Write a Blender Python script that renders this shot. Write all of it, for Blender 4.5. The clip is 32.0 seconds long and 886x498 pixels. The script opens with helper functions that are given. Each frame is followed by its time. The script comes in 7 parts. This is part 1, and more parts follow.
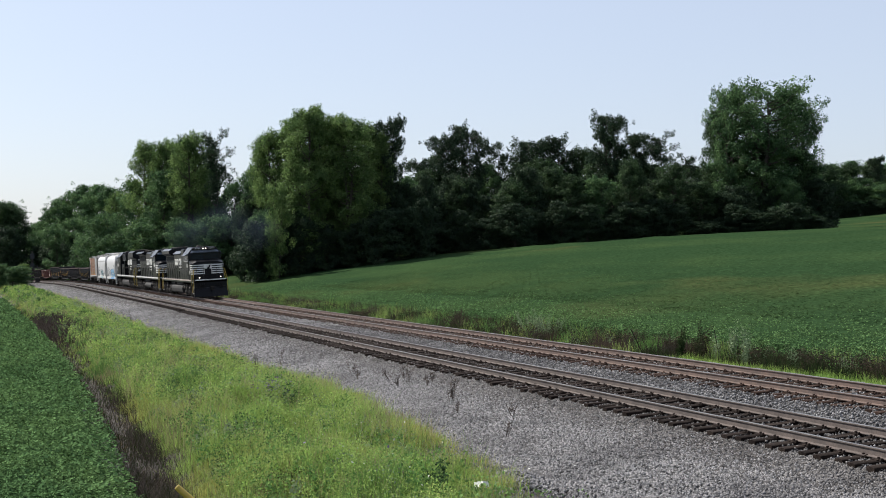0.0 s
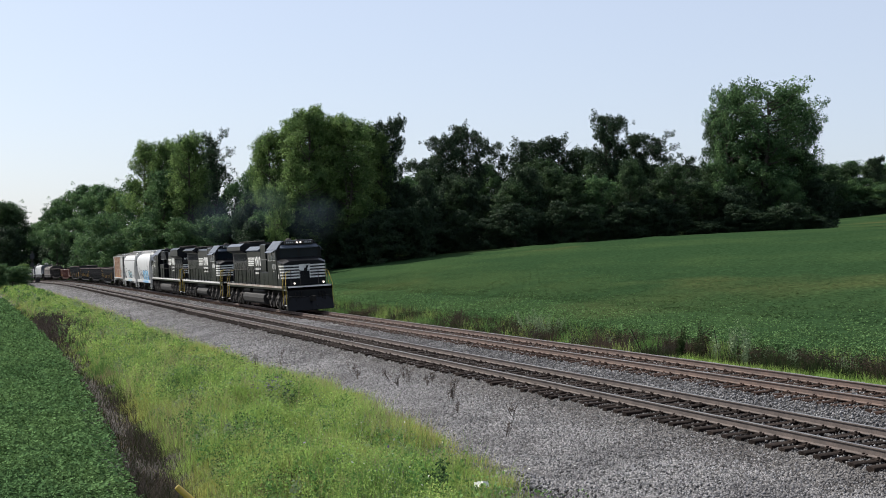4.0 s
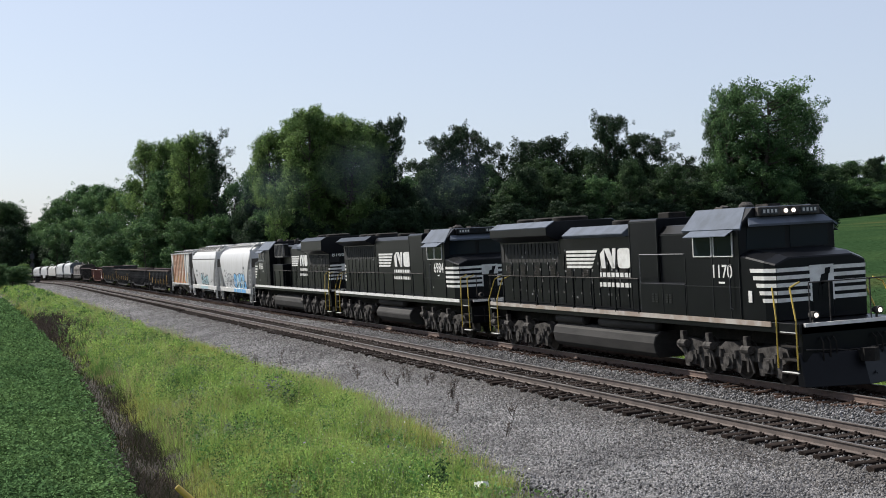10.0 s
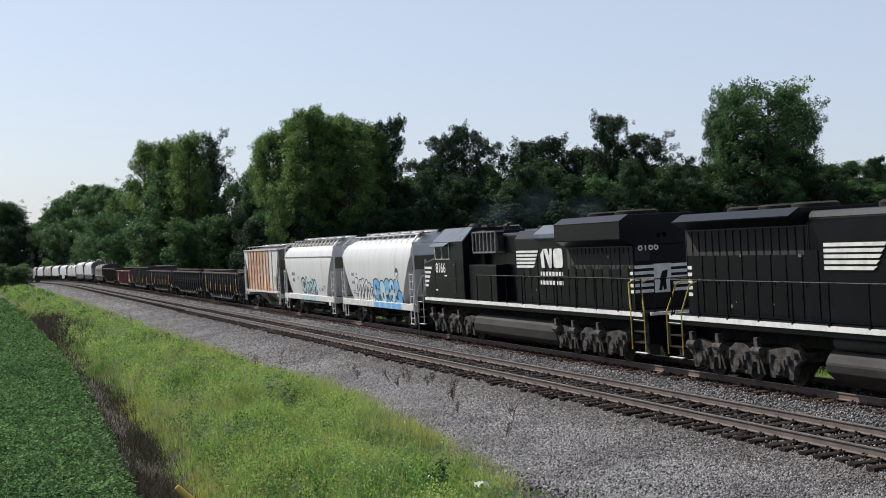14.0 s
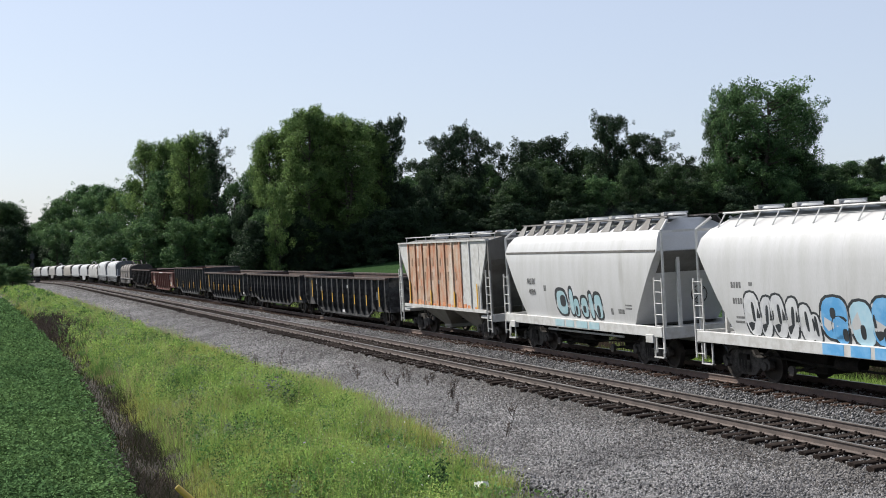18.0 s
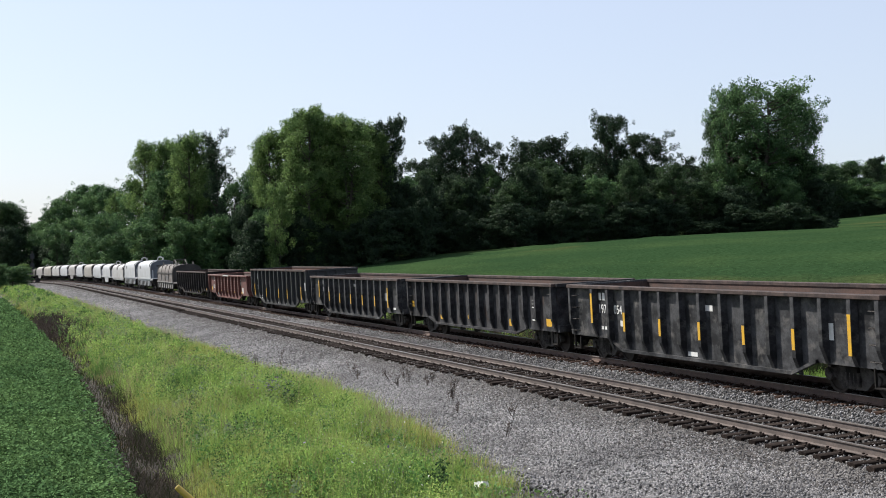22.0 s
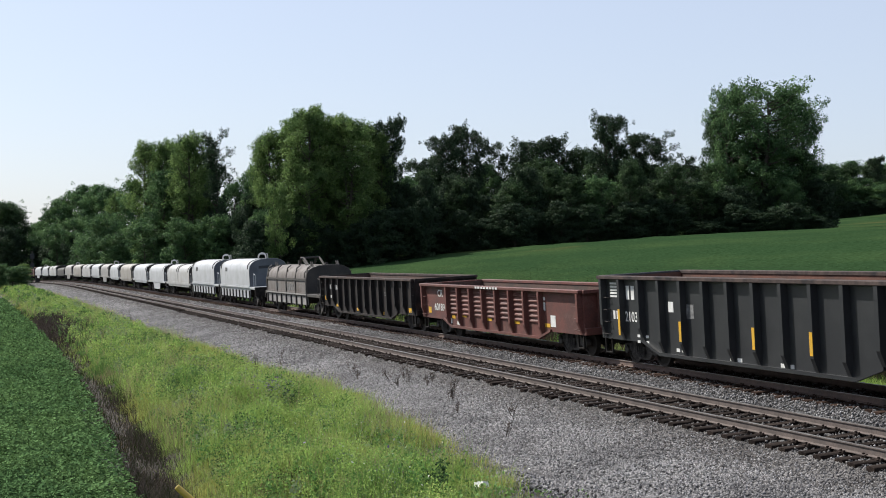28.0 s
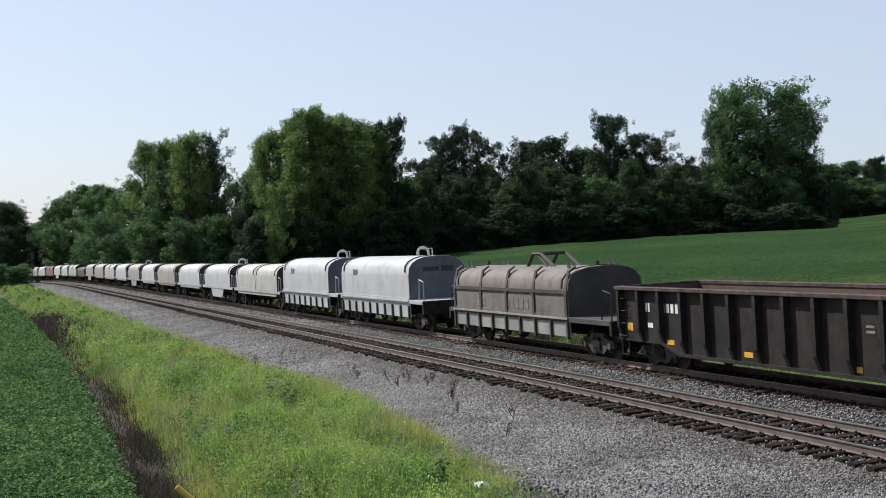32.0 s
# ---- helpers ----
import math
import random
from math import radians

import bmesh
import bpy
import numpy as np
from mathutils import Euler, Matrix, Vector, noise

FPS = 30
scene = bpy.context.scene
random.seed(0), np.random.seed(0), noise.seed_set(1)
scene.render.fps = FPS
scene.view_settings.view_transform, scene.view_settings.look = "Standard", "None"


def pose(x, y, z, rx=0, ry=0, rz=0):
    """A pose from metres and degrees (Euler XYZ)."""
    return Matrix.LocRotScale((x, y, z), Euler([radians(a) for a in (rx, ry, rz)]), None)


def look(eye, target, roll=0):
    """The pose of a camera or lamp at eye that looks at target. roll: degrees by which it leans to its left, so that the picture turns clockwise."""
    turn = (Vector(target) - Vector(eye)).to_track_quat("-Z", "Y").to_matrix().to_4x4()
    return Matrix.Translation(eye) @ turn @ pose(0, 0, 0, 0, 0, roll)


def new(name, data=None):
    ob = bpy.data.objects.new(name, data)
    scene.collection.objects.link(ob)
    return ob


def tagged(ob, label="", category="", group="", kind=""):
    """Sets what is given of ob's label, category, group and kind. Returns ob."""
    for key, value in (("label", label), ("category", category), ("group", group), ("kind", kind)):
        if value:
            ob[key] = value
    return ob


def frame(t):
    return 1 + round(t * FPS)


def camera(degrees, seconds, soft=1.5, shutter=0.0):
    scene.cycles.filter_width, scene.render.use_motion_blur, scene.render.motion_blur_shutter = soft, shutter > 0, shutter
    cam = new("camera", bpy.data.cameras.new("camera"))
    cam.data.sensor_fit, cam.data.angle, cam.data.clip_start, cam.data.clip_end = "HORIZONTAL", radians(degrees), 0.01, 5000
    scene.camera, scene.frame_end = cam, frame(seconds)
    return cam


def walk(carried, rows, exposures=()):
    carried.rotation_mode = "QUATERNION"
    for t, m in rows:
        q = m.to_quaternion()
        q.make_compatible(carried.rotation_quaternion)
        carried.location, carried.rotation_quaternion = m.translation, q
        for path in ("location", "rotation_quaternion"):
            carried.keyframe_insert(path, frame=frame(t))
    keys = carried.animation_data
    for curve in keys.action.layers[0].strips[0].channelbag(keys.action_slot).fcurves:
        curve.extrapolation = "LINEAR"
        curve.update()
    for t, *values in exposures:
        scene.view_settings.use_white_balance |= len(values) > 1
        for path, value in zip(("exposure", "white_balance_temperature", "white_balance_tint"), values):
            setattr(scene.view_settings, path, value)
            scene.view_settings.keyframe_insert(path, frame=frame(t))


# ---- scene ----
# ---- camera: stands still on the field side of the tracks ----
cam = camera(37.5, 32.0, soft=0.95)
CAM = pose(0, 0, 3.31, 90.645, 0, -20.0)
walk(cam, [(0, CAM), (32, CAM)], exposures=[(0, 0.56), (8, 0.57), (9, 0.54), (10, 0.48), (14.5, 0.44), (16.5, 0.48), (18, 0.53), (19, 0.41), (20, 0.59), (21, 0.67), (25.5, 0.65), (28, 0.58), (31, 0.56), (32, 0.52)])

# ---- daylight: hazy summer sun ahead of the camera, to its left ----
SUN_TO = Vector((-0.43, 0.55, 0.715)).normalized()
world = bpy.data.worlds.new("sky")
scene.world = world
world.use_nodes = True
wn = world.node_tree.nodes
sky = wn.new("ShaderNodeTexSky")
sky.sky_type = "NISHITA"
sky.sun_disc = False
sky.sun_elevation = math.asin(SUN_TO.z)
sky.sun_rotation = math.atan2(SUN_TO.x, SUN_TO.y)
sky.altitude = 200
sky.air_density, sky.dust_density, sky.ozone_density = 1.0, 1.7, 2.5
wn["Background"].inputs["Strength"].default_value = 0.125
haze = wn.new("ShaderNodeMix")          # summer haze whitens the whole sky
haze.data_type = "RGBA"
haze.inputs["Factor"].default_value = 0.62
haze.inputs["B"].default_value = (3.52, 3.74, 4.38, 1)
world.node_tree.links.new(sky.outputs[0], haze.inputs["A"])
world.node_tree.links.new(haze.outputs["Result"], wn["Background"].inputs["Color"])
sun = new("sun", bpy.data.lights.new("sun", "SUN"))
sun.data.energy, sun.data.angle, sun.data.color = 5.0, radians(0.6), (1.0, 0.96, 0.89)
sun.matrix_world = look(SUN_TO * 50, (0, 0, 0))


# ---- small builders ----
class Build:
    """Collects vertices and faces of one mesh."""

    def __init__(self):
        self.v, self.f = [], []

    def add(self, vs, fs):
        n = len(self.v)
        self.v += [tuple(p) for p in vs]
        self.f += [tuple(i + n for i in q) for q in fs]
        return self

    def box(self, x0, x1, y0, y1, z0, z1):
        vs = [(x, y, z) for x in (x0, x1) for y in (y0, y1) for z in (z0, z1)]
        return self.add(vs, [(0, 1, 3, 2), (4, 6, 7, 5), (0, 4, 5, 1), (2, 3, 7, 6), (0, 2, 6, 4), (1, 5, 7, 3)])

    def prism(self, prof, a0, a1, axis="y"):
        """A closed outline swept from a0 to a1; prof holds the two other coordinates, in order."""
        put = {"y": lambda p, a: (p[0], a, p[1]), "x": lambda p, a: (a, p[0], p[1]), "z": lambda p, a: (p[0], p[1], a)}[axis]
        n = len(prof)
        vs = [put(p, a0) for p in prof] + [put(p, a1) for p in prof]
        fs = [tuple(range(n)), tuple(range(2 * n - 1, n - 1, -1))]
        fs += [(i, i + n, (i + 1) % n + n, (i + 1) % n) for i in range(n)]
        return self.add(vs, fs)

    def loft(self, rings, caps=True):
        n = len(rings[0])
        vs = [p for r in rings for p in r]
        fs = [(k * n + i, k * n + n + i, k * n + n + (i + 1) % n, k * n + (i + 1) % n)
              for k in range(len(rings) - 1) for i in range(n)]
        if caps:
            fs += [tuple(range(n)), tuple(range(len(vs) - 1, len(vs) - n - 1, -1))]
        return self.add(vs, fs)

    def rod(self, p, q, r, n=8, r2=None):
        p, q = Vector(p), Vector(q)
        turn = (q - p).to_track_quat("Z", "Y")
        ring = lambda c, rr: [c + turn @ Vector((rr * math.cos(2 * math.pi * i / n), rr * math.sin(2 * math.pi * i / n), 0)) for i in range(n)]
        return self.loft([ring(p, r), ring(q, r if r2 is None else r2)])

    def pipe(self, pts, r, n=6):
        for p, q in zip(pts, pts[1:]):
            self.rod(p, q, r, n)
        return self

    def turned(self, prof, axis_from, axis_to, n=20):
        """A turned body: prof holds (radius, way along the axis 0..1)."""
        a, b = Vector(axis_from), Vector(axis_to)
        turn = (b - a).to_track_quat("Z", "Y")
        rings = [[a + (b - a) * s + turn @ Vector((r * math.cos(2 * math.pi * i / n), r * math.sin(2 * math.pi * i / n), 0))
                  for i in range(n)] for r, s in prof]
        return self.loft(rings)

    def mesh(self, name):
        me = bpy.data.meshes.new(name)
        me.from_pydata(self.v, [], self.f)
        bm = bmesh.new()
        bm.from_mesh(me)
        bmesh.ops.recalc_face_normals(bm, faces=bm.faces)
        bm.to_mesh(me)
        bm.free()
        return me


def part(name, b, material, parent, label="", bevel=0.0, smooth=False):
    """One mesh object under a thing or under a part."""
    me = b.mesh(name) if isinstance(b, Build) else b
    if not me.materials:
        me.materials.append(material)
    ob = new(name, me)
    ob.parent = parent
    if smooth:
        me.polygons.foreach_set("use_smooth", [True] * len(me.polygons))
        me.set_sharp_from_angle(angle=radians(35))
    if bevel:
        mod = ob.modifiers.new("bevel", "BEVEL")
        mod.width, mod.segments, mod.limit_method, mod.angle_limit = bevel, 1, "ANGLE", radians(40)
    if label:
        tagged(ob, label)
    return ob


def thing(name, label, category, group="", kind=""):
    return tagged(new(name), label, category, group, kind)


BLADE = ((0, 1, 2, 3), (3, 2, 4, 5))       # a bent blade: two quads on six corners
LEAF = ((0, 1, 2, 3),)


def soup(name, verts, pattern, material, materials=(), slots=None):
    """A mesh from arrays: the same few quads repeated over equal runs of corners, one material slot a run."""
    me = bpy.data.meshes.new(name)
    verts = np.ascontiguousarray(verts, dtype=np.float32).reshape(-1, 3)
    quads = np.array(pattern)
    k = quads.max() + 1
    n = len(verts) // k
    index = (np.arange(n)[:, None, None] * k + quads[None]).reshape(-1).astype(np.int32)
    me.vertices.add(len(verts))
    me.vertices.foreach_set("co", verts.ravel())
    me.loops.add(len(index))
    me.loops.foreach_set("vertex_index", index)
    me.polygons.add(len(index) // 4)
    me.polygons.foreach_set("loop_start", np.arange(0, len(index), 4, dtype=np.int32))
    me.polygons.foreach_set("loop_total", np.full(len(index) // 4, 4, dtype=np.int32))
    for m in (material, *materials):
        me.materials.append(m)
    if slots is not None:
        me.polygons.foreach_set("material_index", np.repeat(np.asarray(slots, dtype=np.int32), len(quads)))
    me.update(calc_edges=True)
    return me


# ---- materials ----
def material(name, base, rough=0.6, metal=0.0, second=None, scale=2.0, grain=0.0, grain_scale=60.0, bump=0.0, bump_scale=80.0,
             spread=(0.42, 0.62), island=0.0, obj_var=0.0, third=None, third_scale=0.6, third_spread=(0.55, 0.7), spec=0.5,
             stretch=(1, 1, 1), thin=0.0, coat=0.0):
    """Two or three colours by noise at different scales, fine grain, relief; in object space, in metres."""
    m = bpy.data.materials.new(name)
    m.use_nodes = True
    nt = m.node_tree
    n, l = nt.nodes, nt.links
    p = n["Principled BSDF"]
    p.inputs["Roughness"].default_value = rough
    p.inputs["Metallic"].default_value = metal
    p.inputs["Specular IOR Level"].default_value = spec
    p.inputs["Coat Weight"].default_value = coat
    tc = n.new("ShaderNodeTexCoord")
    mp = n.new("ShaderNodeMapping")
    mp.inputs["Scale"].default_value = stretch
    l.new(tc.outputs["Object"], mp.inputs["Vector"])

    def noise_of(s, detail=5.0):
        t = n.new("ShaderNodeTexNoise")
        t.inputs["Scale"].default_value, t.inputs["Detail"].default_value, t.inputs["Roughness"].default_value = s, detail, 0.62
        l.new(mp.outputs[0], t.inputs["Vector"])
        return t.outputs["Fac"]

    def ramp(fac, lo, hi):
        r = n.new("ShaderNodeMapRange")
        r.inputs["From Min"].default_value, r.inputs["From Max"].default_value = lo, hi
        l.new(fac, r.inputs["Value"])
        return r.outputs[0]

    def mix(fac, a, b, kind="MIX"):
        x = n.new("ShaderNodeMix")
        x.data_type, x.blend_type = "RGBA", kind
        if isinstance(fac, float):
            x.inputs["Factor"].default_value = fac
        else:
            l.new(fac, x.inputs["Factor"])
        for sock, v in ((x.inputs["A"], a), (x.inputs["B"], b)):
            if isinstance(v, tuple):
                sock.default_value = (*v[:3], 1)
            else:
                l.new(v, sock)
        return x.outputs["Result"]

    col = tuple(base)
    if second:
        col = mix(ramp(noise_of(scale), *spread), tuple(base), tuple(second))
    if third:
        col = mix(ramp(noise_of(third_scale, 3.0), *third_spread), col, tuple(third))
    if grain:
        g = ramp(noise_of(grain_scale, 3.0), 0.3, 0.7)
        hs = n.new("ShaderNodeMapRange")
        hs.inputs["To Min"].default_value, hs.inputs["To Max"].default_value = 1 - grain, 1 + grain
        l.new(g, hs.inputs["Value"])
        col = mix(1.0, col, hs.outputs[0], "MULTIPLY")
    if island or obj_var:
        src = n.new("ShaderNodeNewGeometry").outputs["Random Per Island"] if island else n.new("ShaderNodeObjectInfo").outputs["Random"]
        amount = island or obj_var
        r = n.new("ShaderNodeMapRange")
        r.inputs["To Min"].default_value, r.inputs["To Max"].default_value = 1 - amount, 1 + amount
        l.new(src, r.inputs["Value"])
        col = mix(1.0, col, r.outputs[0], "MULTIPLY")
    if isinstance(col, tuple):
        p.inputs["Base Color"].default_value = (*col[:3], 1)
    else:
        l.new(col, p.inputs["Base Color"])
    if bump:
        b = n.new("ShaderNodeBump")
        b.inputs["Strength"].default_value, b.inputs["Distance"].default_value = min(1.0, bump), 0.02 * max(1.0, bump)
        l.new(noise_of(bump_scale, 4.0), b.inputs["Height"])
        l.new(b.outputs[0], p.inputs["Normal"])
    if thin:
        tr = n.new("ShaderNodeBsdfTranslucent")
        mx = n.new("ShaderNodeMixShader")
        mx.inputs[0].default_value = thin
        if isinstance(col, tuple):
            tr.inputs["Color"].default_value = (*col[:3], 1)
        else:
            l.new(col, tr.inputs["Color"])
        out = n["Material Output"]
        l.new(p.outputs[0], mx.inputs[1])
        l.new(tr.outputs[0], mx.inputs[2])
        l.new(mx.outputs[0], out.inputs["Surface"])
    return m


def glow(name, color, strength):
    m = bpy.data.materials.new(name)
    m.use_nodes = True
    p = m.node_tree.nodes["Principled BSDF"]
    p.inputs["Emission Color"].default_value = (*color, 1)
    p.inputs["Emission Strength"].default_value = strength
    return m


# ground
M_SOIL = material("field_soil", spec=0.0, base=(0.021, 0.036, 0.012), rough=0.9, second=(0.03, 0.051, 0.0168), scale=0.4, grain=0.3, grain_scale=12, bump=0.8, bump_scale=6)
M_GRASS_SOIL = material("bank_soil", spec=0.0, base=(0.04, 0.056, 0.018), rough=0.95, second=(0.062, 0.07, 0.026), scale=0.5, grain=0.3, grain_scale=15, bump=0.8, bump_scale=10)
# earth darkened, with the shadow in the ditch put into its colour
M_DITCH = material("ditch_earth", (0.030, 0.0235, 0.0185), 0.95, second=(0.054, 0.043, 0.035), scale=1.5, grain=0.3, grain_scale=18, bump=0.9, bump_scale=12)
M_BALLAST = material("ballast", (0.066, 0.064, 0.064), 0.95, spec=0.1, second=(0.047, 0.0455, 0.0455), scale=0.35, grain=0.55, grain_scale=11, bump=1.5, bump_scale=14)
M_STONE = material("stone_chips", (0.178, 0.173, 0.174), 0.9, second=(0.112, 0.108, 0.110), scale=0.5, island=0.66)
M_STONE_DUSTY = material("dusty_stone_chips", (0.112, 0.105, 0.101), 0.95, second=(0.066, 0.060, 0.057), scale=0.9, island=0.66)
M_TIE = material("tie_wood", spec=0.05, base=(0.0170, 0.0128, 0.0110), rough=0.95, second=(0.0330, 0.0255, 0.0220), scale=4, grain=0.35, grain_scale=40, bump=0.5, bump_scale=30, obj_var=0.35, stretch=(0.3, 2, 2))
M_TIE_FAR = material("tie_wood_rusty", spec=0.05, base=(0.0330, 0.0205, 0.0160), rough=0.95, second=(0.0562, 0.0389, 0.0311), scale=4, grain=0.35, grain_scale=40, bump=0.5, bump_scale=30, obj_var=0.3, stretch=(0.3, 2, 2))
M_RAIL = material("rail_web", (0.0979, 0.076, 0.0669), 0.8, 0.1, second=(0.0691, 0.0541, 0.0483), scale=3, grain=0.2, grain_scale=25)
M_RAIL_RUST = material("rail_web_rusty", (0.118, 0.079, 0.064), 0.85, 0.05, second=(0.082, 0.058, 0.049), scale=3, grain=0.2, grain_scale=25)
M_RAIL_TOP = material("rail_head", (0.302, 0.288, 0.274), 0.4, 0.8, second=(0.216, 0.194, 0.18), scale=1.5)


# ---- lie of the land: tracks run along y, tilted 5.8 % towards the camera ----
BANK = 0.058
XN, XF = 16.33, 20.60
GAUGE = 0.755


def bend(y):
    """How far the line swings aside and drops at the far end."""
    u = max(0.0, y - 200.0)
    return -u * u / 3600.0, -u * u * 5.0e-5


def rail_z(x):
    return BANK * (x - XN)


PROFILE = [(-400, -1.0), (-60, -1.0), (2.6, -1.0), (3.4, -1.15), (4.1, -1.65), (4.9, -1.7), (5.6, -1.25), (6.6, -1.05), (8.5, -1.0),
           (10.2, -0.98), (11.2, -0.92), (13.2, -0.62), (14.4, -0.455), (15.0, -0.352), (15.6, -0.312), (22.2, 0.085), (22.7, 0.04), (24.3, -0.55), (25.5, -0.62), (29.0, -0.45)]


EDGE_Y, EDGE_X = [17, 21, 25, 30, 36, 41, 48, 60, 300], [8.9, 9.25, 9.9, 10.6, 11.25, 11.5, 11.2, 10.9, 10.75]
DRIFT_Y, DRIFT_X = [18, 22, 30, 40, 55, 70, 110, 160], [-0.85, -0.75, -0.3, 0.05, 0.4, 0.5, 0.45, 0.2]


def edge_at(y):
    """Where the grass ends beside the ballast."""
    return np.interp(y, EDGE_Y, EDGE_X)


def drift(x, y):
    """How far ditch and field edge wander off the straight line."""
    return np.interp(y, DRIFT_Y, DRIFT_X) * np.clip((9.0 - x) / 4.0, 0, 1) * np.clip(x / 2.5, 0, 1)


def land(x, y):
    if x <= 29.0:
        for (xa, za), (xb, zb) in zip(PROFILE, PROFILE[1:]):
            if x <= xb:
                z = za + (zb - za) * max(0.0, x - xa) / (xb - xa)
                break
    else:
        d = x - 29.0
        z = -0.45 + 9.9 * (1 - math.exp(-d / 48.0)) + 0.0006 * max(0.0, min(d, 200) - 80) ** 2
        z += 0.12 * noise.noise((x * 0.05, y * 0.04, 3.0))
    if 5.2 < x < 10.8:
        z += (0.58 * noise.noise((x * 0.62, y * 0.36, 8.0)) + 0.20 * noise.noise((x * 1.4, y * 1.1, 2.0))) * min(1.0, (x - 5.2) / 0.8, (10.8 - x) / 0.8)
    return z + bend(y)[1]


def ground_sheet():
    xs = [-2500, -900, -400, -200, -100, -60, -40, -25, -15, -8, -4, 0, 1.5, 2.6, 3.0, 3.4, 3.75, 4.1, 4.5, 4.9, 5.25, 5.6, 6.1, 6.6, 7.5, 8.5, 8.9, 9.3, 9.75, 10.2, 10.7, 11.2,
          12.2, 13.2, 13.8, 14.4, 15.0, 15.6, 17, 19.5, 22.2, 22.7, 23.5, 24.3, 25.5, 27, 29, 31, 34, 38, 43, 50, 58, 68, 80, 95, 110, 130, 150, 175, 200, 300, 500, 900, 2500]
    ys = [-900, -300, -100, -40] + [-20 + 2 * i for i in range(60)] + [100 + 5 * i for i in range(60)] + [400 + 40 * i for i in range(10)] + [800, 1200, 2000, 3500]
    verts, faces, slots = [], [], []
    for y in ys:
        sx = bend(y)[0]
        for x in xs:
            wig = 0.35 * noise.noise((y * 0.12, 1.0, 0.0)) + 0.15 * noise.noise((y * 0.5, 1.0, 5.0)) if 2.5 < x < 12.5 else 0.0
            verts.append((x + sx + wig + float(drift(x, y)), y, land(x, y)))
    nx = len(xs)
    for j in range(len(ys) - 1):
        for i in range(nx - 1):
            faces.append((j * nx + i, j * nx + i + 1, (j + 1) * nx + i + 1, (j + 1) * nx + i))
            xm = (xs[i] + xs[i + 1]) / 2
            slots.append(0 if xm < 3.2 else 2 if xm < 5.5 else 1 if xm < edge_at(ys[j]) - .15 else 3 if xm < 24.2 else 1 if xm < 29 else 0)
    me = bpy.data.meshes.new("ground")
    me.from_pydata(verts, [], faces)
    for m in (M_SOIL, M_GRASS_SOIL, M_DITCH, M_BALLAST):
        me.materials.append(m)
    me.polygons.foreach_set("material_index", slots)
    me.polygons.foreach_set("use_smooth", [True] * len(faces))
    return tagged(new("ground", me), "fields, grassy bank, earth ditch and grey ballast bed", "ground", kind="structure")


ground_sheet()


# ---- two tracks ----
Y_RAIL = [-30 + 10 * i for i in range(24)] + [210 + 12 * i for i in range(33)]


def track(name, xc, label, m_web, m_tie, seed):
    rnd = random.Random(seed)
    root = tagged(new(name), label, "railway track", "railway tracks")
    for side in (-1, 1):
        web, head = Build(), Build()
        foot = [(-.07, -.178), (.07, -.178), (.07, -.165), (.012, -.145), (.012, -.04), (.036, -.03), (.036, -.008), (-.036, -.008), (-.036, -.03), (-.012, -.04), (-.012, -.145), (-.07, -.165)]
        cap = [(-.035, -.008), (.035, -.008), (.034, -.002), (.026, 0), (-.026, 0), (-.034, -.002)]
        for b, prof in ((web, foot), (head, cap)):
            rings = []
            for y in Y_RAIL:
                dx, dz = bend(y)
                rings.append([(xc + side * GAUGE + px + dx, y, rail_z(xc + side * GAUGE) + pz + dz) for px, pz in prof])
            b.loft(rings)
        r = part("rail", web, m_web, root, smooth=True)
        part("rail_head", head, M_RAIL_TOP, r, "worn bright running surface", smooth=True)
    shapes = []
    for k in range(6):
        b = Build()
        h = 0.02 * rnd.random()
        b.prism([(-.115, -.17), (.115, -.17), (.115, -.012), (.10 - h, 0), (-.10 + h, 0), (-.115, -.012)], -1.32 - rnd.random() * .12, 1.30 + rnd.random() * .10, axis="x")
        me = b.mesh("tie")
        me.materials.append(m_tie)
        shapes.append(me)
    plate = Build().box(-.18, .18, -.09, .09, -.004, .016).box(-.125, -.085, -.06, -.02, 0, .06).box(.085, .125, .02, .06, 0, .06)
    plate.prism([(-.10, .0), (-.15, .0), (-.14, .035), (-.09, .05)], -.155, -.115).prism([(.10, .0), (.15, .0), (.14, .035), (.09, .05)], .115, .155)
    plate = plate.mesh("tie_plate")
    plate.materials.append(m_tie)
    far = Build()
    y, k = 10.0, 0
    tilt = -math.degrees(math.atan(BANK))
    while y < 420:
        dx, dz = bend(y)
        z = rail_z(xc) - 0.178 + dz
        if k < 170:
            ob = new("tie", rnd.choice(shapes))
            ob.parent = root
            ob.matrix_basis = pose(xc + rnd.uniform(-.08, .07), y + rnd.uniform(-.045, .045), z - rnd.random() * .02, rnd.uniform(-2, 2), tilt, rnd.uniform(-2.6, 2.6))
            for side in (-1, 1):
                q = new("tie_plate", plate)
                q.parent = ob
                q.matrix_basis = pose(side * GAUGE, 0, 0.0)
        else:
            far.box(xc - 1.3 + dx, xc + 1.3 + dx, y - .115, y + .115, z - .17, z)
        y += 0.53
        k += 1
    tagged(part("tie", far, m_tie, root, "far run of wooden ties"), kind="stuff")
    return root


track("track_near", XN, "near railway track of worn steel rails on dark wooden ties", M_RAIL, M_TIE, 3)
track("track_far", XF, "far railway track of rust-brown rails on wooden ties", M_RAIL_RUST, M_TIE_FAR, 4)

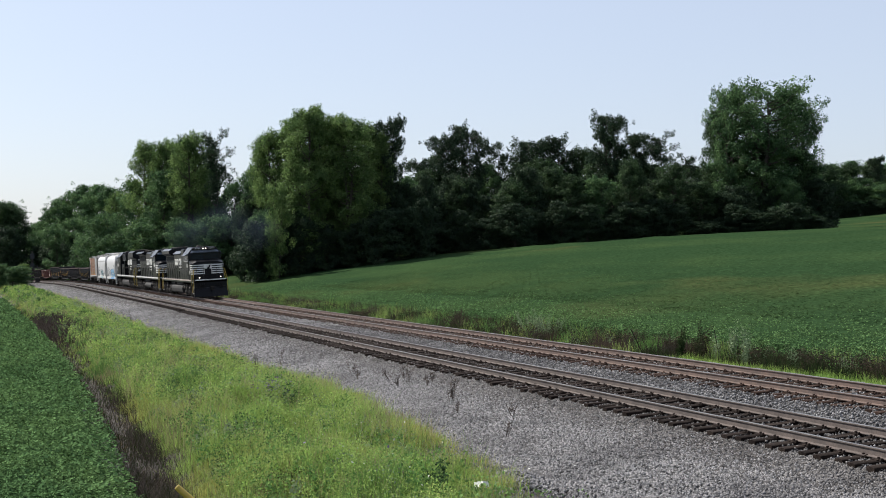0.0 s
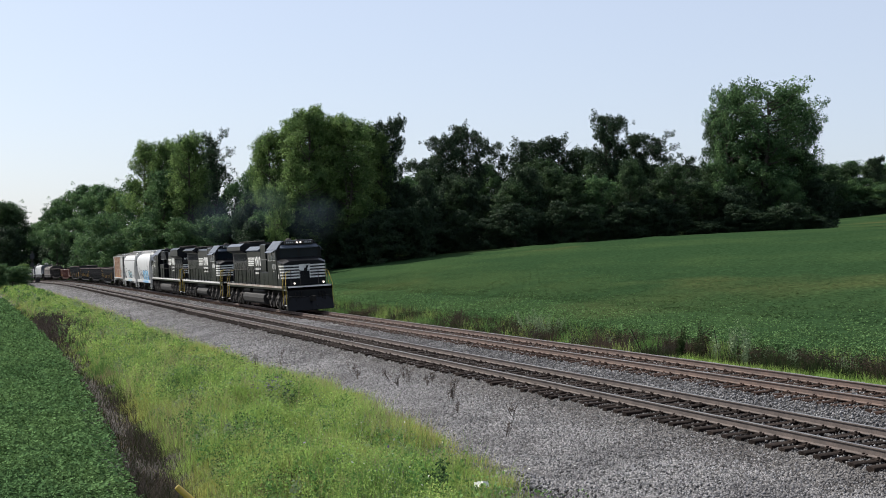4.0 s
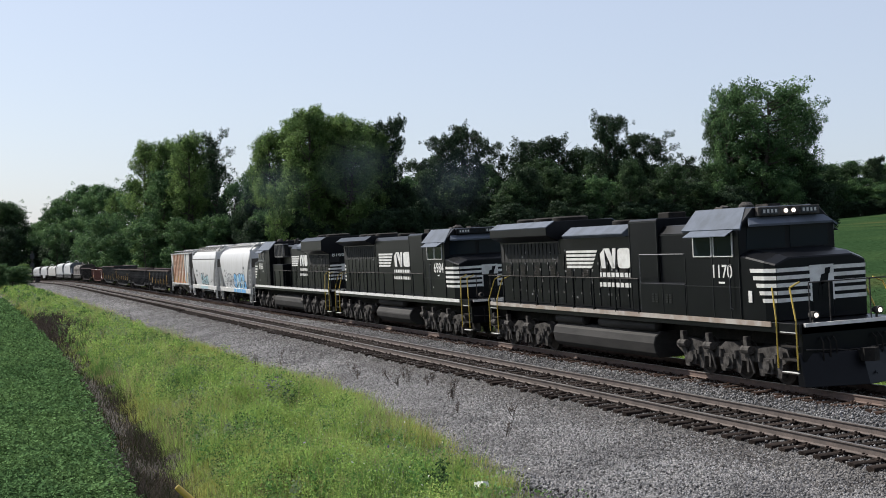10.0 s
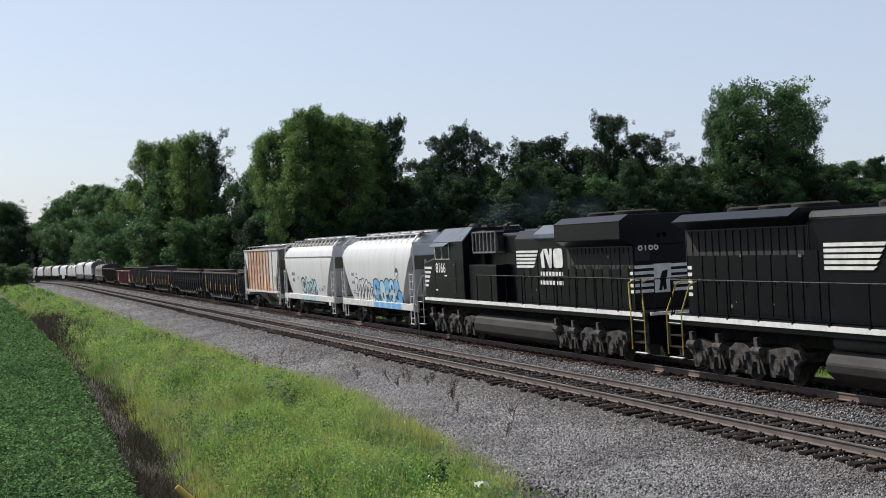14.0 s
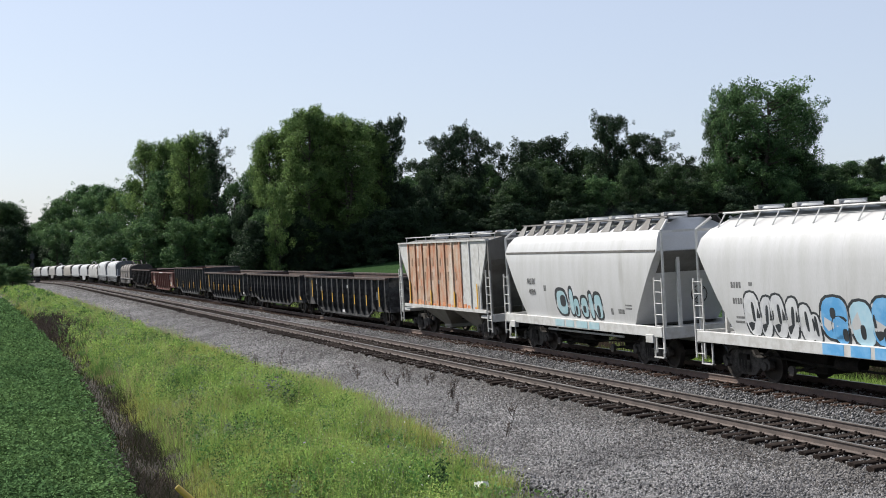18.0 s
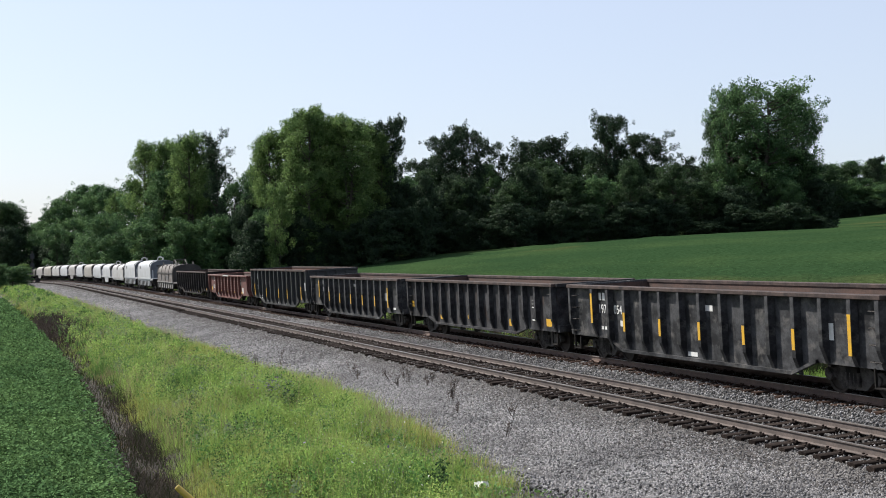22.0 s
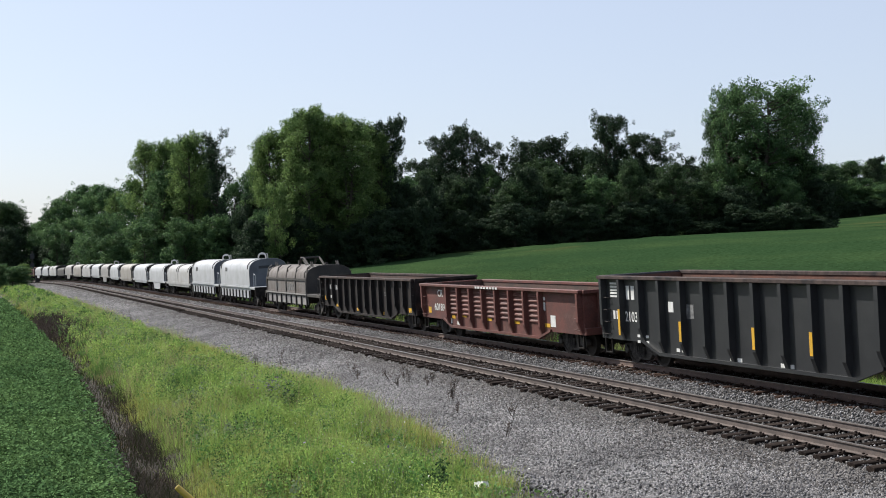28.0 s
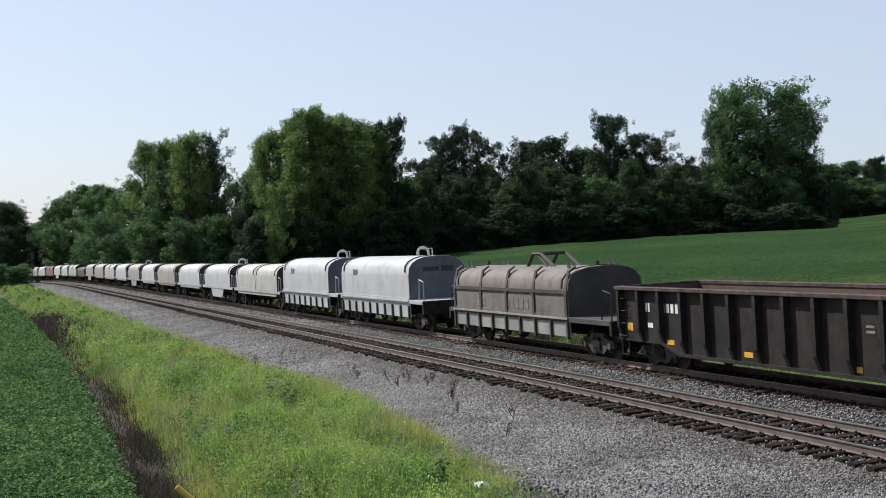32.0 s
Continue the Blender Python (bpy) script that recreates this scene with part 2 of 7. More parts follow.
M_BLACK = material("locomotive_black", (0.0030, 0.0034, 0.0049), 0.33, spec=0.15, second=(0.0046, 0.0051, 0.0068), scale=0.8, third=(0.0082, 0.0086, 0.0102), third_scale=1.6, third_spread=(0.58, 0.85), grain=0.15, grain_scale=40, bump=0.08, bump_scale=3)
M_LATCH = material("worn_grey_latch", (0.14, 0.14, 0.143), 0.5, second=(0.063, 0.0616, 0.0595), scale=14)
M_GRIME = material("underframe_grime", (0.00936, 0.00864, 0.00792), 0.9, spec=0.2, second=(0.0202, 0.0173, 0.0151), scale=3, grain=0.3, grain_scale=30, bump=0.4, bump_scale=25)
M_EDGE = material("black_panel_edge", (0.010, 0.0105, 0.012), 0.4, spec=0.3)
M_TANK = material("dusty_tank", (0.030, 0.0280, 0.0268), 0.75, spec=0.25, second=(0.0165, 0.0155, 0.0150), scale=1.2, grain=0.15, grain_scale=25, stretch=(1, .5, 2))
M_CAST = material("dusty_cast_steel", (0.066, 0.0605, 0.0560), 0.85, spec=0.2, second=(0.022, 0.0196, 0.0185), scale=5, grain=0.3, grain_scale=35, bump=0.4, bump_scale=25)
M_WHEEL = material("wheel_steel", (0.018, 0.0145, 0.0128), 0.7, 0.3, second=(0.034, 0.027, 0.022), scale=5, grain=0.2)
M_PAINT_W = material("white_paint", (0.62, 0.62, 0.60), 0.55, second=(0.5, 0.49, 0.47), scale=3, grain=0.1)
M_SILL1 = material("dirty_cream_sill", (0.245, 0.194, 0.158), 0.6, second=(0.36, 0.331, 0.302), scale=1.5, grain=0.15)
M_YELLOW = material("safety_yellow", (0.48, 0.336, 0.04), 0.5, second=(0.32, 0.24, 0.048), scale=6)
# blue-grey in place of black: daylight on the upper slopes is put into the colour
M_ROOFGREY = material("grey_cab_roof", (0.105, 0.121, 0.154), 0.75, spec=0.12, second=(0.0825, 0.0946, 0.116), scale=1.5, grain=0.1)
M_GLASS = material("dark_window_glass", (0.00864, 0.013, 0.0173), 0.15, spec=0.15)
M_GRILLE = material("radiator_grille", (0.00576, 0.00576, 0.00576), 0.8, grain=0.3, grain_scale=60)
M_CAR_WHITE = material("white_hopper_paint", (0.448, 0.450, 0.456), 0.5, second=(0.405, 0.405, 0.402), scale=0.7, third=(0.285, 0.277, 0.261), third_scale=1.1, third_spread=(0.62, 0.9), grain=0.05, grain_scale=20, stretch=(1, 2.2, .45))
# grey grimy parts; darkened so the hopper ends carry their shade in it
M_CAR_GREY = material("grey_end_paint", (0.128, 0.124, 0.118), 0.7, second=(0.082, 0.075, 0.068), scale=1.0, grain=0.1, stretch=(1, 2, .5))
M_TRIM_W = material("white_trim", (0.491, 0.491, 0.483), 0.5, second=(0.396, 0.388, 0.372), scale=4)
M_RUSTCAR = material("rusted_hopper_paint", (0.374, 0.255, 0.178), 0.75, second=(0.34, 0.128, 0.0595), scale=1.5, spread=(0.42, 0.6), third=(0.476, 0.442, 0.383), third_scale=0.8, third_spread=(0.5, 0.68), grain=0.2, grain_scale=14, stretch=(1, 1.6, .6))
M_RUST_ORANGE = material("orange_rust", (0.45, 0.14, 0.05), 0.85, second=(0.5, 0.26, 0.13), scale=3, grain=0.2)
M_GON_BLACK = material("black_gondola_paint", (0.0080, 0.0083, 0.0098), 0.6, spec=0.25, second=(0.054, 0.0545, 0.058), scale=1.7, spread=(0.40, 0.60), third=(0.105, 0.099, 0.094), third_scale=2.4, third_spread=(0.52, 0.72), grain=0.25, grain_scale=18, stretch=(1, .8, 1), bump=0.15, bump_scale=2.5)
M_GON_GREY = material("weathered_gondola_paint", (0.0105, 0.0105, 0.0125), 0.7, spec=0.25, second=(0.0520, 0.0515, 0.0545), scale=1.9, spread=(0.42, 0.62), third=(0.0533, 0.032, 0.024), third_scale=1.3, third_spread=(0.56, 0.8), grain=0.25, grain_scale=16)
M_GON_NS = material("clean_black_gondola_paint", (0.0107, 0.0117, 0.0138), 0.5, second=(0.0186, 0.0197, 0.0213), scale=0.9, grain=0.12, grain_scale=20)
M_GON_RED = material("red_oxide_gondola_paint", (0.1, 0.0284, 0.0207), 0.7, second=(0.0649, 0.0225, 0.0177), scale=1.2, third=(0.13, 0.0708, 0.0531), third_scale=2.0, third_spread=(0.58, 0.82), grain=0.2, grain_scale=18)
M_GON_BROWN = material("brown_black_gondola_paint", (0.0075, 0.0066, 0.0070), 0.7, spec=0.25, second=(0.022, 0.0165, 0.0155), scale=1.3, third=(0.04, 0.024, 0.018), third_scale=1.8, third_spread=(0.54, 0.8), grain=0.25, grain_scale=16)
M_TOP_RUST = material("rusty_top_rail", (0.040, 0.030, 0.028), 0.8, spec=0.2, second=(0.070, 0.050, 0.044), scale=2.2, third=(0.018, 0.016, 0.017), third_scale=1.5, grain=0.2, grain_scale=18)
M_INSIDE = material("rusty_inside", (0.072, 0.0396, 0.0302), 0.85, second=(0.0432, 0.0288, 0.0238), scale=1.0, grain=0.25, grain_scale=12)
M_INSIDE_RED = material("red_rust_inside", (0.115, 0.0468, 0.0302), 0.85, second=(0.072, 0.036, 0.0259), scale=1.0, grain=0.2, grain_scale=12)
M_REFLECT = material("yellow_reflector", (0.6, 0.336, 0.024), 0.4, second=(0.48, 0.28, 0.04), scale=9)
M_COVER_W = material("white_coil_cover", (0.367, 0.376, 0.393), 0.45, second=(0.307, 0.315, 0.321), scale=0.6, third=(0.189, 0.183, 0.178), third_scale=1.2, third_spread=(0.6, 0.85), grain=0.05, grain_scale=16)
M_COVER_G = material("grey_coil_cover", (0.187, 0.18, 0.176), 0.6, second=(0.259, 0.245, 0.23), scale=0.8, grain=0.12, grain_scale=14)
M_COVER_T = material("tan_coil_cover", (0.242, 0.23, 0.207), 0.6, second=(0.184, 0.167, 0.144), scale=0.9, grain=0.12, grain_scale=14)
M_COVER_R = material("weathered_brown_coil_cover", (0.117, 0.105, 0.0975), 0.75, second=(0.0897, 0.0741, 0.0663), scale=1.0, third=(0.0585, 0.0406, 0.0335), third_scale=1.6, grain=0.2, grain_scale=14)
M_COVER_O = material("faded_red_coil_cover", (0.151, 0.072, 0.0612), 0.7, second=(0.108, 0.0576, 0.0504), scale=0.9, grain=0.15, grain_scale=14)
M_COVER_B = material("dark_coil_frame", (0.0252, 0.023, 0.0216), 0.8, second=(0.0432, 0.0374, 0.0331), scale=1.2, grain=0.2)
# end of a white cover, its shade put into a dark blue-grey
M_COVER_END = material("blue_grey_cover_end", (0.072, 0.084, 0.102), 0.5, second=(0.054, 0.062, 0.075), scale=1.0, grain=0.08)
M_BLUE = material("spray_blue", (0.08, 0.288, 0.544), 0.5, second=(0.16, 0.368, 0.6), scale=2.5)
M_CYAN = material("spray_pale_blue", (0.27, 0.42, 0.46), 0.5, second=(0.34, 0.46, 0.50), scale=3)
M_SPRAY_W = material("spray_silver_white", (0.528, 0.536, 0.544), 0.5, second=(0.44, 0.448, 0.464), scale=3)
M_SPRAY_P = material("spray_sky_blue", (0.30, 0.48, 0.58), 0.5, second=(0.36, 0.52, 0.6), scale=3)
M_SPRAY_K = material("spray_black", (0.016, 0.02, 0.024), 0.6)
M_STENCIL = material("grey_stencil_paint", (0.0864, 0.0864, 0.0864), 0.7, second=(0.18, 0.18, 0.18), scale=8)
M_FADED = material("faded_lettering", (0.235, 0.150, 0.100), 0.8, second=(0.33, 0.21, 0.14), scale=5)
M_LAMP = glow("lit_headlight", (1.0, 0.86, 0.72), 1.35)

SPEED = 9.06
CARS, WHEELS = [], []
CACHE = {}


def y_of(tc):
    return -6.94 + SPEED * tc


def shared(key, make, mat):
    """A mesh made once and used by all alike parts."""
    if key not in CACHE:
        me = make().mesh(key)
        me.materials.append(mat)
        CACHE[key] = me
    return CACHE[key]


def put(name, me, parent, x=0, y=0, z=0, rx=0, ry=0, rz=0, label=""):
    ob = new(name, me)
    ob.parent = parent
    ob.matrix_basis = pose(x, y, z, rx, ry, rz)
    if label:
        tagged(ob, label)
    return ob


def letters(text, height, mat, squeeze=1.0):
    """Writing as a thin mesh, with its left end at 0, in the y-z plane and read from -x."""
    cu = bpy.data.curves.new("writing", "FONT")
    cu.body, cu.size, cu.extrude, cu.offset = text, height * 1.38, 0.004, 0.012 * height
    ob = bpy.data.objects.new("writing", cu)
    scene.collection.objects.link(ob)
    me = bpy.data.meshes.new_from_object(ob.evaluated_get(bpy.context.evaluated_depsgraph_get()))
    bpy.data.objects.remove(ob)
    me.transform(Matrix(((0, 0, -1, 0), (-squeeze, 0, 0, 0), (0, 1, 0, 0), (0, 0, 0, 1))))
    me.materials.clear()
    me.materials.append(mat)
    return me


def slab(b, pts, x, depth=0.006):
    """A flat painted shape on the side that faces -x; pts are (y, z)."""
    return b.prism(pts, x - depth, x + 0.01, axis="x")


def bar(b, y0, y1, z0, z1, x, depth=0.006):
    return slab(b, [(y0, z0), (y1, z0), (y1, z1), (y0, z1)], x, depth)


def rounded(b, y, z, w, h, x, n=18, power=2.6, lean=0.0, depth=0.006):
    pts = []
    for i in range(n):
        a = 2 * math.pi * i / n
        c, s = math.cos(a), math.sin(a)
        py, pz = math.copysign(abs(c) ** (2 / power), c) * w / 2, math.copysign(abs(s) ** (2 / power), s) * h / 2
        pts.append((y + py + lean * pz, z + pz))
    return slab(b, pts, x, depth)


# ---- running gear ----
def wheelset_build(r):
    b = Build()
    b.rod((-1.05, 0, 0), (1.05, 0, 0), 0.08, 10)
    for s in (-1, 1):
        b.turned([(r * .28, 0), (r * .32, .12), (r * .8, .2), (r * .84, .0), (r * 1.0, .0), (r, .85), (r + .03, .86), (r + .03, 1), (r * .84, 1), (r * .78, .55), (r * .3, .6)], (s * .83, 0, 0), (s * .69, 0, 0), 24)
        b.rod((s * .83, 0, 0), (s * 1.07, 0, 0), 0.11, 10)
        for k in range(3):
            a = 2.1 * k
            b.rod((s * 1.06, .06 * math.cos(a), .06 * math.sin(a)), (s * 1.085, .06 * math.cos(a), .06 * math.sin(a)), 0.018, 6)
    return b


def side_frame_build():
    b = Build()
    prof = [(-1.12, .42), (-1.12, .58), (-.98, .66), (-.78, .62), (-.5, .72), (-.38, .84), (.38, .84), (.5, .72), (.78, .62), (.98, .66), (1.12, .58), (1.12, .42), (.98, .34), (.72, .42), (.42, .18), (-.42, .18), (-.72, .42), (-.98, .34)]
    b.prism(prof, -.07, .07, axis="x")
    for y in (-.2, -.07, .07, .2):
        b.rod((-.10, y, .26), (-.10, y, .58), .055, 8)
    for y in (-.9, .9):
        b.rod((-.13, y, .45), (.05, y, .45), .12, 10)
    return b


def freight_truck(car, y, moving):
    t = put("truck", shared("truck_bolster", lambda: Build().box(-1.15, 1.15, -.2, .2, .40, .72).rod((0, 0, .6), (0, 0, .95), .25, 12).box(-.7, .7, -.5, -.44, .35, .45).box(-.7, .7, .44, .5, .35, .45), M_GRIME), car, 0, y, 0, label="cast steel freight truck with two axles")
    for s in (-1, 1):
        put("side_frame", shared("side_frame", side_frame_build, M_CAST), t, s * 1.0, 0, 0, rz=0 if s < 0 else 180)
    for dy in (-.89, .89):
        w = put("wheelset", shared("wheelset_freight", lambda: wheelset_build(.44), M_WHEEL), t, 0, dy, .44)
        if moving:
            WHEELS.append((w, dy, .44))


def loco_truck(car, y, moving=True):
    def frame_b():
        b = Build()
        up = [(-2.72, .74), (-2.62, .98), (-2.2, 1.06), (-1.55, .98), (-1.1, .88), (-.45, .90), (-.2, 1.04), (.2, 1.04), (.45, .90), (1.1, .88), (1.55, .98), (2.2, 1.06), (2.62, .98), (2.72, .74)]
        low = []
        for dy in (1.85, 0, -1.85):         # pedestal legs on both sides of each axle
            low += [(dy + .56, .58), (dy + .48, .24), (dy + .28, .24), (dy + .25, .68), (dy - .25, .68), (dy - .28, .24), (dy - .48, .24), (dy - .56, .58)]
        for s in (-1, 1):
            x0, x1 = s * 1.12, s * 1.30
            b.prism(up + low, min(x0, x1), max(x0, x1), axis="x")
            for dy in (-.93, .93):          # lightening pockets' rims and brake hangers
                b.box(min(x1, x1 + s * .05), max(x1, x1 + s * .05), dy - .24, dy + .24, .70, .76).box(min(x1, x1 + s * .07), max(x1, x1 + s * .07), dy - .05, dy + .05, .30, .8)
            for dy in (-2.5, 2.5):
                b.rod((x1, dy, .86), (x1 + s * .12, dy, .86), .10, 10)
        b.box(-1.13, 1.13, -1.2, -.8, .6, .95).box(-1.13, 1.13, .8, 1.2, .6, .95).box(-1.13, 1.13, -2.5, -2.35, .65, .9).box(-1.13, 1.13, 2.35, 2.5, .65, .9)
        return b

    def box_b():
        b = Build()
        b.prism([(-.2, .33), (.2, .33), (.24, .5), (.2, .72), (-.2, .72), (-.24, .5)], -.06, .05, axis="x")
        b.rod((-.13, 0, .53), (-.05, 0, .53), .15, 12)
        for d in (-.36, .36):
            b.rod((-.02, d, .62), (-.02, d, .84), .075, 10)
        return b

    def cyl_b():
        return Build().rod((-.12, -.22, .9), (-.12, .16, .9), .11, 10).rod((-.12, .16, .9), (-.12, .3, .9), .05, 8).box(-.16, -.02, -.08, .08, .9, 1.25).rod((-.1, -.3, .3), (-.1, -.05, .85), .035, 6)

    t = put("truck", shared("loco_truck_frame", frame_b, M_CAST), car, 0, y, 0, label="dusty three-axle locomotive truck")
    for dy in (-1.85, 0, 1.85):
        w = put("wheelset", shared("wheelset_loco", lambda: wheelset_build(.53), M_WHEEL), t, 0, dy, .53)
        if moving:
            WHEELS.append((w, dy, .53))
        for s in (-1, 1):
            put("axle_box", shared("axle_box", box_b, M_CAST), t, s * 1.31, dy, 0, rz=0 if s < 0 else 180)
    for dy in (-1.0, .85, 2.2):
        for s in (-1, 1):
            put("brake_cylinder", shared("brake_cylinder", cyl_b, M_CAST), t, s * 1.31, dy, 0, rz=0 if s < 0 else 180)


def coupler(car, y, s):
    b = Build()
    b.box(-.1, .1, min(y, y + s * .55), max(y, y + s * .55), .78, .98)
    b.prism([(-.16, y + s * .5), (.18, y + s * .5), (.2, y + s * .75), (-.02, y + s * .85), (-.2, y + s * .7)], .72, 1.04, axis="z")
    part("coupler", b, M_GRIME, car)
    part("air_hose", Build().pipe([(.35, y, .75), (.38, y + s * .25, .5), (.3, y + s * .5, .38)], .025), M_SPRAY_K, car)


def car_thing(name, label, category, group, front, rear, trucks, loco=False, moving=True):
    root = thing(name, label, category, group)
    mid = (front + rear) / 2
    for y in trucks:
        (loco_truck if loco else freight_truck)(root, y, moving)
    CARS.append((root, mid, abs(trucks[0] - trucks[1]) / 2))
    return root


# ---- locomotives ----
def plain_mark(root, y_bars, y_split, y_end, z0, z1, x, horse=True):
    """Plain white bars and blocks that stand for the painted mark on the hood."""
    b = Build()
    h = z1 - z0
    n = 5
    for k in range(n):
        a, c = z0 + h * (k / n), z0 + h * (k + .62) / n
        lean = .12 * (n - k)
        slab(b, [(y_bars, a), (y_split + lean * .9 + .1, a), (y_split + lean * .75 + .05, c), (y_bars, c)], x)
    w = y_split - y_end
    # a wedge, leaning blocks and a rounded block
    slab(b, [(y_split - w * .02, z0 + h * .72), (y_split - w * .16, z1), (y_split - w * .20, z0), (y_split - w * .06, z0)], x)
    slab(b, [(y_split - w * .16, z1), (y_split - w * .34, z1), (y_split - w * .50, z0 + h * .1), (y_split - w * .40, z0)], x)
    slab(b, [(y_split - w * .44, z1), (y_split - w * .55, z1), (y_split - w * .50, z0), (y_split - w * .40, z0)], x)
    rounded(b, y_end + w * .20, z0 + h * .5, w * .40, h, x, 20, 5)
    part("hood_mark", b, M_PAINT_W, root, "white painted bars and blocks")
    b = Build()
    for zz in (z0 - .30, z0 - .62):
        bar(b, y_split + (.05 if zz < z0 - .5 else 0), y_end + .05, zz + .02, zz + .16, x)
    for i in range(7):
        yy = y_split - (w / 7) * (i + .5)
        for zz in (z0 - .30, z0 - .62):
            part("lettering_gap", bar(Build(), yy - .035, yy + .035, zz + .016, zz + .164, x - .004), M_BLACK, root)
    part("lettering_bar", b, M_PAINT_W, root, "worn white lettering bars")


def locomotive(name, label, front, rear, p):
    s = p["nose"]                      # 1: nose leads towards -y, -1: nose trails
    root = car_thing(name, label, "locomotive", "locomotives of the train", front, rear, p["trucks"], loco=True)
    Y = lambda y: s * y
    near, rail_x = -1.5, -1.5
    d0, d1 = p["deck"]
    sill_m = p["sill"]
    part("deck", Build().box(-1.5, 1.5, Y(d0), Y(d1), 1.42, 1.68), M_BLACK, root, "black walkway deck", bevel=.01)
    for sx in (-1, 1):
        part("side_sill", Build().box(sx * 1.502, sx * 1.53, Y(d0 + 1.2), Y(d1 - .25), 1.56, 1.69), sill_m, root, "painted light sill stripe")
    # long hood in sections
    hw = p["hood"]
    for y0, y1, w, zt, ch in p["sections"]:
        prof = [(-w, 1.68), (w, 1.68), (w, zt - ch), (w - ch * .8, zt), (-w + ch * .8, zt), (-w, zt - ch)]
        part("hood_section", Build().prism(prof, Y(y0), Y(y1)), M_BLACK, root, bevel=.025)
    for y0, y1, w, z0, zt, ch, m in p["roofs"]:
        prof = [(-w + .1, z0), (w - .1, z0), (w, z0 + .08), (w, zt - ch), (w - ch * 1.4, zt), (-w + ch * 1.4, zt), (-w, zt - ch), (-w, z0 + .08)]
        part("roof_hatch", Build().prism(prof, Y(y0), Y(y1)), m, root, "raised roof hatch", bevel=.02)
    y0, y1, z0, zt = p["wing"]
    wing = Build().prism([(-1.0, z0 - .22), (1.0, z0 - .22), (1.46, z0), (1.46, zt - .2), (1.12, zt), (-1.12, zt), (-1.46, zt - .2), (-1.46, z0)], Y(y0), Y(y1))
    part("radiator_wing", wing, M_BLACK, root, "flared radiator housing", bevel=.02)
    for sx in (-1, 1):
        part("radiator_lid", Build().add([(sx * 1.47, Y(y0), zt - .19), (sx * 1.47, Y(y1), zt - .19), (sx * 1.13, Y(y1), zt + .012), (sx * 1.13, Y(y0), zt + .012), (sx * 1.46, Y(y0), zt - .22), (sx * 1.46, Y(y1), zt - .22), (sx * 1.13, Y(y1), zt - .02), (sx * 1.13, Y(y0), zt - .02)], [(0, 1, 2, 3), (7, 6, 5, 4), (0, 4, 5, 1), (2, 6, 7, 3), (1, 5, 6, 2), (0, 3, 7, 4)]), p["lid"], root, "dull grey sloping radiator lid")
        g = Build()
        n = 16
        for k in range(n):
            ya, yb = Y(y0 + (y1 - y0) * (k + .12) / n), Y(y0 + (y1 - y0) * (k + .88) / n)
            g.box(sx * (hw + .004), sx * (hw + .02), min(ya, yb), max(ya, yb), z0 - .95, z0 - .26)
        part("radiator_grille", g, M_GRILLE, root, "dark radiator intake grille")
    # roof fans and stacks
    for fy, fz, fr in p["fans"]:
        part("roof_fan", Build().turned([(fr, 0), (fr, .7), (fr * .85, 1), (fr * .3, .9)], (0, Y(fy), fz), (0, Y(fy), fz + .16), 20), M_GRIME, root, smooth=True)
    part("exhaust_stack", Build().box(-.3, .3, Y(p["stack"]) - .35, Y(p["stack"]) + .35, p["stack_z"], p["stack_z"] + .2), M_GRIME, root, "sooty exhaust stack", bevel=.03)
    # hood doors, with hinges
    dy0, dy1 = p["doors"]
    n = int(abs(dy1 - dy0) / .62)
    for sx in (-1, 1):
        for k in range(n):
            a = dy0 + (dy1 - dy0) * k / n
            zb, zd = 1.75, 3.45
            d = put("hood_door", shared("hood_door", lambda: Build().box(-.018, .004, .015, .585, 0, 1.7).box(-.028, -.016, .04, .08, .5, .58).box(-.028, -.016, .04, .08, 1.2, 1.28).box(-.034, -.016, .5, .55, .8, .95), M_BLACK), root, sx * hw, min(Y(a), Y(a) + s * .6), zb, rz=0 if sx < 0 else 0)
            if sx > 0:
                d.matrix_basis = pose(sx * hw, min(Y(a), Y(a) + s * .6) + .6, zb, 0, 0, 180)
            put("door_latch", shared("door_latch_%d" % (k % 3), lambda: Build().box(-.034, -.016, .50, .565, .72 + .2 * (k % 3), .90 + .2 * (k % 3)).box(-.03, -.016, .03, .09, .35, .42).box(-.03, -.016, .03, .09, 1.35, 1.42), (M_LATCH, M_CAST, M_LATCH)[k % 3]), d) if p.get("wear") else None
            if k % 2 == p.get("louver", 0):
                lv = put("louver", shared("louver", lambda: [b for b in [Build()] for _ in [[b.box(-.03, 0, .1, .5, .0 + .055 * i, .03 + .055 * i) for i in range(7)]]][0], M_GRIME), d, -.004, 0, .95)
    # handrails along the walkway
    r0, r1 = p["rails"]
    n = int(abs(r1 - r0) / 1.35)
    for sx in (-1, 1):
        h = part("handrail", Build().pipe([(sx * rail_x, Y(r0), 2.70), (sx * rail_x, Y(r1), 2.70)], .019), p["railm"], root, "long thin walkway handrail")
        for k in range(n + 1):
            put("stanchion", shared("stanchion", lambda: Build().rod((0, 0, 0), (0, 0, 1.04), .024, 6).box(-.03, .03, -.04, .04, 0, .1), M_BLACK), h, sx * rail_x, Y(r0 + (r1 - r0) * k / n), 1.66)
    # cab, nose, windows
    c0, c1, n0 = p["cab"]
    cabb = Build()
    cabb.prism([(-1.5, 1.68), (1.5, 1.68), (1.5, 4.08), (1.02, 4.60), (-1.02, 4.60), (-1.5, 4.08)], Y(c0), Y(c1))
    part("cab", cabb, M_BLACK, root, "wide safety cab", bevel=.02)
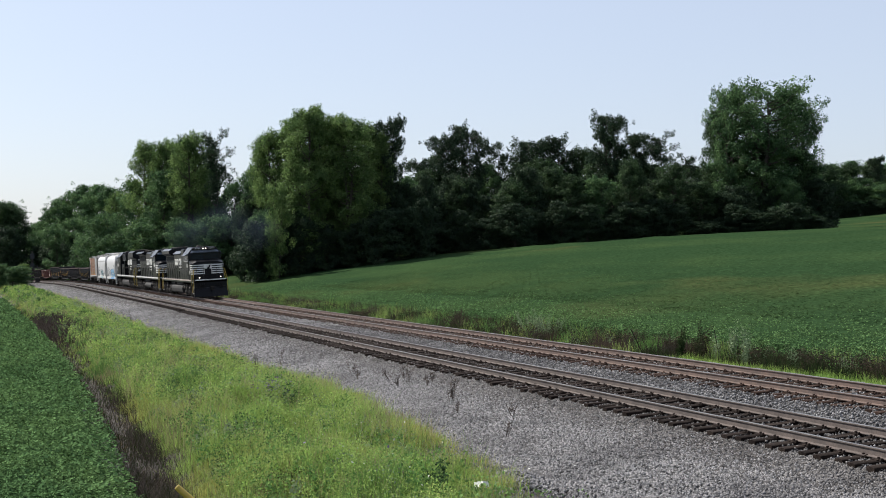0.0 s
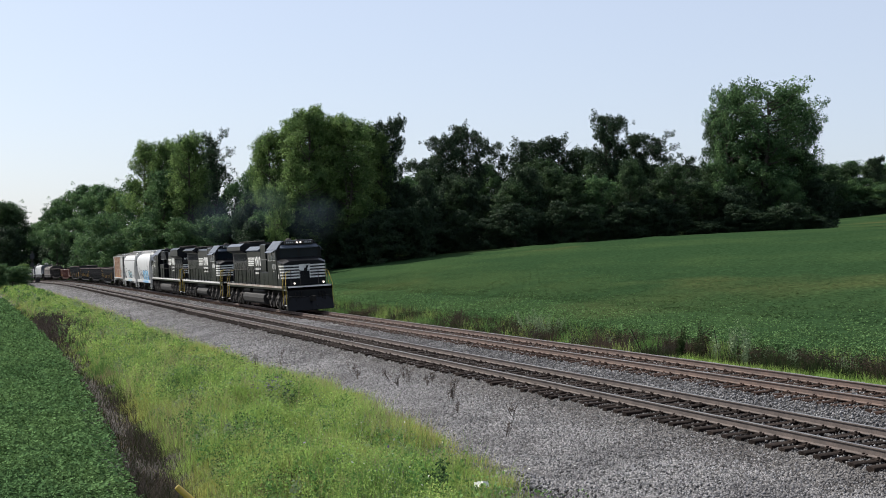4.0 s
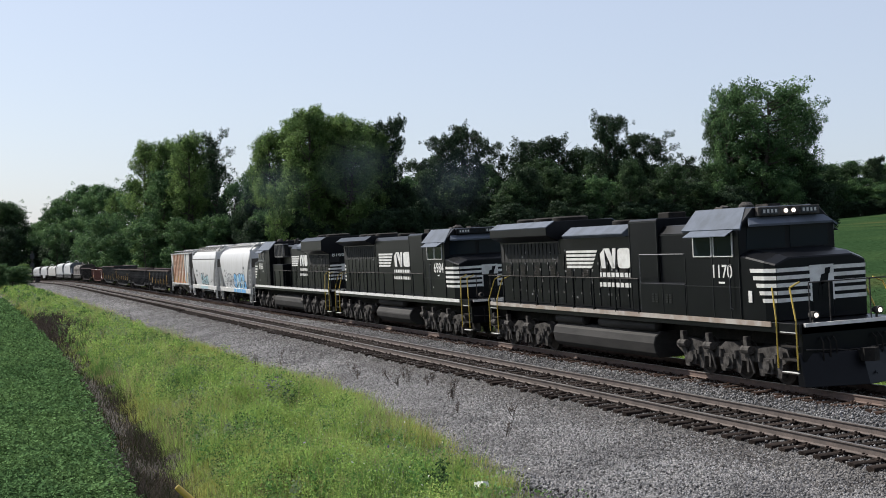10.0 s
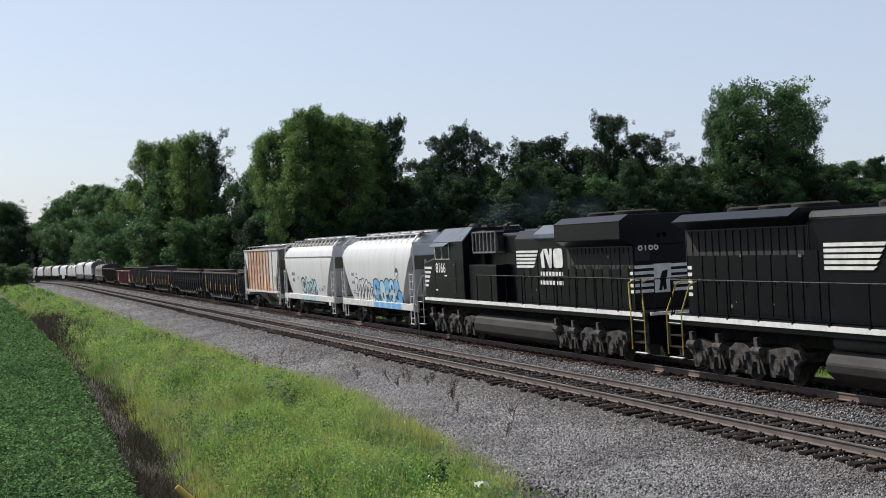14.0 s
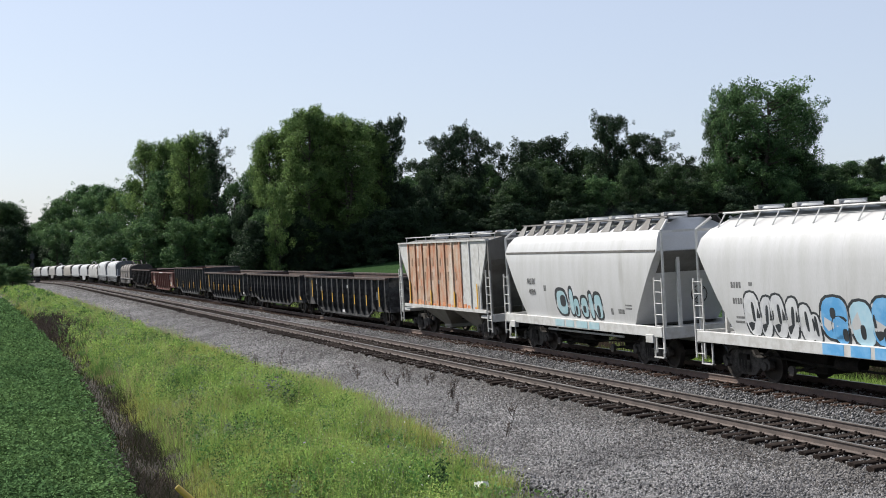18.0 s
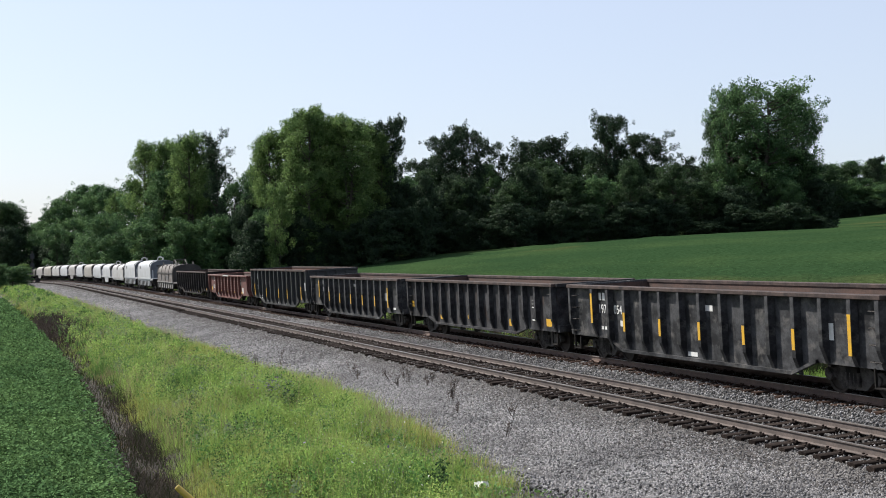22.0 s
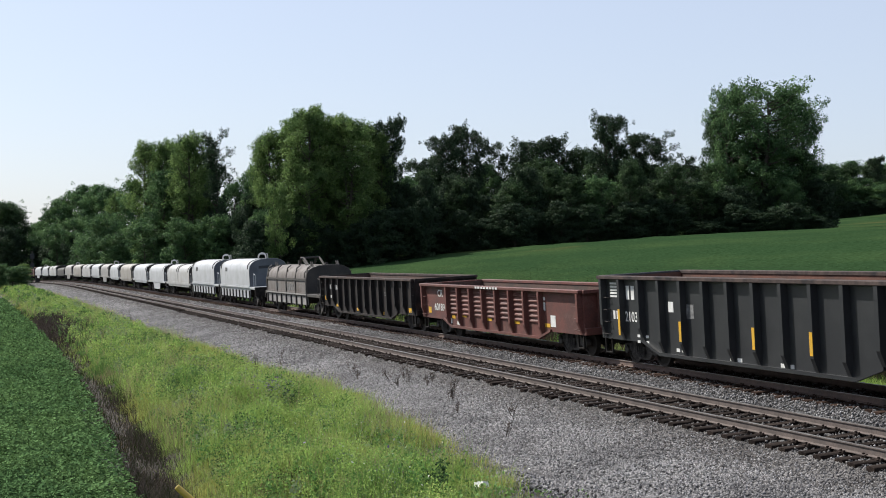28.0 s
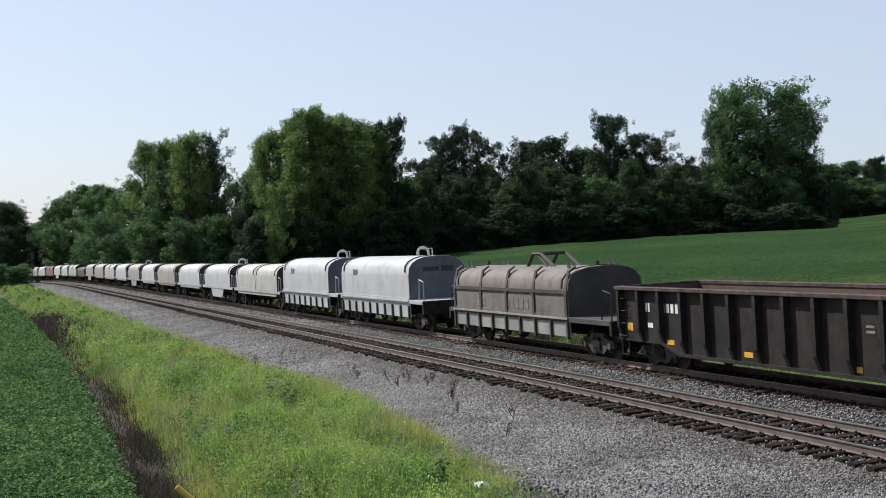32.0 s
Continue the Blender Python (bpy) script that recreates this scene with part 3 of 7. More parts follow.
    for sx in (-1, 1):
        part("cab_roof_side", Build().add([(sx * 1.53, Y(c0 - .12), 4.07), (sx * 1.53, Y(c1 + .03), 4.07), (sx * 1.03, Y(c1 + .03), 4.625), (sx * 1.03, Y(c0 + .35), 4.625), (sx * 1.51, Y(c0 - .12), 4.03), (sx * 1.51, Y(c1 + .03), 4.03), (sx * 1.0, Y(c1 + .03), 4.585), (sx * 1.0, Y(c0 + .35), 4.585)], [(0, 1, 2, 3), (7, 6, 5, 4), (0, 4, 5, 1), (2, 6, 7, 3), (1, 5, 6, 2), (0, 3, 7, 4)]), M_ROOFGREY, root, "cab roof slope, sunlight put into its blue-grey")
        wy0, wy1 = p["windows"]
        part("sunshade", Build().add([(sx * 1.50, Y(wy0 - .1), 4.06), (sx * 1.50, Y(wy1 + .1), 4.06), (sx * 1.78, Y(wy1 + .1), 3.90), (sx * 1.78, Y(wy0 - .1), 3.90), (sx * 1.50, Y(wy0 - .1), 4.04), (sx * 1.50, Y(wy1 + .1), 4.04), (sx * 1.78, Y(wy1 + .1), 3.88), (sx * 1.78, Y(wy0 - .1), 3.88)], [(0, 1, 2, 3), (7, 6, 5, 4), (0, 4, 5, 1), (2, 6, 7, 3), (1, 5, 6, 2), (0, 3, 7, 4)]), M_ROOFGREY, root, "hinged metal window sunshade")
        for a, c in ((wy0, wy0 + (wy1 - wy0) * .47), (wy0 + (wy1 - wy0) * .53, wy1)):
            w = part("cab_window", Build().box(sx * 1.502, sx * 1.512, Y(a), Y(c), 3.36, 3.95), M_GLASS, root, "dark cab side window")
            fr = Build()
            for q0, q1, e0, e1 in ((a - .025, a + .02, 3.33, 3.98), (c - .02, c + .025, 3.33, 3.98), (a, c, 3.335, 3.36), (a, c, 3.95, 3.97)):
                fr.box(sx * 1.502, sx * 1.53, Y(q0), Y(q1), e0, e1)
            part("window_frame", fr, M_TRIM_W if sx < 0 else M_CAST, w, "pale metal window frame")
    # windshield in a slanted front, split in two
    for sx in (-1, 1):
        part("windshield", Build().add([(sx * .08, Y(c0 - .015), 3.52), (sx * 1.28, Y(c0 - .015), 3.52), (sx * 1.24, Y(c0 - .015), 4.06), (sx * .08, Y(c0 - .015), 4.12), (sx * .08, Y(c0 + .01), 3.52), (sx * 1.28, Y(c0 + .01), 3.52), (sx * 1.24, Y(c0 + .01), 4.06), (sx * .08, Y(c0 + .01), 4.12)], [(0, 1, 2, 3), (7, 6, 5, 4), (0, 4, 5, 1), (2, 6, 7, 3), (1, 5, 6, 2), (0, 3, 7, 4)]), M_GLASS, root, "dark windshield pane")
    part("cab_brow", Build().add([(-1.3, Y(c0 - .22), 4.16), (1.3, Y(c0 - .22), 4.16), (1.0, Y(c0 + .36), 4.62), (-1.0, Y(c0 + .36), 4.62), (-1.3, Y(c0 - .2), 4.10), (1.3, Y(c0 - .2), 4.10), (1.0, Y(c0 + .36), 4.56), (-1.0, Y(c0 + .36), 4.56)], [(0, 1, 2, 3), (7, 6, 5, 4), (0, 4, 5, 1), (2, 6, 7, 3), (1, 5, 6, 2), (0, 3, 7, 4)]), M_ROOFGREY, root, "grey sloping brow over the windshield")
    nose = Build()
    nose.loft([[(-1.48, Y(c0 + .02), 1.68), (1.48, Y(c0 + .02), 1.68), (1.48, Y(c0 + .02), 3.36), (1.15, Y(c0 + .02), 3.5), (-1.15, Y(c0 + .02), 3.5), (-1.48, Y(c0 + .02), 3.36)],
               [(-1.48, Y(n0 + .35), 1.68), (1.48, Y(n0 + .35), 1.68), (1.48, Y(n0 + .35), 3.20), (1.05, Y(n0 + .35), 3.38), (-1.05, Y(n0 + .35), 3.38), (-1.48, Y(n0 + .35), 3.20)],
               [(-1.36, Y(n0), 1.68), (1.36, Y(n0), 1.68), (1.36, Y(n0), 3.12), (.95, Y(n0), 3.28), (-.95, Y(n0), 3.28), (-1.36, Y(n0), 3.12)]])
    part("nose", nose, M_BLACK, root, "low wide nose", bevel=.03)
    part("nose_door", Build().box(-.32, .32, Y(n0) - s * .02, Y(n0) + s * .02, 1.75, 2.62), M_BLACK, root, bevel=.01)
    for k in range(5):
        z = 2.16 + .19 * k
        lean = .13 * (4 - k)
        for sx in (-1, 1):
            st = Build().box(min(sx * .36, sx * 1.34), max(sx * .36, sx * 1.34), Y(n0 - .012), Y(n0 + .01), z, z + .10)
            ya, yb = Y(n0 + .36), Y(n0 + p["stripe"] - lean)
            st.add([(sx * 1.365, Y(n0 - .004), z), (sx * 1.487, ya, z), (sx * 1.487, yb, z), (sx * 1.487, yb + s * .03, z + .10), (sx * 1.487, ya, z + .10), (sx * 1.365, Y(n0 - .004), z + .10)], [(0, 1, 4, 5), (1, 2, 3, 4)])
            part("nose_stripe", st, M_PAINT_W, root, "white warning stripe round the nose")
    emb = Build().box(-.36, .36, Y(n0 - .016), Y(n0 + .01), 2.14, 3.05)
    part("nose_panel", emb, M_PAINT_W, root, "white nose panel")
    e2 = Build()
    for pts in ([(-.16, 2.2), (-.06, 2.2), (.0, 2.5), (-.1, 2.55)], [(.0, 2.2), (.12, 2.24), (.1, 2.6), (-.06, 2.62)], [(-.12, 2.5), (.16, 2.62), (.2, 2.85), (-.02, 2.8)], [(.08, 2.8), (.22, 2.82), (.26, 2.98), (.1, 2.96)]):
        e2.prism(pts, Y(n0 - .03), Y(n0 - .014))
    part("nose_emblem", e2, M_BLACK, root, "dark plain emblem")
    # headlights, number boards
    hb = part("headlight_housing", Build().box(-.95, .95, Y(c0 - .16), Y(c0 + .5), 4.36, 4.60), M_CAST if p["lit"] else M_BLACK, root, bevel=.02)
    for x in (-.12, .12):
        part("headlight", Build().rod((x, Y(c0 - .19), 4.48), (x, Y(c0 - .12), 4.48), .055, 14), M_LAMP if p["lit"] else M_GLASS, hb, "lit round headlight" if p["lit"] else "unlit round headlight")
    for sx in (-1, 1):
        nb = part("number_board", Build().box(sx * .36, sx * .86, Y(c0 - .18), Y(c0 - .15), 4.40, 4.57), M_SPRAY_K, hb, "black number board")
        dg = Build()
        for k in range(4):
            x = sx * .61 - .18 + .12 * k
            dg.box(x - .03, x + .03, Y(c0 - .19), Y(c0 - .178), 4.44, 4.53)
        part("number_bar", dg, M_TRIM_W, nb)
        part("ditch_light", Build().rod((sx * .95, Y(d0 + .2), 1.86), (sx * .95, Y(d0 + .085), 1.86), .058, 14), M_LAMP if p["lit"] else M_GLASS, root, "lit ditch light" if p["lit"] else "unlit ditch light")
        part("lamp_housing", Build().turned([(.07, 0), (.10, .4), (.10, 1), (.062, 1), (.062, .9)], (sx * .95, Y(d0 + .34), 1.86), (sx * .95, Y(d0 + .09), 1.86), 14).box(sx * .93, sx * .97, Y(d0 + .22), Y(d0 + .26), 1.68, 1.8), M_CAST, root, "round ditch light housing")
    # seams and doors of cab and nose, worn paint
    for sx in (-1, 1):
        seam = Build()
        dw = [c1 - .95, c1 - .25] if not p.get("cabinet") else [c0 + .5, c0 + 1.35]
        for y in (c0 + .04, *dw, c1 - .04):
            seam.box(sx * 1.5, sx * 1.512, Y(y) - .012, Y(y) + .012, 1.7, 3.3)
        seam.box(sx * 1.5, sx * 1.512, min(Y(c0), Y(c1)), max(Y(c0), Y(c1)), 2.52, 2.545)
        part("cab_seam", seam, M_EDGE, root, "raised panel seams")
        part("cab_grab", Build().pipe([(sx * 1.5, Y(dw[0] - .1), 1.95), (sx * 1.58, Y(dw[0] - .1), 1.98), (sx * 1.58, Y(dw[0] - .1), 3.1), (sx * 1.5, Y(dw[0] - .1), 3.13)], .014, 5), M_LATCH, root, "thin cab grab iron")
        hs = Build()
        for y0, y1, w, zt, ch in p["sections"]:
            for y in (y0 + .03, y1 - .03):
                hs.box(sx * w, sx * (w + .014), Y(y) - .016, Y(y) + .016, 1.7, zt - ch - .02)
            hs.box(sx * w, sx * (w + .014), min(Y(y0), Y(y1)), max(Y(y0), Y(y1)), zt - ch - .05, zt - ch - .02)
        part("hood_seam", hs, M_EDGE, root, "raised panel seams")
    rw = random.Random(len(name) + int(front))
    for _ in range(p.get("wear", 5)):
        y = dy0 + (dy1 - dy0) * rw.random()
        z, w, h = rw.choice((1.95, 2.1, 2.85, 3.3, 3.55)) + rw.uniform(-.05, .05), rw.uniform(.03, .14), rw.uniform(.03, .09)
        part("worn_patch", bar(Build(), Y(y), Y(y) + w, z, z + h, -hw - .02), M_LATCH, root, "worn grey paint spot")
    if p.get("cabinet"):
        a, c = p["cabinet"]
        for sx in (-1, 1):
            cb = part("side_cabinet", Build().box(sx * 1.0, sx * 1.49, Y(a), Y(c), 1.68, 2.58), M_BLACK, root, "low cabinet beside the walkway", bevel=.015)
            lv = Build()
            for y in (a + .75, a + 1.55):
                for i in range(4):
                    lv.box(sx * 1.49, sx * 1.505, Y(y), Y(y) + .15, 2.02 + .07 * i, 2.06 + .07 * i).box(sx * 1.49, sx * 1.505, Y(y) + .2, Y(y) + .35, 2.02 + .07 * i, 2.06 + .07 * i)
            lv.box(sx * 1.49, sx * 1.503, Y(a) + 1.25, Y(a) + 1.275, 1.7, 2.56)
            part("cabinet_louver", lv, M_EDGE, cb)
            part("cabinet_rail", Build().pipe([(sx * 1.47, Y(a), 3.42), (sx * 1.47, Y(c), 3.42), (sx * 1.47, Y(c), 1.7)], .02), M_LATCH, root, "handrail over the cabinet")
    hose = Build()
    for x in (-.95, -.75, -.58, .58, .75, .95):
        hose.pipe([(x, Y(d0 - .02), 1.32), (x * 1.02, Y(d0 - .16), 1.2), (x * 1.04, Y(d0 - .17), .9), (x * .98, Y(d0 - .1), .72)], .022, 6)
    part("air_hose", hose, M_GRIME, root, "hanging brake hoses")
    part("cut_lever", Build().pipe([(-1.4, Y(d0 - .06), 1.05), (-.5, Y(d0 - .12), 1.0), (-.2, Y(d0 - .2), .95)], .016, 5).pipe([(1.4, Y(d0 - .06), 1.05), (.5, Y(d0 - .12), 1.0), (.2, Y(d0 - .2), .95)], .016, 5), M_CAST, root, "uncoupling lever")
    # pilot, plow, steps at both ends
    for e, yy in ((-1, d0), (1, d1)):
        pl = Build().box(-1.45, 1.45, Y(yy), Y(yy) - s * e * .16, .75, 1.68)
        part("pilot", pl, M_BLACK, root, "black end plate")
        if (e < 0 and p["plow"]):
            pw = Build().loft([[(-1.5, Y(yy + .1), .95), (0, Y(yy - .35), .95), (1.5, Y(yy + .1), .95), (1.5, Y(yy + .2), .95), (-1.5, Y(yy + .2), .95)], [(-1.5, Y(yy - .12), .14), (0, Y(yy - .62), .14), (1.5, Y(yy - .12), .14), (1.5, Y(yy + .2), .14), (-1.5, Y(yy + .2), .14)]])
            part("snow_plow", pw, M_BLACK, root, "black snow plow", bevel=.015)
        sb = Build().box(-1.40, 1.40, Y(yy), Y(yy + e * .08), 1.60, 1.69)
        part("end_sill_stripe", sb, M_PAINT_W, root, "white end sill edge")
        for sx in (-1, 1):
            inner = yy - e * 1.0
            stw = Build()
            for k in range(4):
                z = .42 + .33 * k
                stw.box(sx * 1.12, sx * 1.5, Y(yy - e * .12), Y(yy - e * .85), z, z + .035)
            stw.box(sx * 1.08, sx * 1.12, Y(yy - e * .05), Y(yy - e * .9), .4, 1.5)
            part("step_well", stw, M_GRIME, root, "open side steps")
            nosing = Build()
            for k in (0, 3):
                z = .455 + .33 * k
                nosing.box(sx * 1.42, sx * 1.505, Y(yy - e * .12), Y(yy - e * .85), z, z + .02)
            part("step_edge", nosing, M_PAINT_W, root)
            for off in (.12, .95):
                ya, yb = Y(yy - e * off), Y(yy - e * (off + .38))
                part("grab_rail", Build().pipe([(sx * 1.53, ya, .55), (sx * 1.53, ya, 1.75), (sx * 1.40, yb if off < .5 else Y(yy - e * (off + .3)), 2.55), (sx * 1.1, yb, 2.68)], .022), M_YELLOW if (p.get("rear_yellow", True) if e > 0 else s > 0) else M_TRIM_W, root, "bent step handrail")
        er = Build().pipe([(-1.2, Y(yy + e * .02), 2.68), (1.2, Y(yy + e * .02), 2.68)], .018)
        for x in (-1.2, -.6, .6, 1.2):
            er.rod((x, Y(yy), 1.68), (x, Y(yy), 2.68), .018, 6)
        part("end_handrail", er, M_BLACK if e > 0 else M_CAST, root)
        coupler(root, Y(yy), s * e)
    # tank and reservoirs
    t0, t1 = p["tank"]
    if p["round_tank"]:
        ring = [(-1.32, .95), (-1.42, .78), (-1.38, .55), (-1.15, .36), (-.8, .28), (.8, .28), (1.15, .36), (1.38, .55), (1.42, .78), (1.32, .95), (1.2, 1.08), (-1.2, 1.08)]
    else:
        ring = [(-1.40, .98), (-1.46, .78), (-1.40, .46), (-1.25, .34), (1.25, .34), (1.40, .46), (1.46, .78), (1.40, .98), (1.2, 1.12), (-1.2, 1.12)]
    part("fuel_tank", Build().prism(ring, Y(t0), Y(t1)), M_TANK, root, "dusty grey fuel tank", bevel=.03)
    for y0, y1 in p["reservoirs"]:
        for sx in (-1, 1):
            part("air_reservoir", Build().turned([(.02, 0), (.13, .01), (.17, .03), (.17, .97), (.13, .99), (.02, 1)], (sx * 1.2, Y(y0), 1.27), (sx * 1.2, Y(y1), 1.27), 14), M_TANK, root, "grey air reservoir", smooth=True)
    part("underframe", Build().box(-.7, .7, Y(d0 + .3), Y(d1 - .3), 1.0, 1.42), M_GRIME, root)
    part("horn", Build().rod((.2, Y(c1 + .5), 4.62), (.2, Y(c1 + .9), 4.62), .05, 8, .09).rod((.35, Y(c1 + .5), 4.68), (.35, Y(c1 + .85), 4.68), .04, 8, .07).box(.15, .4, Y(c1 + .5), Y(c1 + .56), 4.4, 4.7), M_CAST, root, "air horn")
    part("antenna_dome", Build().turned([(.22, 0), (.2, .5), (.1, 1)], (-.3, Y((c0 + c1) / 2), 4.6), (-.3, Y((c0 + c1) / 2), 4.78), 12).box(.2, .6, Y((c0 + c1) / 2) - .3, Y((c0 + c1) / 2) + .3, 4.6, 4.70), M_CAST, root)
    # striped rear end of the long hood
    if p.get("rear_end"):
        ye = p["rear_end"]
        for k in range(5):
            z = 2.2 + .19 * k
            st = Build().box(-.98, -.30, Y(ye + .008), Y(ye - .01), z, z + .10).box(.30, .98, Y(ye + .008), Y(ye - .01), z, z + .10)
            for sx in (-1, 1):
                st.box(sx * 1.0, sx * 1.012, Y(ye - .02), Y(ye - .3 - .03 * k), z, z + .10)
            part("rear_stripe", st, M_PAINT_W, root, "white stripe round the rear hood end")
        part("rear_panel", Build().box(-.30, .30, Y(ye + .01), Y(ye - .01), 2.18, 3.08), M_PAINT_W, root, "white rear panel")
        e3 = Build()
        for pts in ([(-.15, 2.25), (-.05, 2.25), (.02, 2.55), (-.08, 2.6)], [(.02, 2.25), (.12, 2.28), (.1, 2.62), (-.05, 2.65)], [(-.12, 2.55), (.15, 2.65), (.18, 2.88), (-.02, 2.84)]):
            e3.prism(pts, Y(ye + .02), Y(ye + .008))
        part("rear_emblem", e3, M_BLACK, root, "dark plain emblem")
        for x in (-.1, .1):
            part("rear_headlight", Build().rod((x, Y(ye - .02), 3.98), (x, Y(ye + .05), 3.98), .075, 12), M_LATCH, root, "unlit rear headlight")
        part("rear_door", Build().box(-.95, -.42, Y(ye + .012), Y(ye - .01), 3.2, 3.75), M_EDGE, root)
        if p.get("rear_number"):
            put("rear_number", letters(p["rear_number"], .27, M_PAINT_W, 1.0), root, -.85, Y(ye + .03), 3.52, rz=90, label="white road number on the hood end")
    if p.get("lattice"):
        a, c = p["lattice"]
        for sx in (-1, 1):
            lat = Build().box(sx * .82, sx * 1.22, Y(a), Y(c), 3.55, 3.62).box(sx * .82, sx * 1.22, Y(a), Y(c), 4.36, 4.42)
            for k in range(7):
                y = a + (c - a) * k / 6
                lat.box(sx * 1.16, sx * 1.22, Y(y) - .03, Y(y) + .03, 3.6, 4.38)
            part("grid_frame", lat, M_LATCH, root, "pale open frame of the brake grid housing")
            part("grid_box", Build().box(sx * .8, sx * 1.05, Y(a + .1), Y(c - .1), 3.62, 4.36), M_GRILLE, root, "dark grid housing")
            part("walkway_cabinet", Build().box(sx * .8, sx * 1.35, Y(a - .2), Y(c + .3), 1.68, 3.1), M_BLACK, root, "equipment cabinet behind the cab", bevel=.02)
    # painted marks
    if p["mark"]:
        plain_mark(root, *p["mark"], -hw - .03)
    txt, ty, tz, th = p["number"]
    me = letters(txt, th, M_PAINT_W, 1.05)
    put("road_number", me, root, -1.506, ty, tz, label="white road number")
    small = Build()
    for y, z, w, h in p["plates"]:
        bar(small, y, y + w, z, z + h, near - .0)
    part("notice_plate", small, M_PAINT_W, root)
    return root


FRONT1, FRONT2, FRONT3 = 127.3, 148.5, 171.0
locomotive("locomotive", "black freight locomotive with lit headlights and white stripes", FRONT1 - 1, FRONT1 + 1, dict(
    wear=30, nose=1, trucks=(-6.35, 7.8), deck=(-9.85, 10.35), sill=M_SILL1, hood=1.0, lid=M_ROOFGREY, railm=M_CAST, lit=True, plow=True, round_tank=False,
    sections=[(-4.6, -2.4, 1.05, 4.25, .25), (-2.4, -.65, 1.12, 4.48, .06), (-.65, 4.7, 1.0, 4.1, .1), (4.7, 10.0, 1.0, 4.05, .1)],
    roofs=[(-.4, 4.0, 1.22, 3.98, 4.36, .26, M_ROOFGREY)], wing=(4.75, 9.95, 4.12, 4.62), fans=[(5.8, 4.62, .65), (7.4, 4.62, .65), (9.0, 4.62, .65), (1.5, 4.36, .5)], stack=-1.4, stack_z=4.46,
    doors=(-.3, 9.6), louver=0, cabinet=(-4.5, -1.9), rails=(-1.8, 10.2), cab=(-7.35, -4.55, -8.75), windows=(-7.05, -5.1), stripe=.95, tank=(-2.5, 4.6), reservoirs=[(2.4, 4.6), (-2.4, 1.4)],
    mark=(4.1, 1.6, -.5, 2.98, 3.62), number=("1170", -5.95, 2.78, .36), plates=[(-7.85, 2.15, .16, .3), (-6.6, 2.62, .3, .05)]))
locomotive("locomotive", "black freight locomotive with white road number and stripes", FRONT2 - 1, FRONT2 + 1, dict(
    rear_end=11.2, nose=1, trucks=(-5.0, 8.2), deck=(-8.9, 11.7), sill=M_PAINT_W, hood=1.0, lid=M_BLACK, railm=M_CAST, lit=False, plow=False, round_tank=True,
    sections=[(-3.4, -2.2, 1.05, 4.2, .2), (-2.2, -.3, 1.1, 4.50, .08), (-.3, 5.4, 1.0, 4.42, .16), (5.4, 11.2, 1.0, 4.2, .1)],
    roofs=[], wing=(5.5, 11.15, 4.3, 4.52), fans=[(6.4, 4.5, .6), (7.9, 4.5, .6), (9.4, 4.5, .6), (3.2, 4.42, .45)], stack=-.6, stack_z=4.48,
    doors=(5.0, 11.0), louver=2, rails=(-3.3, 11.3), cab=(-6.15, -3.35, -7.45), windows=(-5.85, -4.0), stripe=1.75, tank=(-.8, 4.4), reservoirs=[(.3, 4.2)],
    mark=(4.75, 2.3, -.15, 2.98, 3.68), number=("6984", -4.75, 2.78, .42), plates=[(-5.4, 2.62, .2, .05), (-4.6, 2.1, .07, .06)]))
locomotive("locomotive", "black freight locomotive trailing cab first, white number", FRONT3 - 1, FRONT3 + 1, dict(
    rear_end=8.1, rear_number="8166", lattice=(-5.0, -2.6), nose=-1, trucks=(-5.3, 7.4), deck=(-11.5, 9.7), sill=M_PAINT_W, hood=1.0, lid=M_BLACK, railm=M_CAST, lit=False, plow=True, round_tank=False,
    sections=[(-5.4, -4.3, 1.0, 4.45, .1), (-4.3, -1.2, .8, 4.3, .1), (-1.2, 2.6, 1.0, 4.35, .3), (2.6, 8.1, 1.0, 4.05, .1)],
    # roof hatch in the lighter grey that stands for sun on its top
    roofs=[(.9, 3.3, 1.15, 3.95, 4.5, .3, M_ROOFGREY)], wing=(3.35, 8.15, 3.9, 4.66), fans=[(4.6, 4.66, .7), (6.6, 4.66, .7)], stack=-.2, stack_z=4.3,
    doors=(-1.0, 7.9), louver=1, rails=(-4.0, 9.4), cab=(-8.9, -5.4, -10.6), windows=(-8.7, -7.0), stripe=1.25, tank=(-4.7, 3.1), reservoirs=[],
    mark=(1.0, -1.15, -3.05, 2.98, 3.66), number=("8166", 8.75, 2.78, .42), plates=[(7.4, 2.62, .3, .05), (8.6, 2.0, .25, .05)]))


# ---- covered hoppers ----
HOP = [(1.28, 1.44, 4.05), (1.7, 1.50, 4.35), (2.2, 1.535, 4.72), (2.7, 1.55, 5.08), (3.2, 1.545, 5.45), (3.52, 1.52, 5.70), (3.85, 1.42, 5.60), (4.08, 1.24, 5.40), (4.14, 1.12, 5.32), (4.40, .62, 5.15), (4.46, .40, 5.10)]


def hop_x(z):
    for (za, wa, _), (zb, wb, _) in zip(HOP, HOP[1:]):
        if z <= zb:
            return wa + (wb - wa) * max(0.0, z - za) / (zb - za)
    return .4


def on_side(b, pts, lift):
    """A flat shape that follows the rounded hopper side; pts are (y, z)."""
    n = len(pts)
    vs = [(-hop_x(z) - lift, y, z) for y, z in pts] + [(-hop_x(z) + .02, y, z) for y, z in pts]
    b.add(vs, [tuple(range(n)), tuple(range(2 * n - 1, n - 1, -1))] + [(i, i + n, (i + 1) % n + n, (i + 1) % n) for i in range(n)])


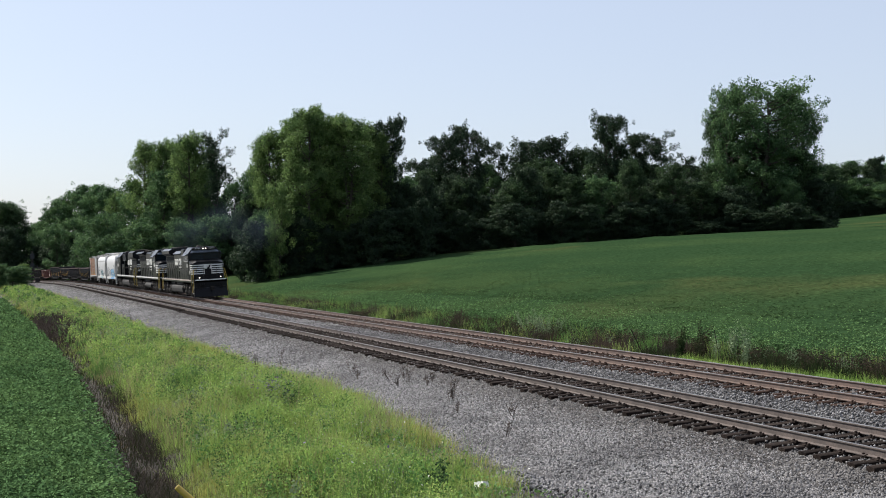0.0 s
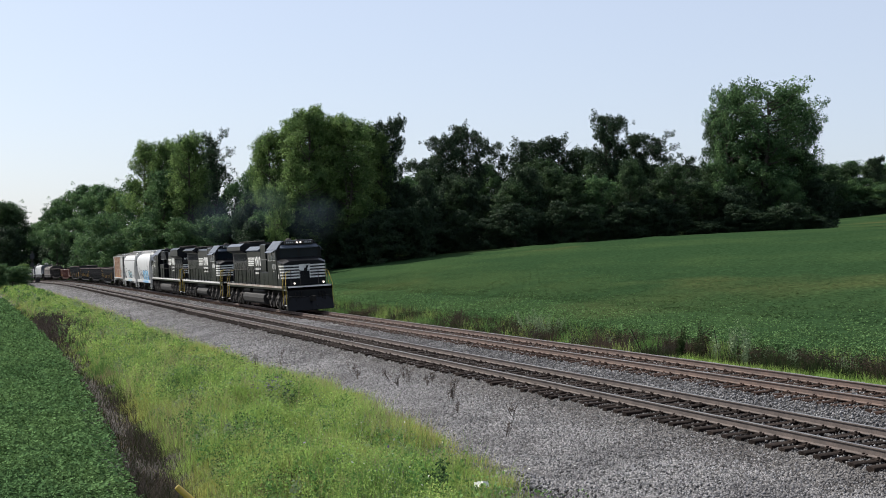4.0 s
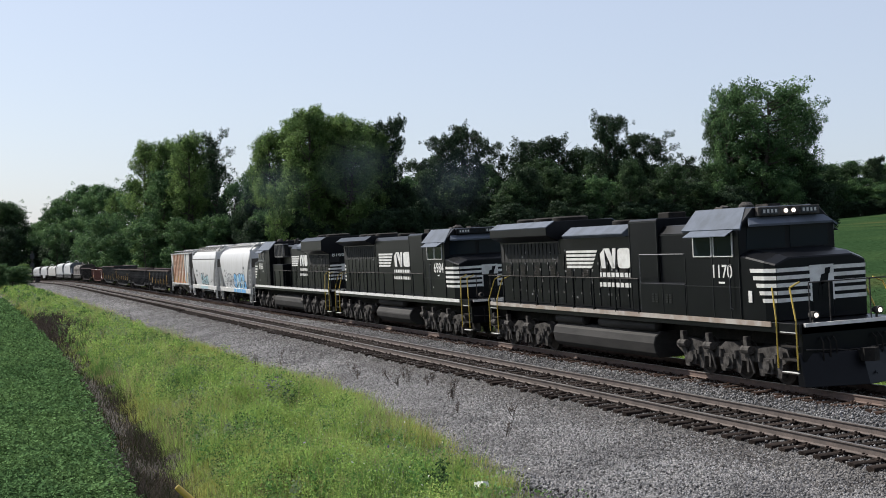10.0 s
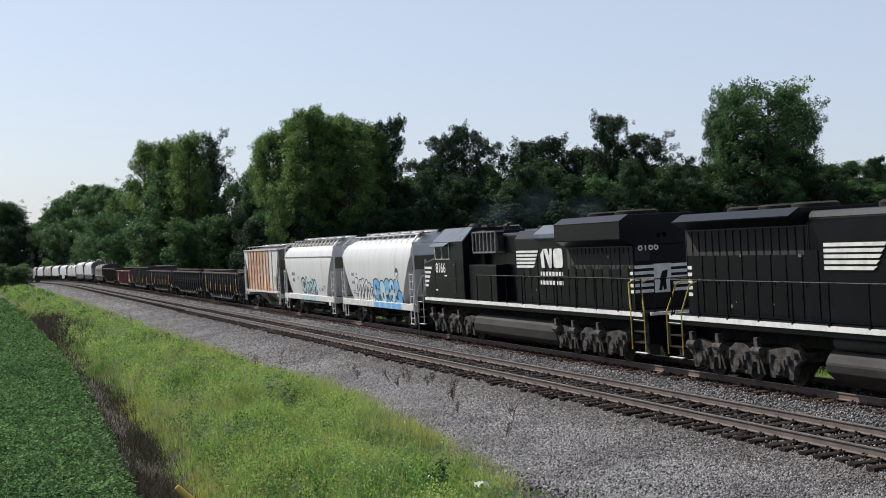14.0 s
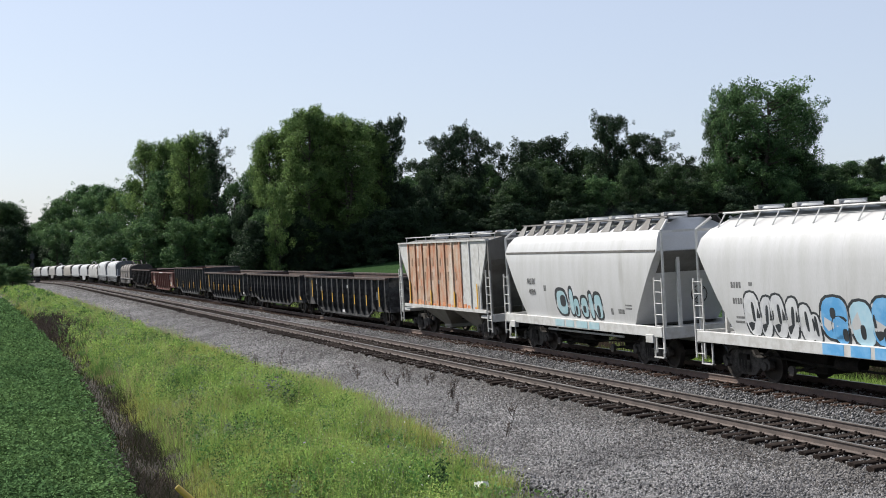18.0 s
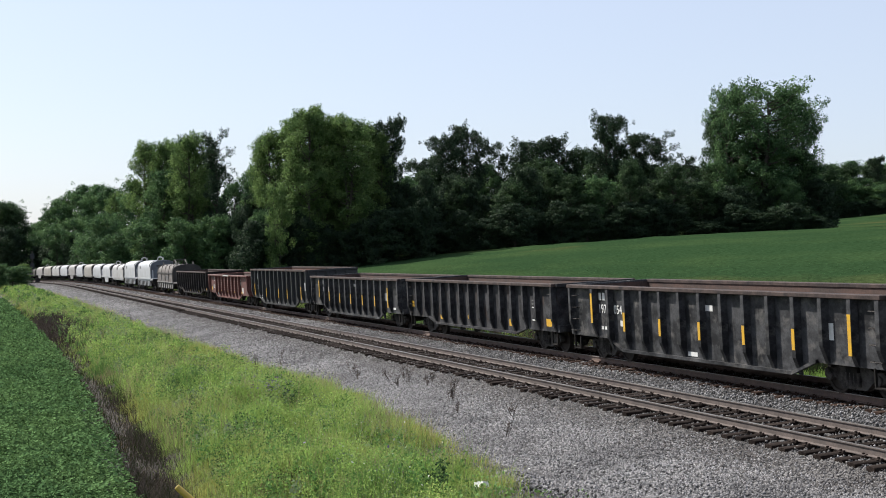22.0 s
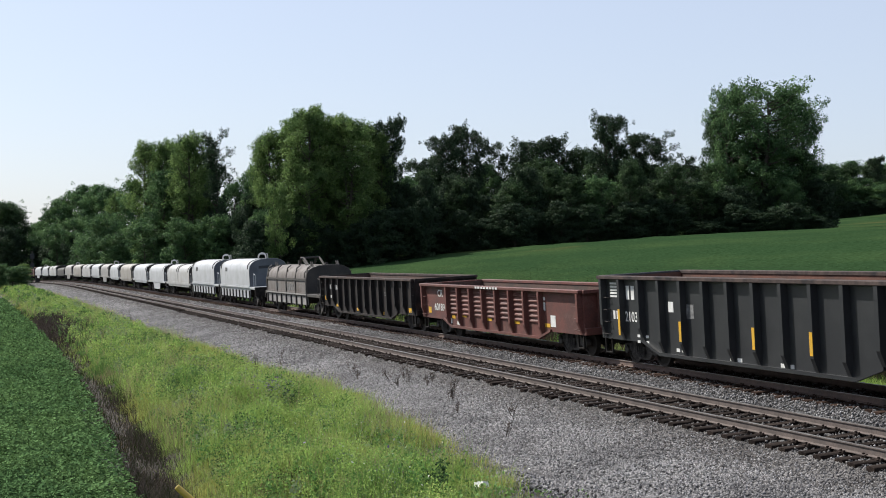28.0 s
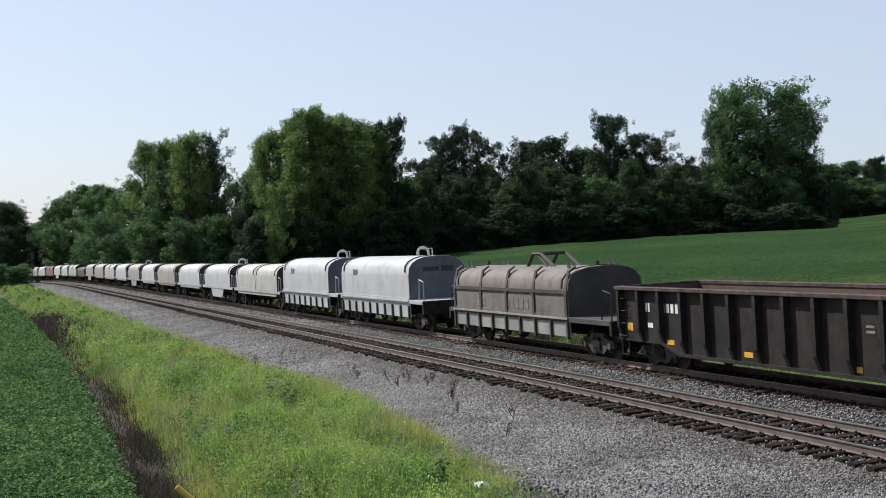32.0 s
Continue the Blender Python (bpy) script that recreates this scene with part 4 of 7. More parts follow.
def spray(parent, pts, lift, mat, label=""):
    b = Build()
    on_side(b, pts, lift)
    return part("spray_shape", b, mat, parent, label)


def blob(y, z, w, h, lean=0.0, power=2.8, n=16):
    pts = []
    for i in range(n):
        a = 2 * math.pi * i / n
        c, s = math.cos(a), math.sin(a)
        py, pz = math.copysign(abs(c) ** (2 / power), c) * w / 2, math.copysign(abs(s) ** (2 / power), s) * h / 2
        pts.append((y + py + lean * pz, max(1.30, z + pz)))
    return pts


def ladder(parent, x, y, z0, z1, along, width=.42, step=.33, m=None, x2=None):
    """A ladder with two stiles; along: 'x' across the car, 'y' along it."""
    b = Build()
    ends = [(x, y), (x + width, y)] if along == "x" else [(x, y), (x, y + width)]
    for px, py in ends:
        b.box(px - .022, px + .022, py - .022, py + .022, z0, z1)
    z = z0 + .12
    while z < z1:
        b.rod((*ends[0], z), (*ends[1], z), .016, 6)
        z += step
    return part("ladder", b, m or M_TRIM_W, parent, "steel rung ladder")


def brake_wheel(parent, x, y, z, m):
    b = Build()
    n = 14
    for i in range(n):
        a, c = 2 * math.pi * i / n, 2 * math.pi * (i + 1) / n
        b.rod((x + .26 * math.cos(a), y, z + .26 * math.sin(a)), (x + .26 * math.cos(c), y, z + .26 * math.sin(c)), .018, 5)
    for i in range(4):
        a = math.pi / 4 + math.pi / 2 * i
        b.rod((x, y, z), (x + .26 * math.cos(a), y, z + .26 * math.sin(a)), .014, 5)
    part("brake_wheel", b, m, parent, "hand brake wheel")


def covered_hopper(name, label, front, rear, braced):
    root = car_thing(name, label, "hopper car", "covered hopper cars", front, rear, (-4.25, 4.25))
    body = Build()
    body.loft([[(-w, -l, z), (w, -l, z), (w, l, z), (-w, l, z)] for z, w, l in HOP])
    part("hopper_body", body, M_CAR_WHITE, root, "smooth white rounded tank body", smooth=True)
    for e in (-1, 1):
        sl = Build().add([(-1.30, e * 5.0, 2.7), (1.30, e * 5.0, 2.7), (1.30, e * 3.9, 1.2), (-1.30, e * 3.9, 1.2), (-1.30, e * 5.69, 3.5), (1.30, e * 5.69, 3.5)], [(0, 1, 2, 3), (4, 5, 1, 0)])
        shift = Matrix.Translation((0, e * .06, 0))
        me = sl.mesh("slope_sheet")
        me.transform(shift)
        me.materials.append(M_CAR_GREY)
        o = part("slope_sheet", me, M_CAR_GREY, root, "end slope sheet, shade put into its grey")
        # end frame of posts with platform
        fr = Build()
        for x in (-1.42, 1.42):
            fr.pipe([(x, e * 5.85, 1.1), (x, e * 5.85, 4.1), (x * .75, e * 5.6, 4.42)], .045)
        for x in (-.75, .75):
            fr.box(x - .05, x + .05, e * 5.55 - .04, e * 5.55 + .04, 1.2, 3.5)
        fr.box(-1.42, 1.42, e * 5.85 - .03, e * 5.85 + .03, 4.05, 4.12)
        part("end_post", fr, M_TRIM_W, root, "white end posts")
        pf = Build().box(-1.48, 1.48, min(e * 4.2, e * 5.95), max(e * 4.2, e * 5.95), 1.12, 1.2).box(-1.5, 1.5, e * 5.9 - .06, e * 5.9 + .06, .95, 1.3).box(-.35, .35, min(e * 3.6, e * 6.0), max(e * 3.6, e * 6.0), .8, 1.12)
        part("end_platform", pf, M_TRIM_W, root, "white end sill and platform", bevel=.01)
        for sx in (-1, 1):
            ladder(root, sx * 1.52, e * 5.72 - .2, .55, 2.75, "y", .45)
            part("corner_step", Build().box(sx * 1.40, sx * 1.5, e * 5.5 - .28, e * 5.5 + .28, .38, .41).box(sx * 1.44, sx * 1.48, e * 5.5 - .28, e * 5.5 - .24, .38, 1.0).box(sx * 1.44, sx * 1.48, e * 5.5 + .24, e * 5.5 + .28, .38, 1.0), M_TRIM_W, root)
        ladder(root, .55, e * 5.95, 1.1, 4.2, "x", .42, m=M_CAR_GREY)
        coupler(root, e * 5.95, e)
    for sx in (-1, 1):
        part("side_sill", Build().box(sx * 1.40, sx * 1.56, -5.85, 5.85, 1.0, 1.30), M_TRIM_W, root, "white side sill", bevel=.01)
        rail = Build().pipe([(sx * .86, -5.3, 4.50), (sx * .86, 5.3, 4.50)], .03)
        for k in range(13):
            y = -5.1 + .85 * k
            if braced:
                rail.add([(sx * 1.12, y - .3, 4.15), (sx * 1.12, y + .3, 4.15), (sx * .9, y + .12, 4.48), (sx * .9, y - .12, 4.48), (sx * 1.08, y - .3, 4.15), (sx * 1.08, y + .3, 4.15), (sx * .86, y + .12, 4.48), (sx * .86, y - .12, 4.48)], [(0, 1, 2, 3), (7, 6, 5, 4), (0, 4, 5, 1), (2, 6, 7, 3), (1, 5, 6, 2), (0, 3, 7, 4)])
            else:
                rail.rod((sx * 1.18, y, 4.12), (sx * .86, y + .1, 4.50), .02, 5)
        part("roof_rail", rail, M_TRIM_W if not braced else M_CAR_GREY, root, "roof edge rail on brackets")
    for x in (-.62, .62):
        g = Build().box(x - .2, x + .2, -5.6, 5.6, 4.52, 4.55)
        part("running_board", g, M_CAST, root, "roof running board grating")
    for k in range(6):
        y = -4.3 + 1.72 * k
        h = put("roof_hatch", shared("hopper_hatch", lambda: Build().turned([(.36, 0), (.36, .7), (.28, 1)], (0, 0, 0), (0, 0, .18), 16).box(-.42, .42, -.04, .04, .16, .22).box(-.46, -.40, -.1, .1, -.02, .2), M_TRIM_W), root, 0, y, 4.45)
    for y in (-2.0, 2.0):
        ch = Build().loft([[(-1.38, y - 1.75, 1.28), (1.38, y - 1.75, 1.28), (1.38, y + 1.75, 1.28), (-1.38, y + 1.75, 1.28)], [(-.5, y - .5, .52), (.5, y - .5, .52), (.5, y + .5, .52), (-.5, y + .5, .52)], [(-.5, y - .5, .32), (.5, y - .5, .32), (.5, y + .5, .32), (-.5, y + .5, .32)]])
        part("discharge_bay", ch, M_GRIME, root, "dark tapered discharge bay", bevel=.02)
        part("gate_handle", Build().rod((-1.2, y, .45), (-.5, y, .45), .04, 8).rod((-1.22, y, .45), (-1.14, y, .45), .13, 10), M_CAST, root)
    part("centre_sill", Build().box(-.2, .2, -5.8, 5.8, .62, 1.0), M_GRIME, root)
    part("brake_pipe", Build().pipe([(-.9, -4.9, .78), (-.9, -1.0, .60), (-.9, 1.5, .62), (-.9, 4.9, .8)], .03).rod((-.85, -.35, .72), (-.85, .55, .72), .17, 12), M_GRIME, root, "brake pipe and reservoir")
    brake_wheel(root, -.35, -6.02, 2.2, M_CAST)
    return root


h1 = covered_hopper("covered_hopper", "white covered hopper car with blue and white graffiti", 188.8 - .3, 188.8 + .3, False)
# rounded spray shapes on the first hopper, plain outlines only
LET = [(3.12, 1.86, .66, 1.12, .1), (2.52, 1.80, .5, 1.05, -.1), (1.98, 1.84, .58, 1.08, .12), (1.42, 1.80, .5, 1.05, -.08), (.86, 1.70, .5, .95, .12), (.5, 1.6, .36, .7, .1)]
for y, z, w, h, lean in LET:
    spray(h1, blob(y, z, w + .14, h + .12, lean), .004, M_SPRAY_K, "dark spray paint outline")
    spray(h1, blob(y, z, w, h, lean), .007, M_SPRAY_W, "silver white spray-painted shape")
for y, z, w, h, lean in LET:
    spray(h1, blob(y - .03, z + .06, .11, .5, lean), .010, M_SPRAY_K, "dark spray paint line")
LB = [(-.25, 1.88, .98, 1.0, 0), (-.45, 1.58, .5, .6, .1), (-1.25, 1.78, .8, 1.05, .1), (-2.0, 1.86, .82, 1.1, -.05), (-2.75, 1.86, .7, 1.05, .05), (-3.45, 1.84, .78, 1.1, 0), (-3.85, 1.55, .55, .6, 0)]
for k, (y, z, w, h, lean) in enumerate(LB):
    spray(h1, blob(y, z, w + .18, h + .14, lean), .004, M_SPRAY_K, "dark spray paint outline")
    spray(h1, blob(y, z, w, h, lean), .007, M_SPRAY_P if k in (2, 4) else M_BLUE, "blue spray-painted shape")
for y, z, w, h in ((-.2, 2.0, .2, .26), (-.6, 1.5, .2, .3), (-1.25, 1.6, .18, .34), (-2.05, 1.55, .2, .36), (-2.75, 2.02, .22, .26), (-3.45, 1.6, .18, .36)):
    spray(h1, blob(y, z, w, h), .010, M_SPRAY_K, "dark spray paint line")
spray(h1, blob(-3.62, 2.62, .5, .66), .004, M_SPRAY_K, "dark spray paint line")
spray(h1, blob(-3.62, 2.55, .34, .40), .007, M_SPRAY_W)
spray(h1, blob(-3.62, 2.52, .08, .18), .010, M_SPRAY_K, "dark spray paint line")
band = Build()
for y, w in ((-.2, .8), (-1.2, .7), (-2.1, .8), (-3.4, 1.5)):
    bar(band, y - w / 2, y + w / 2, 1.02, 1.28, -1.56)
part("graffiti_sill", band, M_BLUE, h1, "blue spray paint on the sill")
ml = Build()
for y, z, w, h in ((4.05, 2.52, .5, .16), (4.0, 2.1, .46, .16), (3.9, 1.72, .4, .06), (3.95, 1.6, .42, .06), (3.2, 2.58, .16, .1)):
    for k in range(4 if h > .1 else 1):
        on_side(ml, [(y - w * (k + .1) / 4 if h > .1 else y, z), (y - w * (k + .8) / 4 if h > .1 else y - w, z), (y - w * (k + .8) / 4 if h > .1 else y - w, z + h), (y - w * (k + .1) / 4 if h > .1 else y, z + h)], .004)
part("stencil_bar", ml, M_STENCIL, h1, "small grey stencil marks")

h2 = covered_hopper("covered_hopper", "white covered hopper car with pale blue graffiti tag", 202.25, 202.65, True)
for y, z, w, h, lean in ((.95, 1.86, .95, .95, .2), (.2, 1.9, .35, 1.0, .1), (-.15, 1.72, .45, .7, .1), (-.75, 1.74, .55, .75, .1), (-1.25, 1.8, .3, .95, .15), (-1.75, 1.8, .6, .9, .15)):
    spray(h2, blob(y, z, w + .06, h + .05, lean), .006, M_SPRAY_K, "dark spray paint outline")
    spray(h2, blob(y - .02, z - .02, w * .8, h * .84, lean), .009, M_CYAN, "pale blue spray-painted shape")
for y, z, w, h in ((.85, 1.9, .42, .4), (-.15, 1.6, .14, .3), (-.75, 1.66, .2, .24), (-1.75, 1.62, .2, .4)):
    spray(h2, blob(y, z, w, h), .012, M_SPRAY_K, "dark spray paint line")
ml = Build()
for text, y, z in (("ALHX", 3.75, 2.44), ("4004", 3.62, 2.06)):
    put("stencil_lettering", letters(text, .21, M_STENCIL, .95), h2, -hop_x(z + .1) - .012, y, z, ry=-2.5, label="grey stencilled lettering")
for y, z, w, h in ((2.35, 2.2, .2, .2), (-2.6, 1.55, .16, .2), (-3.1, 1.6, .4, .14), (-3.6, 1.85, .4, .05), (-3.6, 1.75, .4, .05)):
    on_side(ml, [(y, z), (y - w, z), (y - w, z + h), (y, z + h)], .004)
part("stencil_bar", ml, M_STENCIL, h2, "small grey stencil marks")
for y, w in ((1.1, .7), (.3, .6), (-.6, .8), (-1.5, .7)):
    part("graffiti_sill", bar(Build(), y - w / 2, y + w / 2, 1.04, 1.26, -1.563), M_CYAN, h2, "pale blue spray paint on the sill")
part("brake_rod", Build().pipe([(-1.3, -3.0, .86), (-1.3, 2.6, .86)], .035).pipe([(-1.3, -2.2, .86), (-1.25, -2.2, 1.05)], .03).pipe([(-1.3, 1.9, .86), (-1.25, 1.9, 1.05)], .03), M_TRIM_W, h2, "white brake rod under the sill")
for y in (-5.15, 5.15):
    part("jacking_pad", Build().box(-1.6, -1.45, y - .22, y + .22, .82, 1.06), M_TRIM_W, h2, "white jacking pad", bevel=.01)
part("side_seam", Build().box(-1.535, -1.46, -5.62, 5.62, 3.50, 3.57), M_CAR_GREY, h2, "grey seam along the side")


def rusty_hopper(front, rear):
    root = car_thing("covered_hopper", "rust-streaked orange and white covered hopper car", "hopper car", "covered hopper cars", front, rear, (-4.0, 4.1))
    L, w = 4.75, 1.5
    core = Build().loft([[(-1.46, -3.6, 1.35), (1.46, -3.6, 1.35), (1.46, 3.6, 1.35), (-1.46, 3.6, 1.35)], [(-1.46, -5.3, 3.3), (1.46, -5.3, 3.3), (1.46, 5.3, 3.3), (-1.46, 5.3, 3.3)], [(-1.46, -5.4, 4.05), (1.46, -5.4, 4.05), (1.46, 5.4, 4.05), (-1.46, 5.4, 4.05)], [(-.6, -5.3, 4.22), (.6, -5.3, 4.22), (.6, 5.3, 4.22), (-.6, 5.3, 4.22)]])
    part("hopper_body", core, M_CAR_GREY, root, "grimy inner hopper body")
    edges = [-5.4, -4.55, -3.55, -2.55, -1.6, -.65, .3, 1.25, 2.2, 3.15, 4.1, 5.4]
    for sx in (-1, 1):
        for k, (a, c) in enumerate(zip(edges, edges[1:])):
            end = k in (0, len(edges) - 2)
            m = M_TRIM_W if (end or k in (1, 2)) else M_RUSTCAR
            if end:
                e = -1 if k == 0 else 1
                i, o = (c, a) if e < 0 else (a, c)
                pts = [(o, 4.05), (i, 4.05), (i, 2.2), (o - e * .15, 3.55)]
                b = Build().prism(pts, sx * 1.46, sx * 1.52, axis="x")
            else:
                b = Build().box(sx * 1.46, sx * 1.52, a + .03, c - .03, 1.34, 4.05)
            part("side_panel", b, m, root, "white side panel" if m is M_TRIM_W else "rust-streaked side panel", bevel=.01)
            if not end:
                part("side_post", Build().box(sx * 1.46, sx * 1.57, c - .045, c + .045, 1.34, 4.08), M_TRIM_W if k in (1,) else M_RUSTCAR, root)
        part("side_sill", Build().box(sx * 1.46, sx * 1.585, -5.2, 4.9, 1.22, 1.34), M_TRIM_W, root, "white side sill")
        part("roof_edge", Build().box(sx * 1.42, sx * 1.58, -5.45, 5.45, 4.05, 4.12), M_TRIM_W, root)
        hand = Build().pipe([(sx * 1.15, -5.5, 4.32), (sx * 1.15, 5.5, 4.32)], .022)
        for k in range(9):
            hand.rod((sx * 1.15, -5.4 + 1.35 * k, 4.1), (sx * 1.15, -5.4 + 1.35 * k, 4.32), .02, 5)
        part("roof_rail", hand, M_TRIM_W, root, "roof edge pipe rail")
    for a in (-.62, .62):
        part("running_board", Build().box(a - .22, a + .22, -5.7, 5.7, 4.33, 4.36), M_CAST, root, "roof running board")
    for k in range(4):
        put("roof_hatch", shared("hopper_hatch", lambda: Build(), M_TRIM_W), root, 0, -3.9 + 2.6 * k, 4.22)
    for e in (-1, 1):
        fr = Build()
        for x in (-1.46, -.7, .7, 1.46):
            fr.box(x - .05, x + .05, e * 5.5 - .05, e * 5.5 + .05, 1.0, 4.05)
        # posts of the shaded end take the darkened grey, the others stay white
        part("end_post", fr, M_CAR_GREY if e < 0 else M_TRIM_W, root, "vertical end posts")
        part("end_platform", Build().box(-1.5, 1.5, min(e * 4.4, e * 5.7), max(e * 4.4, e * 5.7), 1.0, 1.12).box(-1.5, 1.5, e * 5.65 - .06, e * 5.65 + .06, .9, 1.2), M_TRIM_W, root, "white end platform", bevel=.01)
        for sx in (-1, 1):
            ladder(root, sx * 1.53, e * 5.42 - .2, .5, 2.9, "y", .42)
        ladder(root, -.2, e * 5.62, 1.1, 4.0, "x", .42, m=M_CAR_GREY)
        coupler(root, e * 5.65, e)
    for y in (-2.0, 1.9):
        ch = Build().loft([[(-1.42, y - 1.7, 1.35), (1.42, y - 1.7, 1.35), (1.42, y + 1.7, 1.35), (-1.42, y + 1.7, 1.35)], [(-.6, y - .45, .45), (.6, y - .45, .45), (.6, y + .45, .45), (-.6, y + .45, .45)], [(-.6, y - .45, .3), (.6, y - .45, .3), (.6, y + .45, .3), (-.6, y + .45, .3)]])
        part("discharge_bay", ch, M_COVER_T, root, "dusty tapered discharge bay", bevel=.02)
    part("centre_sill", Build().box(-.2, .2, -5.6, 5.6, .65, 1.0), M_GRIME, root)
    pl, fade, org = Build(), Build(), Build()
    for y in (3.95, 1.15, -1.75, -4.35):
        part("reflector_strip", bar(Build(), y, y + .1, 1.36, 2.35 if y in (3.95, -4.35) else 2.0, -1.575), M_REFLECT, root, "yellow reflector strip")
    for row, (z, ys) in enumerate(((3.05, (3.5, 2.6, 1.6, .75, -.2, -1.1)), (2.45, (2.7, 1.8, .85, -.1, -1.1, -2.0)))):
        for y in ys:
            part("lettering_bar", bar(Build(), y + .08, y + .25, z + .02, z + .36, -1.526), M_FADED, root, "faded lettering bar")
    for y, z, w in ((3.2, 2.0, .4), (2.3, 2.0, .4), (1.5, 1.55, .3)):
        bar(fade, y, y + w, z, z + .16, -1.526)
    part("lettering_bar", fade, M_FADED, root, "faded lettering bars")
    for k in range(14):
        y = -4.2 + .62 * k
        bar(org, y, y + .3 + .2 * (k % 3), 1.35, 1.42 + .05 * (k % 4), -1.528)
    part("rust_patch", org, M_RUST_ORANGE, root, "orange rust along the bottom edge")
    plates = Build()
    for y, z, w, h in ((.4, 2.28, .22, .18), (-2.4, 1.5, .36, .34)):
        bar(plates, y - w, y, z, z + h, -1.528)
    part("notice_plate", plates, M_PAINT_W, root, "small white notice plates")
    return root


rusty_hopper(215.1, 215.7)


# ---- open gondolas ----
def rib_shape(z0, z1):
    """Deep pressed side rib that runs out to the side sheet at its foot."""
    def ring(z, d):
        return [(-.10, .02, z), (.10, .02, z), (.07, d, z), (-.07, d, z)]
    return Build().loft([ring(z0, .035), ring(z0 + .42, .20), ring(z1, .20)])


def gondola(label, front, rear, m, inside, top, ribs, belly, marks, tall=False, red=False):
    mid, half = (front + rear) / 2, (rear - front) / 2
    root = car_thing("gondola_car", label, "gondola car", "open gondola cars", front, rear, (-half + 1.75, half - 1.75))
    x0 = 1.42
    zb = .78
    for sx in (-1, 1):
        # side sheet, deeper in the middle
        pts = [(-half, zb), (-half + 2.6, zb), (-half + 3.6, belly), (half - 3.6, belly), (half - 2.6, zb), (half, zb), (half, top - .06), (-half, top - .06)]
        part("side_sheet", Build().prism(pts, sx * x0, sx * (x0 + .02), axis="x"), m, root)
        part("inner_lining", Build().box(sx * (x0 - .012), sx * (x0 - .004), -half + .05, half - .05, 1.05, top - .05), inside, root, "rusty inside wall")
        part("top_chord", Build().box(sx * (x0 - .04), sx * (x0 + .215), -half, half, top - .11, top), m if red or tall else M_TOP_RUST, root, "dented top rail", bevel=.015)
        part("bottom_sill", Build().prism([(-half + 2.6, zb + .08), (-half + 2.6, zb), (-half + 3.6, belly), (half - 3.6, belly), (half - 2.6, zb), (half - 2.6, zb + .08), (half - 3.6, belly + .09), (-half + 3.6, belly + .09)], sx * x0, sx * (x0 + .10), axis="x"), m, root)
        at = ribs if isinstance(ribs, list) else [-half + .18 + (2 * half - .36) * k / (ribs - 1) for k in range(ribs)]
        for y in at:
            low = zb + .02 if abs(y) > half - 2.7 else belly + .02
            key = "gondola_rib_%s_%.2f_%.2f" % (m.name, top, low)
            put("side_rib", shared(key, lambda: rib_shape(low, top - .10), m), root, sx * x0, y, 0, rz=90 if sx < 0 else -90)
        if red:
            for ya, yb in zip(at[1:-2], at[2:-1]):
                for i in range(6):
                    z = 1.06 + .18 * i
                    part("pressed_rib", Build().prism([(x0, z - .05), (x0 + .07, z), (x0 + .07, z + .04), (x0, z + .10)] if sx > 0 else [(-x0, z - .05), (-x0 - .07, z), (-x0 - .07, z + .04), (-x0, z + .10)], ya + .2, yb - .2), m, root, "pressed side corrugation")
    for e in (-1, 1):
        y = e * half
        part("end_wall", Build().box(-x0, x0, min(y, y - e * .08), max(y, y - e * .08), .95, top - .02), m, root)
        part("end_lining", Build().box(-x0 + .02, x0 - .02, min(y - e * .09, y - e * .1), max(y - e * .09, y - e * .1), 1.05, top - .06), inside, root)
        b = Build()
        for x in (-.9, -.3, .3, .9):
            b.box(x - .06, x + .06, min(y, y + e * .1), max(y, y + e * .1), .95, top - .02)
        b.box(-x0 - .06, x0 + .06, min(y, y + e * .12), max(y, y + e * .12), top - .12, top)
        b.box(-1.45, 1.45, min(y, y + e * .12), max(y, y + e * .12), .78, 1.02)
        part("end_frame", b, m, root, "ribbed end frame", bevel=.01)
        coupler(root, y + e * .1, e)
        for sx in (-1, 1):
            rung = Build()
            for k in range(4):
                z = .95 + .38 * k
                rung.pipe([(sx * (x0 + .02), y - e * .1, z), (sx * (x0 + .14), y - e * .1, z), (sx * (x0 + .14), y - e * .52, z), (sx * (x0 + .02), y - e * .52, z)], .014, 5)
            part("grab_iron", rung, M_CAST if not red else m, root)
            part("corner_step", Build().box(sx * 1.4, sx * 1.46, y - e * .1 - .02, y - e * .1 + .02, .35, .8).box(sx * 1.4, sx * 1.46, y - e * .52 - .02, y - e * .52 + .02, .35, .8).box(sx * 1.36, sx * 1.48, min(y - e * .1, y - e * .52), max(y - e * .1, y - e * .52), .34, .37), M_GRIME, root)
    brake_wheel(root, .9, -half - .2, 1.8, M_CAST)
    part("floor", Build().box(-x0, x0, -half + .05, half - .05, .98, 1.05), inside, root, "rusty car floor")
    part("centre_sill", Build().box(-.22, .22, -half, half, .6, .98), M_GRIME, root)
    cb = Build()
    for k in range(7):
        y = -half + 2.2 + (2 * half - 4.4) * k / 6
        cb.box(-x0, x0, y - .06, y + .06, .72, .98)
    part("cross_bearer", cb, M_GRIME, root)
    part("brake_reservoir", Build().rod((-.6, .6, .7), (-.6, 1.6, .7), .2, 12).rod((-.6, -.9, .7), (-.6, -.2, .7), .15, 10), M_GRIME, root)
    groups = {}
    for kind, y, z, w, h in marks:
        groups.setdefault(kind, []).append((y, z, w, h))
